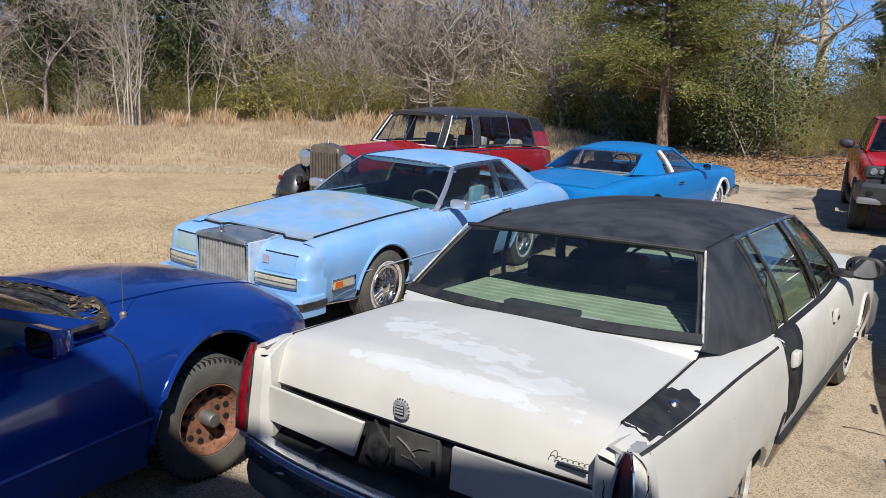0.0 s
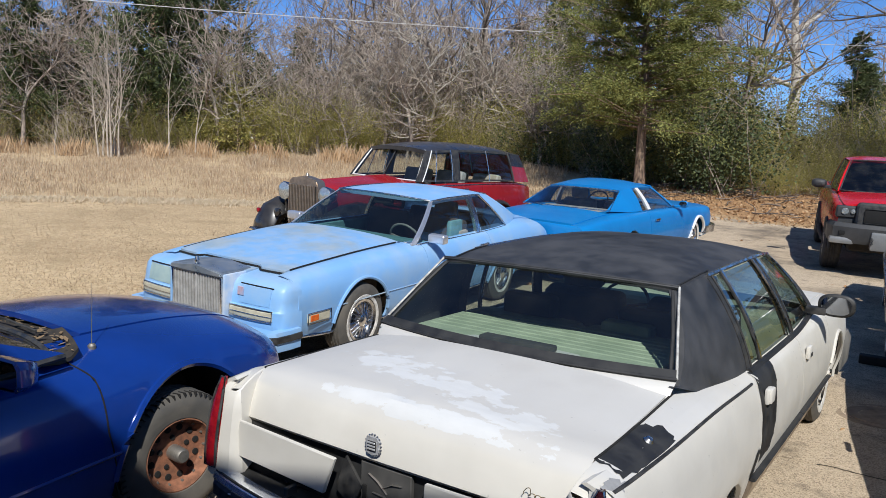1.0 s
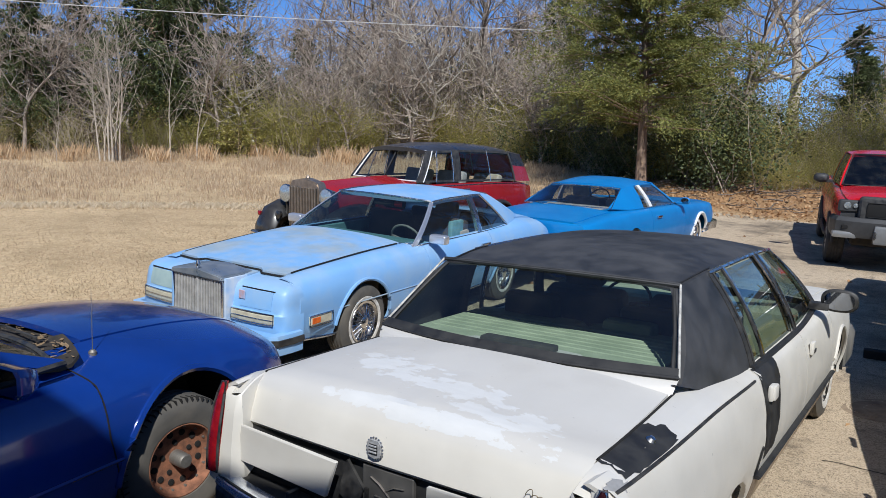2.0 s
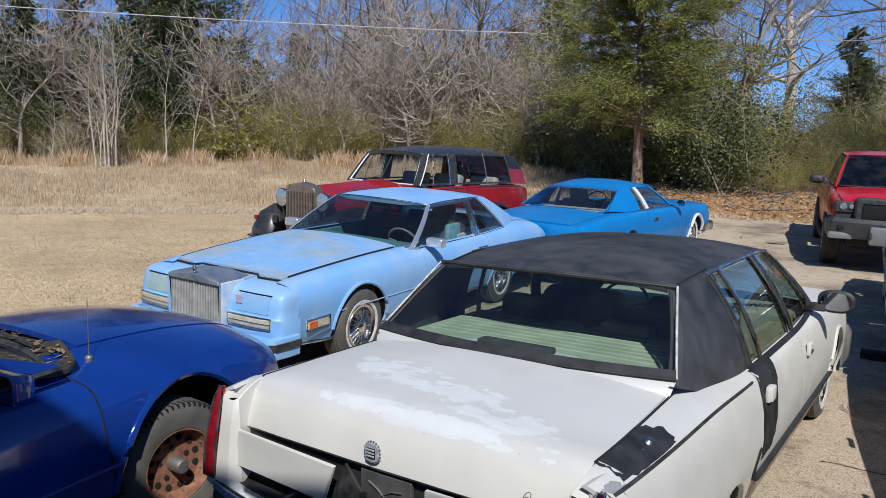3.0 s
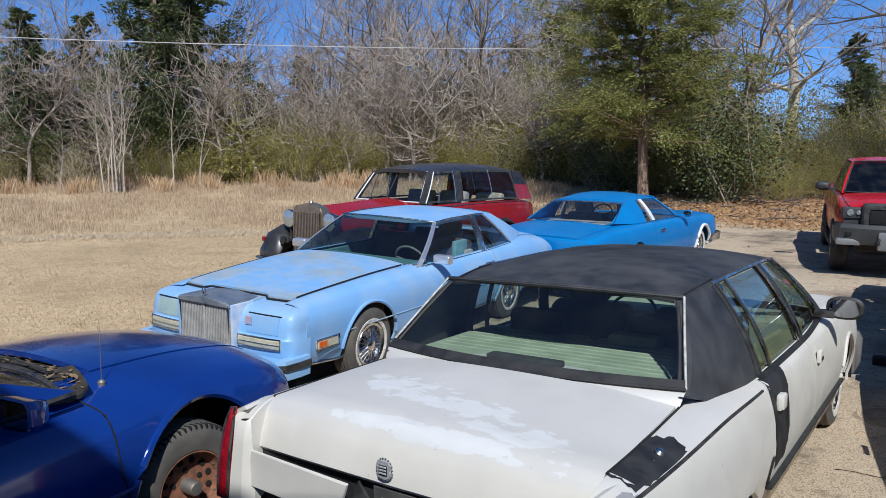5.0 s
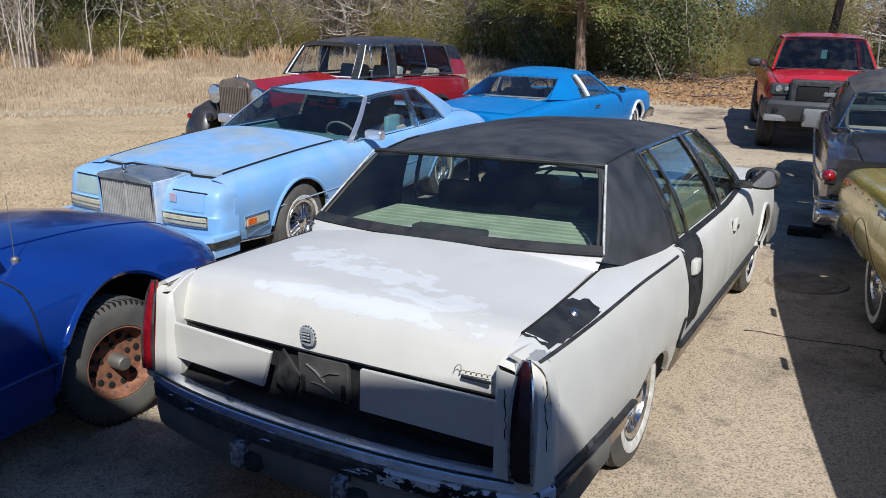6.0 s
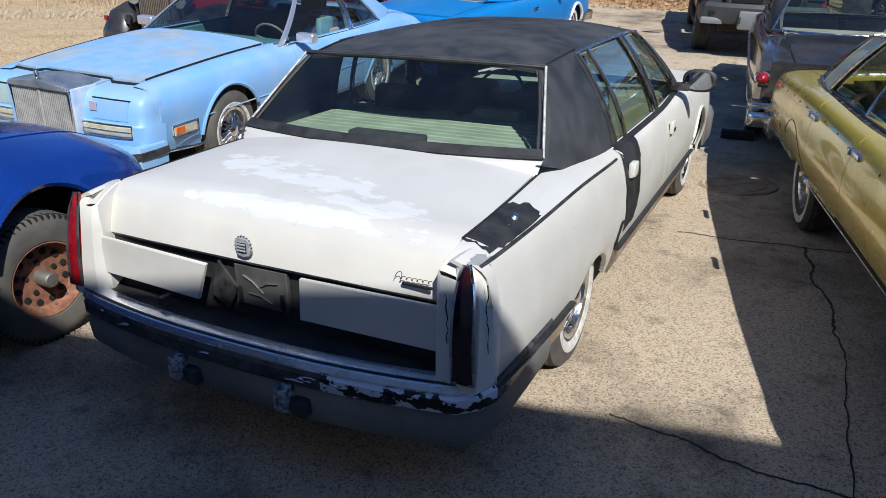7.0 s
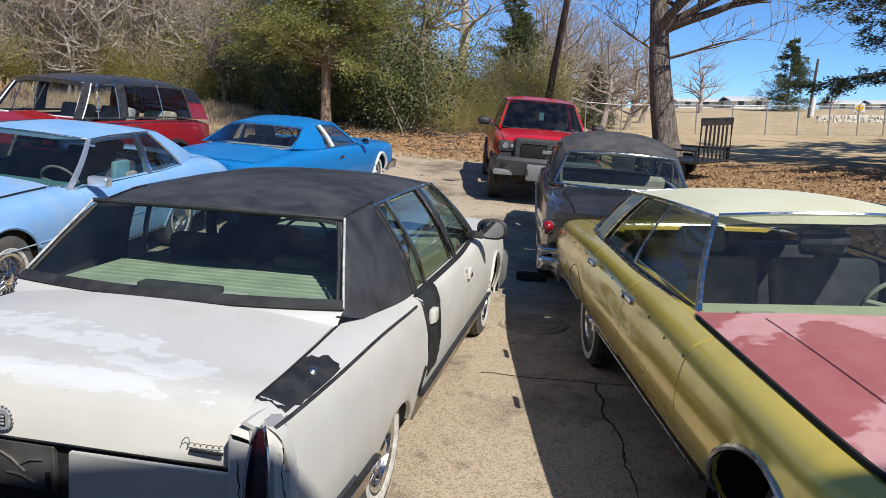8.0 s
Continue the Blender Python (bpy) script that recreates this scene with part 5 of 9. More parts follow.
    drop = [(0.40, 0.0, 0.0), (0.572, 0.0, 0.0), (0.584, 0.018, 0.006), (0.66, 0.030, 0.008), (0.73, 0.048, 0.014), (0.765, 0.075, 0.030), (0.786, 0.12, 0.055), (0.80, 0.20, 0.085), (0.812, 0.33, 0.115)]
    for sx in (1, -1):
        rows = [[Vector((sx * (x - ds * b), y - df * a, z - 0.012 * max(0.0, x - 0.6) / 0.3)) for (x, y), a, b in zip(plan, front, side)] for z, df, ds in drop]
        nc = part("nose_corner", grid(rows), PALE_BLUE, car)
        rows = [[Vector((sx * x, y - df + 0.004, z)) for x, y in ((0.42, 3.893), (0.52, 3.89), (0.64, 3.882), (0.74, 3.868))] for z, df in ((0.60, 0.021), (0.66, 0.030), (0.735, 0.050))]
        part("headlamp_door", thicken(grid(rows), 0.006, lambda c: (c.x, c.y - 1, c.z)), HEADLAMP_GREEN if sx > 0 else PALE_BLUE, nc, "faded grey-green headlamp door" if sx > 0 else "")
        part("door_gap", tube([(sx * 0.41, 3.838, 0.747), (sx * 0.58, 3.833, 0.747), (sx * 0.75, 3.812, 0.744)], 0.0055, 5), GAP, nc)
    hd = part("header_panel", thicken(grid([[Vector((x, y, z)) for x in (-0.34, -0.17, 0, 0.17, 0.34)] for y, z in ((3.50, 0.822), (3.60, 0.818), (3.72, 0.812))]), 0.02, lambda c: (c.x, c.y, c.z - 1)), HAZED_BLUE, car)
    for sx in (1, -1):
        line = [(0.345, 3.90), (0.45, 3.901), (0.58, 3.895), (0.70, 3.883), (0.785, 3.866)]
        b = part("marker_lamp", thicken(grid([[Vector((sx * x, y + dy, z)) for x, y in line] for z, dy in ((0.495, 0.0), (0.505, 0.006), (0.562, 0.004), (0.572, -0.004))]), 0.015, lambda c: (c.x, c.y - 1, c.z)), PALE_LENS, car, "yellowed turn signal lens")
        part("lamp_rim", tube([(sx * x, y + 0.006, z) for z in (0.49,) for x, y in line] + [(sx * x, y + 0.002, 0.577) for x, y in reversed(line)], 0.006, 5, closed=True), CHROME_WORN, b)
        part("lamp_divider", tube([(sx * x, y + 0.008, 0.531) for x, y in line], 0.004, 5), CHROME_WORN, b)
        sm = part("side_marker", boxed(min(sx * 0.885, sx * 0.912), max(sx * 0.885, sx * 0.912), 3.30, 3.56, 0.44, 0.52, 0.008, 1), PALE_LENS, car)
        part("amber_lens", boxed(min(sx * 0.905, sx * 0.916), max(sx * 0.905, sx * 0.916), 3.44, 3.54, 0.452, 0.505, 0.004, 1), AMBER_LENS, sm)
        part("marker_rim", tube([(sx * 0.914, y, z) for y, z in ((3.29, 0.435), (3.57, 0.435), (3.57, 0.525), (3.29, 0.525))], 0.006, 5, closed=True), CHROME, sm)
    part("primer_spot", boxed(-0.47, -0.40, 3.866, 3.874, 0.655, 0.725, 0.003, 1), surface("pinkish_primer", (0.5, 0.3, 0.3), (0.3, 0.4, 0.6), 14, (0.6, 0.8)), hd)
    # grille: shell, bars, badge
    gs = part("grille_shell", tube([(-0.295, 3.93, 0.40), (-0.295, 3.95, 0.80), (0.295, 3.95, 0.80), (0.295, 3.93, 0.40)], 0.02, 6), CHROME, car)
    bm = prism([(-0.32, 0.78), (0.32, 0.78), (0.30, 0.825), (0.0, 0.85), (-0.30, 0.825)], -0.36, "y", 3.975)
    bmesh.ops.bevel(bm, geom=bm.edges, offset=0.012, segments=2, affect="EDGES")
    part("grille_header", bm, HEADER_GREY, gs, "dulled grey grille header")
    part("grille_side", boxed(-0.335, -0.305, 3.62, 3.95, 0.42, 0.81, 0.012, 2), PRIMER_WHITE, gs)
    part("grille_side", boxed(0.305, 0.335, 3.62, 3.95, 0.42, 0.81, 0.012, 2), HAZED_BLUE, gs)
    part("grille_back", boxed(-0.29, 0.29, 3.86, 3.905, 0.40, 0.79, 0.004, 1), GAP, gs)
    for i in range(30):
        x = -0.28 + 0.56 * i / 29
        part("grille_bar", boxed(x - 0.0045, x + 0.0045, 3.905, 3.955, 0.45, 0.785, 0.002, 1), SATIN_BARS, gs)
    part("grille_rib", boxed(-0.010, 0.010, 3.905, 3.962, 0.45, 0.79, 0.005, 1), SATIN_BARS, gs)
    part("bonnet_ornament", lathe([(0.001, 0.035), (0.012, 0.03), (0.022, 0.0), (0.012, -0.03), (0.001, -0.035)], 12), CHROME, gs, at=pose(0, 3.95, 0.885, 0, 90, 0))
    fb = [(x, y) for x, y in ((0.925, 3.66), (0.922, 3.78), (0.90, 3.92), (0.84, 3.975), (0.5, 4.0), (0, 4.01), (-0.5, 4.0), (-0.84, 3.975), (-0.90, 3.92), (-0.922, 3.78), (-0.925, 3.66))]
    bp = part("bumper", sweep_plan(fb, [(-0.08, 0.28), (-0.005, 0.28), (0.0, 0.40), (-0.01, 0.435), (-0.08, 0.44)]), PALE_BLUE, car)
    part("rub_strip", sweep_plan(fb, [(-0.02, 0.355), (0.012, 0.355), (0.016, 0.375), (0.012, 0.405), (-0.02, 0.405)]), BLACK_TRIM, bp)
    # glasshouse
    C = Cabin([(-0.75, 0.62), (-0.3, 0.745), (0.6, 0.785), (2.0, 0.785)], [(0.0, 0.565), (0.5, 0.60), (1.0, 0.605), (1.36, 0.60)],
              [(-0.75, 0.94), (-0.3, 0.88), (0.6, 0.87), (2.0, 0.885)], [(0.0, 1.25), (0.5, 1.275), (1.0, 1.275), (1.36, 1.258)], 0.05, 0.02)
    part("roof", C.roof(0.0, 1.36, 0.045, 9, bow=0.05), PALE_BLUE, car, "pale blue steel roof")
    for nm, lo, hi, b in (("windscreen", (0.775, 1.95, 0.895), (0.60, 1.37, 1.258), 0.15), ("rear_window", (0.60, -0.62, 0.945), (0.555, 0.0, 1.25), -0.06)):
        g = part(nm, cross_glass(lo, hi, b), GLASS_SIDE, car)
        g.visible_shadow = False
        for v in (0, 1):
            hx, y, z = (lo, hi)[v]
            bb = b * (1 - 0.35 * v)
            part("glass_trim", tube([(hx * k, y + bb * (1 - k * k) + 0.004, z + 0.006 + 0.25 * abs(bb) * (1 - k * k) * v) for k in [(j - 6) / 6 for j in range(13)]], 0.011, 6), CHROME_WORN, g)
    for sx in (1, -1):
        part("windscreen_post", thicken(C.patch(1.90, 1.985, 1.325, 1.375, sx, 3, 6, 0.004), 0.02, lambda c: (0, c.y, c.z)), ALU, car)
        dg = part("door_glass", C.patch(0.62, 1.89, 0.60, 1.315, sx, 6, 5, -0.004, 0.02, 0.96), GLASS_CLEAR, car)
        dg.visible_shadow = False
        part("door_post", thicken(C.patch(0.52, 0.61, 0.50, 0.59, sx, 3, 5, 0.010), 0.04, lambda c: (0, c.y, c.z)), CHROME, car)
        qg = part("quarter_glass", C.patch(-0.20, 0.49, 0.30, 0.47, sx, 5, 5, 0.0, 0.04, 0.95), GLASS_DARK, car)
        qg.visible_shadow = False
        part("glass_channel", tube(C.edge(-0.22, 0.28, sx, 5, 0.008), 0.010, 6), CHROME_WORN, qg)
        part("roof_quarter", thicken(C.patch(-0.76, -0.22, 0.0, 0.28, sx, 6, 6, 0.004), 0.03, lambda c: (0, c.y, c.z)), PALE_BLUE, car)
        part("drip_rail", tube([Vector((sx * (p.x + 0.008), p.y, p.z + 0.002)) for p in [C.top(0.25 + 1.1 * i / 10) for i in range(11)]], 0.010, 6), CHROME_WORN, car)
        part("belt_trim", tube([Vector((sx * (p.x + 0.010), p.y, p.z + 0.002)) for p in [C.low(-0.2 + 2.1 * i / 12) for i in range(13)]], 0.010, 6), CHROME_WORN, car)
        mr = part("door_mirror", boxed(min(sx * 0.83, sx * 1.02), max(sx * 0.83, sx * 1.02), 1.66, 1.76, 0.90, 0.99, 0.025, 3), ALU, car)
        pull_handle(car, sx, 0.895, 0.65, 0.76, CHROME)
        part("door_lining", boxed(min(sx * 0.72, sx * 0.75), max(sx * 0.72, sx * 0.75), 0.45, 1.85, 0.36, 0.86, 0.01, 1), CLOTH_TEAL, car)
    # inside: teal dash and seats, a pale jacket thrown on one
    part("dashboard", boxed(-0.74, 0.74, 1.50, 1.95, 0.55, 0.87, 0.05, 3), CLOTH_TEAL, car)
    steering(car, -0.36, 1.42, 0.83, CLOTH_GREY)
    for x in (-0.36, 0.36):
        seat(car, x, 0.95, 0.38, 0.58, CLOTH_DARK, 0.52)
        seat(car, x, 0.05, 0.38, 0.56, CLOTH_DARK, 0.48, False)
    part("loose_panel", boxed(-0.66, -0.60, 0.72, 0.98, 0.72, 1.02, 0.02, 2, m=pose(0, 0, 0, 0, 0, 0)), CLOTH_TEAL, car)
    part("loose_panel", boxed(-0.68, -0.62, 0.60, 0.80, 0.70, 0.90, 0.03, 2), CLOTH_TAN, car)
    part("rear_view_mirror", boxed(-0.12, 0.12, 1.35, 1.375, 1.16, 1.215, 0.01, 2), BLACK_TRIM, car)
    part("sun_visor", boxed(-0.24, -0.14, 1.36, 1.37, 1.16, 1.22, 0.004, 1), surface("red_tag", (0.5, 0.03, 0.03), (0.35, 0.02, 0.02), 10), car)
    # the front end draws in a little towards the grille
    for ob in car.children_recursive:
        if ob.matrix_basis == Matrix.Identity(4):
            for v in ob.data.vertices:
                v.co.x *= 1 - 0.065 * max(0.0, min(1.0, (v.co.y - 2.2) / 1.3))
    return car


pale_blue_coupe()

# ---- cars: gold sedan with a pink bonnet ----
GOLD_PAINT = surface("olive_gold_paint", (0.86, 0.66, 0.12), (0.74, 0.56, 0.092), 1.7, (0.2, 0.3), 0.35, 0.45, 0.62, coat=0.7, fine=(30.0, (0.16, 0.13, 0.03), 0.06))
CREAM_VINYL = surface("cream_vinyl", (0.72, 0.70, 0.50), (0.64, 0.61, 0.42), 3, (0.5, 0.7), bump_scale=160, bump_strength=0.15, bump_dist=0.002)
# the pale blotches are tree reflections put into the paint colour
PINK_PAINT = surface("reflection_blotched_pink_paint", (0.42, 0.13, 0.12), (0.62, 0.33, 0.32), 1.8, (0.35, 0.6), lo=0.52, hi=0.545, fine=(12.0, (0.5, 0.2, 0.19), 0.3))


def gold_sedan():
    car = thing("sedan", ground_pose(2.581, 4.195, 191.43, 1.56), "gold four-door hardtop sedan with cream roof and faded pink bonnet", "car")
    ar = [(0.0, 0.14, 0.385), (3.38, 0.365, 0.43)]
    S = Shell([(-1.62, 0.90), (-1.4, 0.955), (-0.8, 0.985), (0.4, 1.01), (2.4, 1.01), (3.4, 0.99), (3.9, 0.95), (4.05, 0.90)], [(-1.62, 0.45), (-1.0, 0.41), (3.0, 0.405), (4.05, 0.44)],
              [(-1.62, 0.92), (-1.3, 0.965), (-0.5, 0.995), (0.25, 1.02), (2.2, 0.985), (3.2, 0.945), (4.05, 0.90)],
              [(-1.62, 0.93), (-1.2, 0.975), (-0.4, 1.03), (0.2, 1.03), (2.2, 1.035), (2.6, 1.03), (3.3, 1.0), (4.05, 0.93)], inset=0.15, tuck=0.11, arches=ar, hip=0.52, crown=0.85)
    shell_floor(car, S, -1.5, 4.0, 0.24, 0.40, ((2.5, 3.9, 0.8, 0.5), (-1.5, -0.6, 0.8, 0.6)))
    for sx in (1, -1):
        part("quarter_panel", S.panel(-1.60, 0.52, 0, 4.45, sx, 0.06, 4), GOLD_PAINT, car)
        part("rear_door", S.panel(0.528, 1.52, 0, 4.25, sx, 0.09, 4), GOLD_PAINT, car)
        part("front_door", S.panel(1.528, 2.60, 0, 4.25, sx, 0.09, 4), GOLD_PAINT, car)
        part("front_wing", S.panel(2.608, 4.02, 0, 4.08, sx, 0.04, 5), GOLD_PAINT, car)
        arch_lip(car, S, *ar[1], sx, CHROME, 0.012, -12, 192)
        # the spat over the rear wheel
        arch_lip(car, S, 0.0, 0.36, 0.42, sx, GAP, 0.0025, 10, 170, "spat_gap", 0.0)
        for y0, y1 in ((-1.45, -0.38), (0.37, 2.72)):
            side_line(car, S, y0, y1, 0.12, sx, CHROME_WORN, 0.02, 0.6, "sill_trim", 0.004)
        for xx, yy in ((0.79, 0), (0.73, 3.40)):
            wheel(car, xx, yy, 0.355, 0.2, 0.195, "disc", sx, RUBBER, white_at=0.30)
        pull_handle(car, sx, 0.995, 0.68, 0.925, CHROME)
        pull_handle(car, sx, 0.995, 1.727, 0.925, CHROME)
        rnd = random.Random(4)
        # holes where a side moulding was
        for i in range(17):
            y = -1.2 + i * 0.29 + rnd.uniform(-0.03, 0.03)
            if y < 3.6 and abs(y - 3.13) > 0.35:
                p = S.at(y, 2.9 + rnd.uniform(-0.05, 0.05), 0.001, sx)
                part("trim_hole", lathe([(0.001, 0.003), (0.006, 0.002), (0.007, -0.004)], 8), GAP, car, at=Matrix.Translation(p) @ pose(0, 0, 0, 0, 0, 0 if sx > 0 else 180))
    # unseen sheet added to stop sun leaking through the open underside
    part("floor_pan", boxed(-0.93, 0.93, 0.45, 2.75, 0.405, 0.43, 0.004, 1), UNDER, car)
    for sx in (1, -1):
        # arch liner, its shade given by the near-black colour
        rows = [[Vector((sx * x, 3.38 + 0.435 * math.cos(a), 0.365 + 0.435 * math.sin(a))) for a in [math.pi * (-0.02 + 1.04 * i / 14) for i in range(15)]] for x in (0.45, 0.97)]
        part("wheel_housing", grid(rows), GAP, car)
    part("tail", S.cap(-1.60, -0.04, 8), GOLD_PAINT, car)
    part("boot_lid", S.lid(-1.52, -0.42, 4.5, n=8), GOLD_PAINT, car)
    part("rear_bumper", sweep_plan([(-0.96, -1.1), (-0.955, -1.5), (-0.9, -1.66), (0, -1.72), (0.9, -1.66), (0.955, -1.5), (0.96, -1.1)], [(-0.08, 0.42), (0.02, 0.42), (0.04, 0.52), (0.02, 0.60), (-0.08, 0.60)]), CHROME, car)
    part("nose", S.cap(4.02, 0.04, 8), GOLD_PAINT, car)
    part("front_bumper", sweep_plan([(0.97, 3.6), (0.965, 3.95), (0.9, 4.12), (0, 4.2), (-0.9, 4.12), (-0.965, 3.95), (-0.97, 3.6)], [(-0.08, 0.40), (0.02, 0.40), (0.05, 0.5), (0.02, 0.6), (-0.08, 0.6)]), CHROME, car)
    # bonnet with raised centre and two sharp ridges
    bm = S.lid(2.29, 4.0, 4.10, 0.08, 16, 0.012, 0.03, lambda y, t, k: y + (1 - t) * 0.19 * (1 - k * k))
    for v in bm.verts:
        a = abs(v.co.x)
        if a < 0.62:
            v.co.z += 0.014 * min(1.0, max(0.0, (0.60 - a) / 0.05)) * min(1, max(0.1, (v.co.y - 2.35) / 0.5))
    part("bonnet", bm, PINK_PAINT, car, "faded pink bonnet with tree reflections painted as pale blotches")
    for sx in (1, -1):
        part("bonnet_gap", tube([S.at(2.34 + 1.6 * i / 14, 4.085, 0.004, sx) for i in range(15)], 0.011, 6), GAP, car)
        part("bonnet_ridge", tube([Vector((sx * (0.60 - 0.02 * i / 14), 2.5 + 1.45 * i / 14, S.at(2.5 + 1.45 * i / 14, 4.9).z + 0.013)) for i in range(15)], 0.007, 6, flat=0.5), PINK_PAINT, car)
    part("cowl_vent", boxed(-0.70, 0.70, 2.24, 2.40, 0.93, 0.955, 0.01, 1), GAP, car)
    # glasshouse
    C = Cabin([(-0.45, 0.76), (0.2, 0.845), (1.2, 0.86), (2.26, 0.815)], [(0.02, 0.60), (0.5, 0.635), (1.2, 0.625), (1.72, 0.575)],
              [(-0.45, 1.03), (0.2, 1.015), (1.2, 1.0), (2.26, 0.975)], [(0.02, 1.345), (0.5, 1.375), (1.2, 1.39), (1.72, 1.378)], 0.06, 0.02)
    part("roof", C.roof(0.02, 1.72, 0.05, 10, bow=0.06), CREAM_VINYL, car, "cream vinyl roof")
    for nm, lo, hi, b in (("windscreen", (0.80, 2.25, 0.972), (0.565, 1.73, 1.378), 0.20), ("rear_window", (0.72, -0.42, 1.03), (0.585, 0.0, 1.345), -0.10)):
        g = part(nm, cross_glass(lo, hi, b, 14), GLASS_CLEAR, car)
        g.visible_shadow = False
        for v in (0, 1):
            hx, y, z = (lo, hi)[v]
            bb = b * (1 - 0.35 * v)
            part("glass_trim", tube([(hx * k, y + bb * (1 - k * k) + 0.004, z + 0.008 + 0.25 * abs(bb) * (1 - k * k) * v) for k in [(j - 7) / 7 for j in range(15)]], 0.012, 6), CHROME, g)
    for sx in (1, -1):
        part("windscreen_post", thicken(C.patch(2.245, 2.285, 1.712, 1.738, sx, 3, 6, 0.010), 0.02, lambda c: (0, c.y, c.z)), CHROME, car)
        rg = part("rear_door_glass", C.patch(0.24, 1.16, 0.58, 1.14, sx, 6, 5, -0.004, 0.0, 0.97), GLASS_SIDE if sx > 0 else GLASS_DARK, car)
        fg = part("front_door_glass", C.patch(1.18, 2.24, 1.16, 1.705, sx, 6, 5, -0.004, 0.0, 0.97), GLASS_CLEAR if sx > 0 else GLASS_DARK, car)
        rg.visible_shadow = fg.visible_shadow = sx < 0
        # thicker on the sunny side, to close a slit that let sun through
        part("glass_channel", tube(C.edge(1.17, 1.15, sx, 5, 0.002), 0.008 if sx > 0 else 0.022, 6), CHROME_WORN, rg)
        part("rear_post", thicken(C.patch(-0.08, 0.23, 0.26, 0.57, sx, 4, 6, 0.008), 0.04, lambda c: (0, c.y, c.z)), CREAM_VINYL, car)
        part("post_trim", tube(C.edge(0.235, 0.575, sx, 5, 0.012), 0.012, 6), CHROME, car)
        part("roof_quarter", thicken(C.patch(-0.47, -0.09, 0.0, 0.25, sx, 5, 6, 0.004), 0.03, lambda c: (0, c.y, c.z)), GLASS_DARK if sx > 0 else CREAM_VINYL, car)
        part("post_trim", tube(C.edge(-0.10, 0.24, sx, 5, 0.010), 0.012, 6), CREAM_VINYL, car)
        part("drip_rail", tube([Vector((sx * (p.x + 0.014), p.y, p.z - 0.002)) for p in [C.top(0.04 + 1.68 * i / 14) for i in range(15)]], 0.013, 6), CHROME, car)
        part("belt_trim", tube([Vector((sx * (p.x + 0.010), p.y, p.z + 0.002)) for p in [C.low(-0.42 + 2.66 * i / 16) for i in range(17)]], 0.013, 6), CHROME_WORN, car)
        part("window_rubber", tube([Vector((sx * (p.x - 0.006), p.y, p.z + 0.016)) for p in [C.low(0.24 + 1.9 * i / 16) for i in range(17)]], 0.010, 6), BLACK_TRIM, car)
        part("door_lining", boxed(min(sx * 0.80, sx * 0.83), max(sx * 0.80, sx * 0.83), 0.3, 2.2, 0.42, 0.98, 0.01, 1), PALE_GREEN_PLASTIC, car)
    # inside
    part("dashboard", boxed(-0.77, 0.77, 1.88, 2.36, 0.62, 0.955, 0.04, 3), PALE_GREEN_PLASTIC, car, "pale green dashboard")
    part("dash_vent", boxed(0.40, 0.58, 2.10, 2.22, 0.957, 0.966, 0.004, 1), CLOTH_GREEN, car)
    for x in (-0.38, 0.38):
        seat(car, x, 1.32, 0.42, 0.66, CLOTH_GREY, 0.52, True, 16)
    rs = part("rear_seat", boxed(-0.70, 0.70, 0.05, 0.28, 0.5, 1.02, 0.07, 3), CLOTH_GREY, car)
    part("seat_cushion", boxed(-0.70, 0.70, 0.26, 0.85, 0.42, 0.60, 0.06, 3), CLOTH_GREY, rs)
    steering(car, -0.38, 1.80, 0.93, CLOTH_GREEN)
    part("folded_towel", boxed(0.55, 0.76, 0.95, 1.30, 0.86, 1.03, 0.05, 3, m=pose(0, 0, 0, 0, 0, 0)), surface("bright_blue_cloth", (0.02, 0.24, 0.55), (0.015, 0.17, 0.42), 12, (0.8, 0.95)), car, "bright blue cloth bag")
    part("white_wheel_rim", tube([(0.70 + 0.02 * math.cos(a), 0.62 + 0.11 * math.cos(a), 1.02 + 0.10 * math.sin(a)) for a in [2 * math.pi * i / 20 for i in range(20)]], 0.014, 6, closed=True), CLOTH_TAN, car)
    part("rear_view_mirror", boxed(-0.13, 0.13, 1.72, 1.745, 1.24, 1.30, 0.01, 2), BLACK_TRIM, car)
    part("sun_visor", boxed(0.10, 0.50, 1.50, 1.68, 1.32, 1.335, 0.006, 1), CLOTH_TAN, car)
    part("sun_visor", boxed(-0.50, -0.10, 1.50, 1.68, 1.32, 1.335, 0.006, 1), CLOTH_TAN, car)
    return car


gold_sedan()

# ---- cars: dark blue coupe ----
WHITE_TRIM = surface("white_enamel", (0.78, 0.78, 0.76), (0.66, 0.65, 0.62), 9, (0.35, 0.55))
DEEP_BLUE = surface("deep_blue_paint", (0.008, 0.040, 0.25), (0.006, 0.030, 0.19), 2.0, (0.12, 0.26), 0.1, coat=0.8, fine=(14.0, (0.03, 0.05, 0.18), 0.04))


def glass_ends(car, spec, mat, trim, thick=0.012):
    """Windscreen and rear window with their bright edges."""
    for nm, lo, hi, b in spec:
        g = part(nm, cross_glass(lo, hi, b, 14), mat, car)
        g.visible_shadow = False
        for v in (0, 1):
            hx, y, z = (lo, hi)[v]
            bb = b * (1 - 0.35 * v)
            part("glass_trim", tube([(hx * k, y + bb * (1 - k * k), z + 0.006 + 0.25 * abs(bb) * (1 - k * k) * v) for k in [(j - 6) / 6 for j in range(13)]], thick, 6), trim, g)
        for sx in (1, -1):
            part("glass_trim", tube([(sx * lo[0], lo[1], lo[2]), (sx * hi[0], hi[1], hi[2])], thick, 6), trim, g)


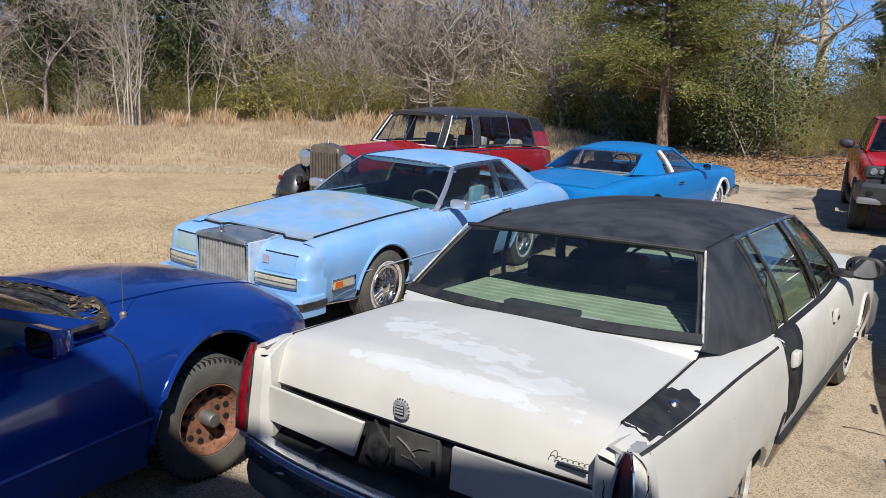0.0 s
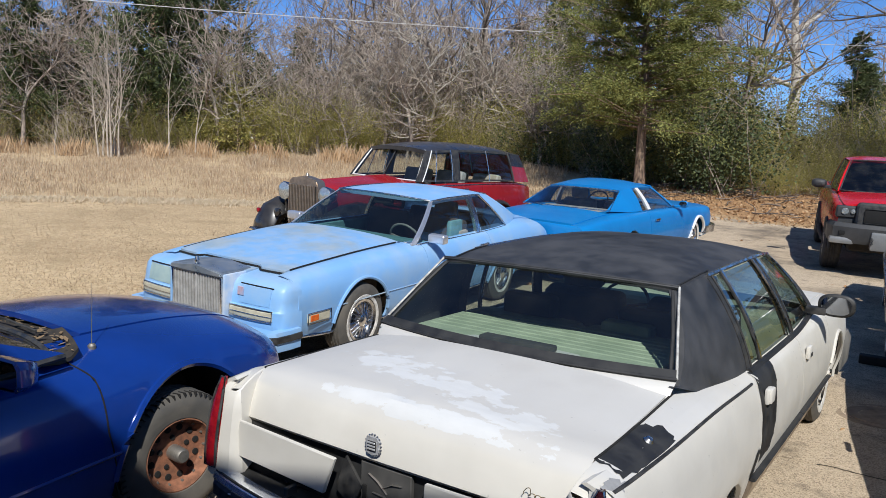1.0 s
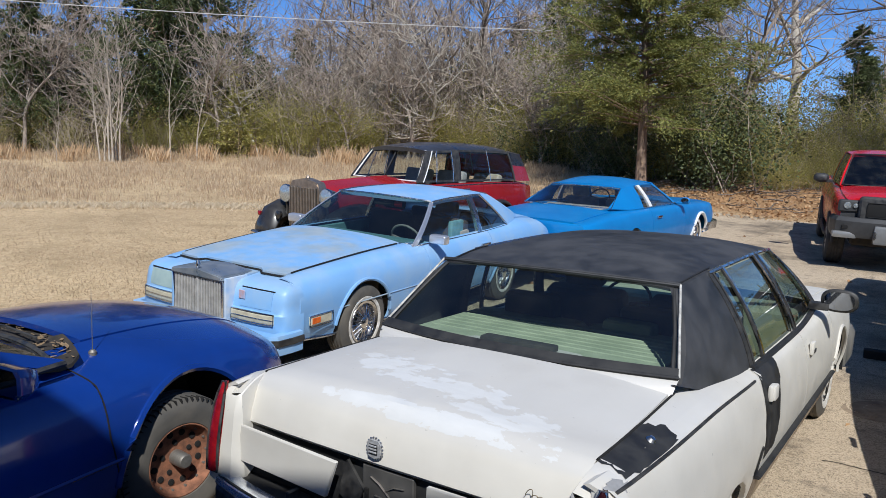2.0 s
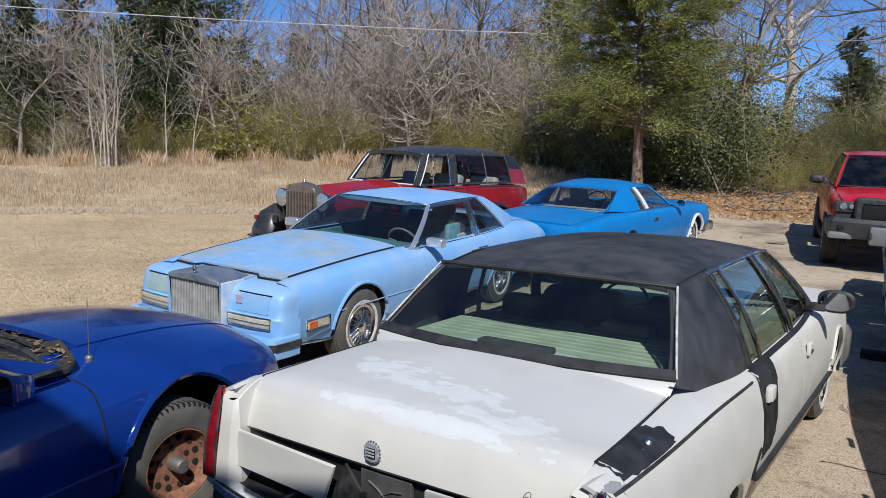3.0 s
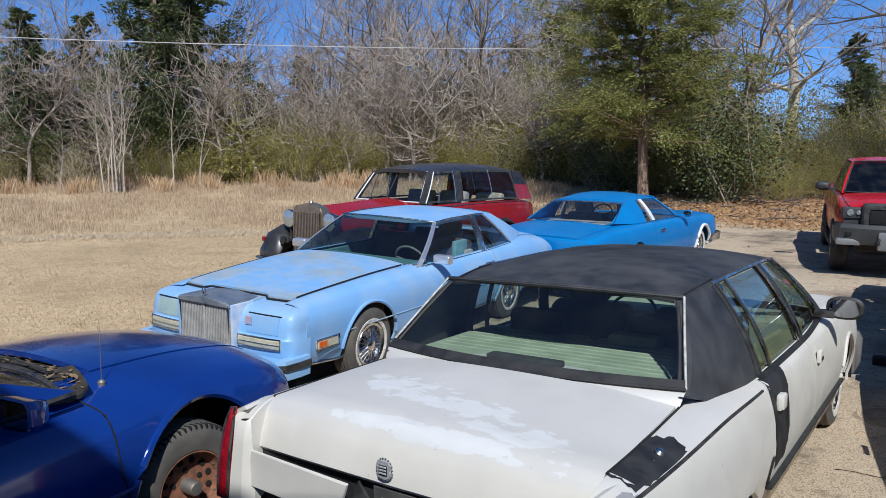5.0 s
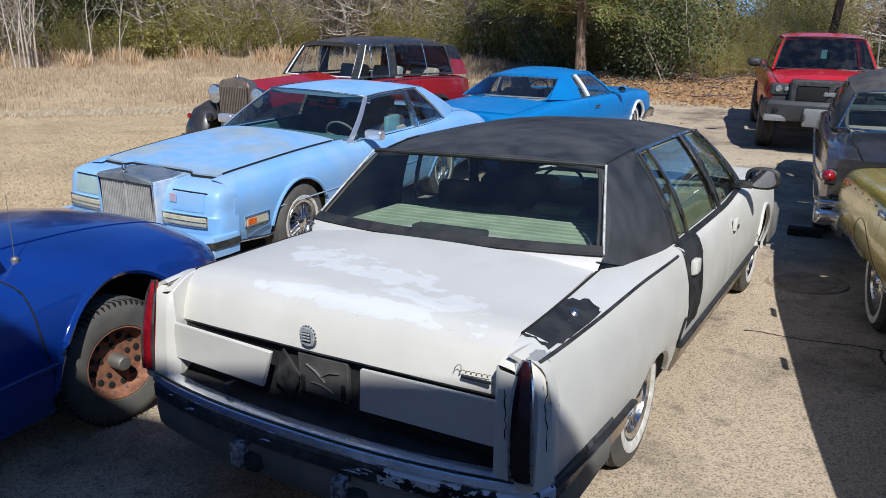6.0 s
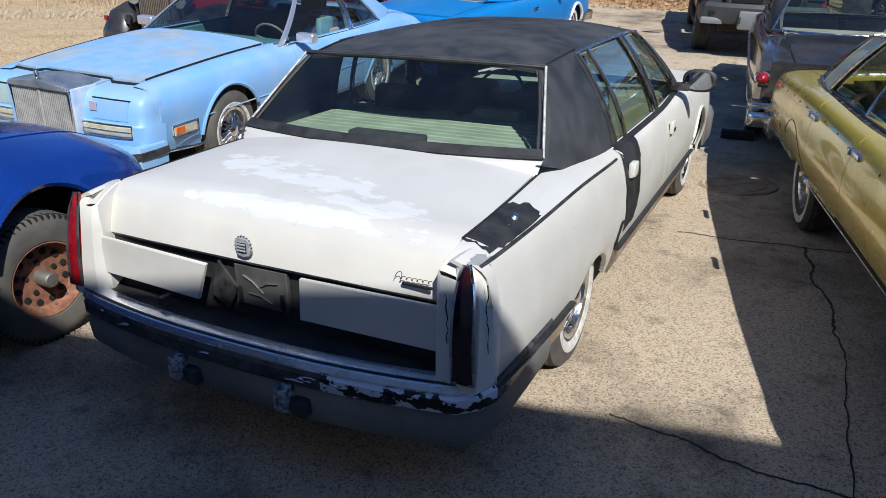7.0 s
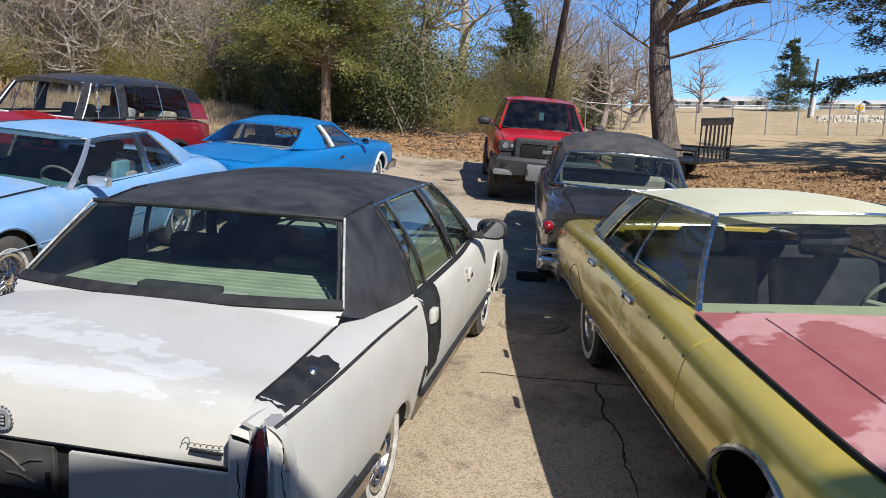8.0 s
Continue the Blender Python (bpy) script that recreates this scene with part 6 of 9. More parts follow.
def dark_blue_coupe():
    car = thing("sports_coupe", ground_pose(-2.19, -1.925, 9, 1.18), "glossy dark blue sports coupe with a rusty bare front wheel", "car")
    ar = [(0.0, 0.32, 0.37), (2.39, 0.355, 0.465)]
    S = Shell([(-0.85, 0.78), (-0.6, 0.86), (0, 0.90), (1.5, 0.885), (2.3, 0.90), (2.9, 0.89), (3.2, 0.83), (3.40, 0.68)], [(-0.85, 0.3), (0, 0.22), (2.0, 0.22), (3.40, 0.3)],
              [(-0.85, 0.86), (0, 0.93), (1.5, 0.94), (2.35, 0.955), (2.9, 0.91), (3.25, 0.81), (3.40, 0.72)],
              [(-0.85, 0.92), (0, 1.02), (1.4, 1.06), (1.95, 1.07), (2.5, 1.04), (3.0, 0.965), (3.40, 0.79)], inset=0.24, tuck=0.09, arches=ar, hip=0.56, crown=0.7)
    shell_floor(car, S, -0.75, 3.2, 0.17, 0.32, ((2.0, 3.0, 0.64, 0.42), (-0.7, 0.6, 0.7, 0.42)))
    for sx in (1, -1):
        part("quarter_panel", S.panel(-0.85, 0.50, 0, 4.7, sx, 0.05, 4), DEEP_BLUE, car)
        part("door", S.panel(0.508, 1.86, 0, 4.05, sx, 0.08, 4, yf=lambda y, u, t: y + 0.14 * t * max(0, 2 - u) / 2 - 0.06 * t * max(0, u - 3.2)), DEEP_BLUE, car)
        part("front_wing", S.panel(1.868, 3.38, 0, 4.62, sx, 0.035, 5, yf=lambda y, u, t: y + 0.14 * (1 - t) * max(0, 2 - u) / 2 - 0.06 * (1 - t) * max(0, min(u, 4) - 3.2)), DEEP_BLUE, car)
        arch_lip(car, S, *ar[1], sx, DEEP_BLUE, 0.022, 0, 180, "wheel_flare", -0.004)
        side_line(car, S, 0.1, 1.95, 1.5, sx, DEEP_BLUE, 0.012, name="body_crease", out=0.0)
        wheel(car, 0.775, 0, 0.325, 0.215, 0.19, "disc", sx, RUBBER, white=False)
        wheel(car, 0.775, 2.35, 0.345, 0.235, 0.20, "rust", sx, RUBBER_DUSTY, white=False, turn=-12 if sx > 0 else -12)
        # near-black liner darkens the open arch in place of real shade
        rows = [[Vector((sx * x, 2.39 + 0.47 * math.cos(a), 0.355 + 0.47 * math.sin(a))) for a in [math.pi * (-0.06 + 1.12 * i / 16) for i in range(17)]] for x in (0.40, 0.855)]
        part("wheel_housing", grid(rows), GAP, car)
        part("wheel_housing", boxed(min(sx * 0.38, sx * 0.41), max(sx * 0.38, sx * 0.41), 1.93, 2.86, 0.25, 0.83, 0.004, 1), GAP, car)
        rings = []
        for dy, hw, hh, dx in ((0.0, 0.088, 0.062, 0.0), (0.012, 0.095, 0.07, 0.0), (0.05, 0.09, 0.066, 0.0), (0.11, 0.07, 0.052, -0.015), (0.16, 0.035, 0.03, -0.04), (0.175, 0.01, 0.01, -0.055)):
            rings.append([Vector((sx * (0.985 + dx + hw * a), 1.30 + dy, 1.065 - 0.12 * dy + hh * b)) for a, b in ((1, 0.5), (0.75, 0.95), (-0.75, 1), (-1, 0.7), (-1, -0.7), (-0.7, -1), (0.7, -0.9), (1, -0.5))])
        mr = part("door_mirror", grid(rings, close=True), DEEP_BLUE, car)
        part("mirror_glass", boxed(min(sx * 0.905, sx * 1.065), max(sx * 0.905, sx * 1.065), 1.306, 1.312, 1.012, 1.118, 0.002, 1), MIRROR, mr)
        part("mirror_foot", boxed(min(sx * 0.76, sx * 0.92), max(sx * 0.76, sx * 0.92), 1.33, 1.42, 0.985, 1.03, 0.012, 2), DEEP_BLUE, mr)
    part("bonnet", S.lid(2.02, 3.32, 4.66, 0.08, 12, 0.005, 0.03, lambda y, t, k: y - (1 - t) * 0.04 * (1 - k * k) - t * 0.10 * k * k), DEEP_BLUE, car)
    part("nose", S.cap(3.38, 0.06, 8), DEEP_BLUE, car)
    part("tail", S.cap(-0.85, -0.05, 8), DEEP_BLUE, car)
    part("boot_lid", S.lid(-0.8, 0.15, 4.7), DEEP_BLUE, car)
    # open cowl with dry leaves, wiper
    bm = grid([[Vector((0.69 * k, 1.77 + 0.20 * (1 - k * k) + dy, z - 0.05 * k * k)) for k in [(j - 8) / 8 for j in range(17)]] for dy, z in ((-0.10, 1.03), (0.0, 1.015), (0.06, 1.02), (0.10, 1.055))])
    cw = part("cowl_tray", thicken(bm, 0.02, lambda c: (c.x, c.y, c.z - 1)), UNDER, car)
    rnd = random.Random(9)
    bm = bmesh.new()
    for i in range(150):
        k = rnd.uniform(-0.98, 0.98)
        c = Vector((0.69 * k, 1.77 + 0.20 * (1 - k * k) + rnd.uniform(-0.07, 0.08), 1.03 - 0.05 * k * k + rnd.uniform(0, 0.02)))
        a, l = rnd.uniform(0, 6.3), rnd.uniform(0.012, 0.035)
        d, e = Vector((math.cos(a), math.sin(a), rnd.uniform(-0.3, 0.3))) * l, Vector((-math.sin(a), math.cos(a), rnd.uniform(-0.4, 0.4))) * l * 0.35
        bm.faces.new([bm.verts.new(c + q) for q in (-d, e, d, -e)])
    tagged(part("leaf_litter", bm, surface("dead_leaves", (0.28, 0.19, 0.10), (0.16, 0.11, 0.06), 20, (0.8, 0.95)), cw, "dry leaves and twigs", smooth=False), kind="stuff")
    part("wiper_arm", tube([(0.40, 1.86, 1.045), (0.1, 1.90, 1.06), (-0.35, 1.90, 1.06)], 0.007, 5), BLACK_TRIM, car)
    part("aerial", tube([(0.62, 2.0, 0.97), (0.62, 2.005, 1.29)], [0.0022, 0.0012], 5), STEEL, car)
    part("aerial_base", lathe([(0.001, 0.012), (0.012, 0.010), (0.020, 0.0), (0.020, -0.02)], 14), STEEL, car, at=pose(0.62, 2.0, 0.975, 0, -90, 0))
    C = Cabin([(0.0, 0.64), (0.7, 0.74), (1.76, 0.73)], [(0.35, 0.48), (0.8, 0.53), (1.15, 0.50)], [(0.0, 1.02), (0.7, 0.98), (1.76, 1.01)], [(0.35, 1.20), (0.8, 1.24), (1.15, 1.23)], 0.05, 0.02)
    part("roof", C.roof(0.35, 1.15, 0.04, 8, bow=0.04), DEEP_BLUE, car)
    glass_ends(car, (("windscreen", (0.70, 1.70, 1.02), (0.49, 1.10, 1.23), 0.16), ("rear_window", (0.55, 0.02, 1.03), (0.47, 0.36, 1.20), -0.05)), GLASS_DARK, BLACK_TRIM)
    for sx in (1, -1):
        g = part("door_glass", C.patch(0.50, 1.62, 0.55, 1.03, sx, 6, 5, 0, 0, 0.95), GLASS_DARK, car)
        g.visible_shadow = False
        part("windscreen_post", thicken(C.patch(1.62, 1.76, 1.03, 1.12, sx, 3, 5, 0.006), 0.04, lambda c: (0, c.y, c.z)), DEEP_BLUE, car)
        part("roof_quarter", thicken(C.patch(0.0, 0.49, 0.34, 0.54, sx, 4, 5, 0.004), 0.03, lambda c: (0, c.y, c.z)), DEEP_BLUE, car)
        part("belt_trim", tube([Vector((sx * (p.x + 0.02), p.y, p.z - 0.01)) for p in [C.low(0.45 + 1.3 * i / 10) for i in range(11)]], 0.014, 6), BLACK_TRIM, car)
        edge = lambda u: 1.864 + 0.14 * max(0, 2 - u) / 2 - 0.06 * max(0, min(u, 4) - 3.2)
        part("door_gap", tube([S.at(edge(u), u, 0.001, sx) for u in [0.3 + 3.8 * i / 16 for i in range(17)]], 0.004, 5), GAP, car)
    for x in (-0.34, 0.34):
        seat(car, x, 0.85, 0.28, 0.5, CLOTH_DARK, 0.55)
    part("dashboard", boxed(-0.66, 0.66, 1.35, 1.80, 0.5, 0.92, 0.05, 3), CLOTH_DARK, car)
    return car


dark_blue_coupe()


# ---- cars: bright blue coupe seen from behind ----
BRIGHT_BLUE = surface("bright_blue_paint", (0.012, 0.20, 0.52), (0.01, 0.165, 0.45), 1.5, (0.3, 0.45), coat=0.2)


def bright_blue_coupe():
    car = thing("coupe", ground_pose(-3.47, 9.056, -1.6, 1.5, 0.0, 0.45), "bright blue long two-door coupe with white window trim", "car")
    ar = [(0.0, 0.34, 0.36), (3.05, 0.34, 0.38)]
    S = Shell([(-1.5, 0.90), (-1.2, 0.95), (0, 0.985), (2.0, 0.98), (3.4, 0.96), (3.85, 0.93), (3.98, 0.88)], [(-1.5, 0.36), (0, 0.27), (3.98, 0.32)],
              [(-1.5, 0.84), (-0.8, 0.90), (0.3, 0.93), (2.0, 0.92), (3.2, 0.885), (3.98, 0.85)], [(-1.5, 0.86), (-0.9, 0.94), (-0.4, 0.985), (0.5, 0.96), (2.1, 0.97), (3.98, 0.89)], inset=0.11, tuck=0.06, arches=ar)
    shell_floor(car, S, -1.4, 3.9, 0.22, 0.38, ((2.4, 3.8, 0.75, 0.5), (-1.4, -0.5, 0.78, 0.6)))
    for sx in (1, -1):
        part("quarter_panel", S.panel(-1.5, 0.70, 0, 4.45, sx, 0.06, 4), BRIGHT_BLUE, car)
        part("door", S.panel(0.708, 2.22, 0, 4.15, sx, 0.1, 4), BRIGHT_BLUE, car)
        part("front_wing", S.panel(2.228, 3.96, 0, 4.5, sx, 0.05, 4), BRIGHT_BLUE, car)
        arch_lip(car, S, *ar[1], sx, WHITE_TRIM, 0.028, 0, 180)
        for yy in (0, 3.05):
            wheel(car, 0.80, yy, 0.34, 0.2, 0.19, "disc", sx, RUBBER, white_at=0.2)
        door_mirror(car, 1.02, 1.98, 1.0, BRIGHT_BLUE, sx, (0.08, 0.09, 0.06))
        pull_handle(car, sx, 0.965, 0.98, 0.80, CHROME)
    part("boot_lid", S.lid(-1.42, -0.45, 4.5), BRIGHT_BLUE, car)
    part("bonnet", S.lid(2.25, 3.92, 4.52), BRIGHT_BLUE, car)
    part("tail", S.cap(-1.5, -0.04, 8), BRIGHT_BLUE, car)
    part("nose", S.cap(3.96, 0.03, 8), BRIGHT_BLUE, car)
    part("bumper", sweep_plan([(0.985, 3.4), (0.98, 3.9), (0.93, 4.05), (0, 4.12), (-0.93, 4.05), (-0.98, 3.9), (-0.985, 3.4)], [(-0.06, 0.38), (0.02, 0.38), (0.03, 0.52), (-0.06, 0.54)]), CHROME, car)
    part("rear_bumper", sweep_plan([(-0.97, -1.1), (-0.96, -1.5), (-0.9, -1.6), (0, -1.65), (0.9, -1.6), (0.96, -1.5), (0.97, -1.1)], [(-0.06, 0.40), (0.02, 0.40), (0.03, 0.54), (-0.06, 0.56)]), CHROME, car)
    C = Cabin([(-0.42, 0.72), (0.5, 0.83), (2.1, 0.80)], [(0.30, 0.60), (0.9, 0.63), (1.5, 0.59)], [(-0.42, 0.985), (0.3, 0.945), (2.1, 0.945)], [(0.22, 1.262), (0.9, 1.29), (1.5, 1.27)], 0.10, 0.02)
    part("roof", C.roof(0.22, 1.52, 0.05, 9, bow=0.05), BRIGHT_BLUE, car)
    glass_ends(car, (("rear_window", (0.74, -0.40, 0.988), (0.60, 0.20, 1.25), -0.06),), GLASS_CLEAR, CHROME_WORN, 0.007)
    glass_ends(car, (("windscreen", (0.77, 2.08, 0.955), (0.58, 1.52, 1.285), 0.15),), GLASS_CLEAR, BRIGHT_BLUE)
    for sx in (1, -1):
        part("deck_side", S.panel(-0.52, 0.75, 4.1, 4.9, sx, 0.1, 8), BRIGHT_BLUE, car)
        part("roof_quarter", thicken(C.patch(-0.43, 0.62, 0.27, 0.62, sx, 6, 6, 0.006), 0.03, lambda c: (0, c.y, c.z)), BRIGHT_BLUE, car)
        q = part("quarter_glass", C.patch(0.64, 0.86, 0.64, 0.72, sx, 3, 5, 0, 0.02, 0.92), GLASS_CLEAR, car)
        part("door_post", thicken(C.patch(0.87, 0.99, 0.73, 0.83, sx, 3, 5, 0.012), 0.04, lambda c: (0, c.y, c.z)), WHITE_TRIM, car)
        g = part("door_glass", C.patch(1.0, 2.0, 0.84, 1.45, sx, 6, 5, 0, 0.02, 0.95), GLASS_CLEAR, car)
        q.visible_shadow = g.visible_shadow = False
        part("windscreen_post", thicken(C.patch(2.0, 2.11, 1.45, 1.52, sx, 3, 5, 0.008), 0.04, lambda c: (0, c.y, c.z)), BRIGHT_BLUE, car)
        part("belt_trim", tube([Vector((sx * (p.x + 0.012), p.y, p.z)) for p in [C.low(0.62 + 1.45 * i / 10) for i in range(11)]], 0.012, 6), CHROME_WORN, car)
    for x in (-0.38, 0.38):
        seat(car, x, 1.2, 0.4, 0.6, CLOTH_GREY, 0.52)
    part("rear_seat", boxed(-0.66, 0.66, 0.0, 0.25, 0.45, 0.96, 0.07, 3), CLOTH_GREY, car)
    part("dashboard", boxed(-0.75, 0.75, 1.68, 2.1, 0.55, 0.94, 0.05, 3), CLOTH_DARK, car)
    steering(car, -0.38, 1.58, 0.95, CLOTH_DARK)
    part("parcel_shelf", boxed(-0.66, 0.66, -0.34, 0.05, 0.93, 0.945, 0.005, 1), CLOTH_GREY, car)
    return car


bright_blue_coupe()


# ---- cars: vintage red estate ----
VINTAGE_RED = surface("vintage_red_paint", (0.33, 0.012, 0.014), (0.26, 0.01, 0.012), 2.0, (0.18, 0.32), coat=0.5)
VINTAGE_BLACK = surface("vintage_black_paint", (0.012, 0.012, 0.013), (0.03, 0.028, 0.026), 3.0, (0.22, 0.45), coat=0.3, fine=(7.0, (0.12, 0.1, 0.08), 0.12))
NICKEL = surface("dull_nickel", (0.42, 0.35, 0.28), (0.26, 0.21, 0.17), 10, (0.3, 0.5), 0.85)


def vintage_estate():
    car = thing("vintage_car", ground_pose(-5.80, 9.17, 174.9, 1.6, -0.03), "red vintage shooting brake with black roof and upright radiator grille", "car")
    ar = [(0.0, 0.37, 0.44)]
    S = Shell([(-1.15, 0.74), (-0.8, 0.82), (0.2, 0.86), (1.6, 0.84), (1.95, 0.76)], [(-1.15, 0.45), (0, 0.36), (1.95, 0.36)], [(-1.15, 1.05), (-0.6, 1.13), (0.5, 1.15), (1.95, 1.14)],
              [(-1.15, 1.1), (-0.5, 1.2), (0.5, 1.2), (1.95, 1.2)], inset=0.06, tuck=0.05, arches=ar)
    shell_floor(car, S, -1.0, 3.3, 0.3, 0.44)
    for sx in (1, -1):
        part("body_side", S.panel(-1.13, 0.42, 0, 4.15, sx, 0.06, 4), VINTAGE_RED, car)
        part("rear_door", S.panel(0.428, 1.02, 0, 4.15, sx, 0.08, 4), VINTAGE_RED, car)
        part("front_door", S.panel(1.028, 1.93, 0, 4.15, sx, 0.08, 4), VINTAGE_RED, car)
        # rear wing
        pts = [(0.03 * 0 + 0.50 * math.cos(a), 0.37 + 0.50 * math.sin(a)) for a in [math.pi * i / 14 for i in range(15)]]
        rows = [[Vector((sx * x, y * k, 0.37 + (z - 0.37) * k)) for y, z in pts] for x, k in ((0.80, 0.9), (0.86, 1.0), (0.92, 0.98), (0.955, 0.90), (0.955, 0.86))]
        part("rear_wing", grid(rows), VINTAGE_BLACK, car)
        # swept front wing with its round nose
        prof = [(1.55, 0.42), (1.9, 0.50), (2.3, 0.72), (2.7, 0.88), (3.05, 0.93), (3.35, 0.90), (3.6, 0.80), (3.72, 0.62), (3.74, 0.45), (3.70, 0.34)]
        rows = []
        for y, z in prof:
            w = 1.0 - 0.35 * max(0, (1.9 - y) / 0.4)
            rows.append([Vector((sx * (0.68 + dx * w), y - 0.05 * abs(t), z - drop)) for dx, drop, t in ((-0.24, 0.16, 0.5), (-0.15, 0.05, 0.2), (-0.03, 0.0, 0), (0.10, 0.02, 0.1), (0.19, 0.10, 0.6), (0.225, 0.22, 1.2), (0.22, 0.34, 1.6))])
        part("front_wing", thicken(grid(rows), 0.02, lambda c: (c.x * 0.6, c.y - 0.3, c.z - 0.5)), VINTAGE_BLACK, car, "black swept front wing")
        wheel(car, 0.74, 0, 0.375, 0.17, 0.21, "disc", sx, RUBBER, white=False)
        wheel(car, 0.74, 3.2, 0.375, 0.17, 0.21, "disc", sx, RUBBER, white=False)
        # headlamp on its post
        bm = lathe([(0.001, -0.19), (0.05, -0.18), (0.10, -0.12), (0.128, -0.02), (0.135, 0.02), (0.128, 0.035)], 24)
        lamp = part("headlamp", bm, CHROME_WORN, car, at=pose(sx * 0.44, 3.45, 1.0, 0, 0, 90))
        part("lamp_glass", lathe([(0.001, 0.055), (0.07, 0.05), (0.126, 0.034)], 24), CLEAR_LENS, lamp)
        part("lamp_post", tube([(0, 0, -0.10), (-0.03, 0, -0.34)], 0.02, 8), VINTAGE_BLACK, lamp)
        part("wing_lamp", lathe([(0.001, -0.03), (0.03, -0.02), (0.035, 0.02), (0.001, 0.035)], 12), RED_LENS, car, at=pose(sx * 0.80, 3.655, 0.69, 0, 0, 90))
        part("fog_lamp", lathe([(0.001, -0.05), (0.05, -0.03), (0.06, 0.02), (0.001, 0.035)], 16), VINTAGE_BLACK, car, at=pose(sx * 0.40, 3.62, 0.70, 0, 0, 90))
    # bonnet tapering to the radiator
    rows = []
    for i in range(9):
        t = i / 8
        y, w, zt, zs = 1.85 + 1.52 * t, 0.70 - 0.36 * t, 1.24 - 0.06 * t, 0.62 + 0.05 * t
        rows.append([Vector((x * w, y, z)) for x, z in ((-1, zs), (-1.0, zt - 0.22), (-0.93, zt - 0.10), (-0.6, zt - 0.03), (-0.04, zt), (0, zt + 0.012), (0.04, zt), (0.6, zt - 0.03), (0.93, zt - 0.10), (1.0, zt - 0.22), (1, zs))])
    part("bonnet", grid(rows), VINTAGE_RED, car, "long tapering red bonnet")
    bm = prism([(-0.32, 0.45), (0.32, 0.45), (0.32, 1.12), (0.28, 1.20), (0.0, 1.25), (-0.28, 1.20), (-0.32, 1.12)], 0.16, "y", 3.34)
    bmesh.ops.bevel(bm, geom=bm.edges, offset=0.015, segments=2, affect="EDGES")
    rad = part("radiator_shell", bm, NICKEL, car, "tarnished upright radiator shell")
    part("radiator_core", boxed(-0.285, 0.285, 3.497, 3.507, 0.50, 1.12, 0.002, 1), GAP, rad)
    for i in range(17):
        x = -0.27 + 0.54 * i / 16
        part("radiator_slat", boxed(x - 0.008, x + 0.008, 3.505, 3.53, 0.50, 1.12, 0.003, 1), NICKEL, rad)
    part("mascot", lathe([(0.001, 0.05), (0.016, 0.03), (0.03, 0.0)], 12), NICKEL, rad, at=pose(0, 3.42, 1.25, 0, -90, 0))
    part("bumper", tube([(-0.88, 3.72, 0.42), (-0.5, 3.86, 0.44), (0, 3.88, 0.44), (0.5, 3.86, 0.44), (0.88, 3.72, 0.42)], 0.04, 8, flat=0.6), CHROME_WORN, car)
    part("scuttle", S.lid(1.70, 1.93, 4.2, 0.1, 7), VINTAGE_RED, car)
    C = Cabin([(-1.05, 0.74), (-0.3, 0.80), (1.92, 0.735)], [(-0.85, 0.62), (-0.2, 0.665), (0.8, 0.67), (1.58, 0.60)], [(-1.05, 1.13), (0, 1.17), (1.92, 1.19)], [(-0.85, 1.60), (-0.2, 1.66), (0.8, 1.68), (1.58, 1.655)], 0.10, 0.015)
    part("roof", C.roof(-0.90, 1.60, 0.06, 9, bow=0.08), VINTAGE_BLACK, car, "dusty black roof")
    glass_ends(car, (("windscreen", (0.70, 1.90, 1.20), (0.58, 1.58, 1.65), 0.03), ("rear_window", (0.55, -1.06, 1.2), (0.5, -0.88, 1.58), -0.04)), GLASS_CLEAR, WHITE_TRIM)
    part("screen_divider", tube([(0, 1.935, 1.2), (0, 1.615, 1.665)], 0.009, 6), BLACK_TRIM, car)
    part("wiper", tube([(0.35, 1.95, 1.21), (0.05, 1.88, 1.30)], 0.006, 5), BLACK_TRIM, car)
    for sx in (1, -1):
        for nm, b0, b1, t0, t1, mt in (("windscreen_post", 1.82, 1.93, 1.50, 1.59, BLACK_TRIM), ("door_post", 0.93, 1.10, 0.91, 1.07, BLACK_TRIM), ("roof_quarter", -1.06, -0.55, -0.87, -0.47, VINTAGE_RED)):
            if nm == "roof_quarter":
                part("roof_quarter_top", thicken(C.patch(b0, b1, t0, t1, sx, 4, 4, 0.011, 0.55, 1.0), 0.04, lambda c: (0, c.y, c.z)), VINTAGE_BLACK, car)
            part(nm, thicken(C.patch(b0, b1, t0, t1, sx, 4, 6, 0.008), 0.04, lambda c: (0, c.y, c.z)), mt, car)
        for nm, b0, b1, t0, t1 in (("door_glass", 1.13, 1.80, 1.10, 1.48), ("middle_glass", 0.20, 0.90, 0.20, 0.88), ("rear_side_glass", -0.52, 0.17, -0.44, 0.17)):
            gl = part(nm, C.patch(b0, b1, t0, t1, sx, 5, 5, 0, 0.06, 0.93), GLASS_CLEAR, car)
            gl.visible_shadow = False
            part("glass_channel", tube(C.edge(b0 - 0.01, t0 - 0.01, sx, 4, 0.01), 0.016 if nm == "rear_side_glass" else 0.008, 6), BLACK_TRIM if nm == "rear_side_glass" else CHROME_WORN, gl)
            if nm == "door_glass":
                part("quarter_divider", tube(C.edge(1.52, 1.40, sx, 4, 0.01), 0.007, 6), CHROME_WORN, gl)
                part("glass_channel", tube(C.edge(b1 + 0.01, t1 + 0.01, sx, 4, 0.012), 0.009, 6), WHITE_TRIM, gl)
            part("window_sill", thicken(C.patch(b0 - 0.04, b1 + 0.04, t0, t1, sx, 4, 2, 0.008, 0.0, 0.06), 0.02, lambda c: (0, c.y, c.z)), BLACK_TRIM, gl)
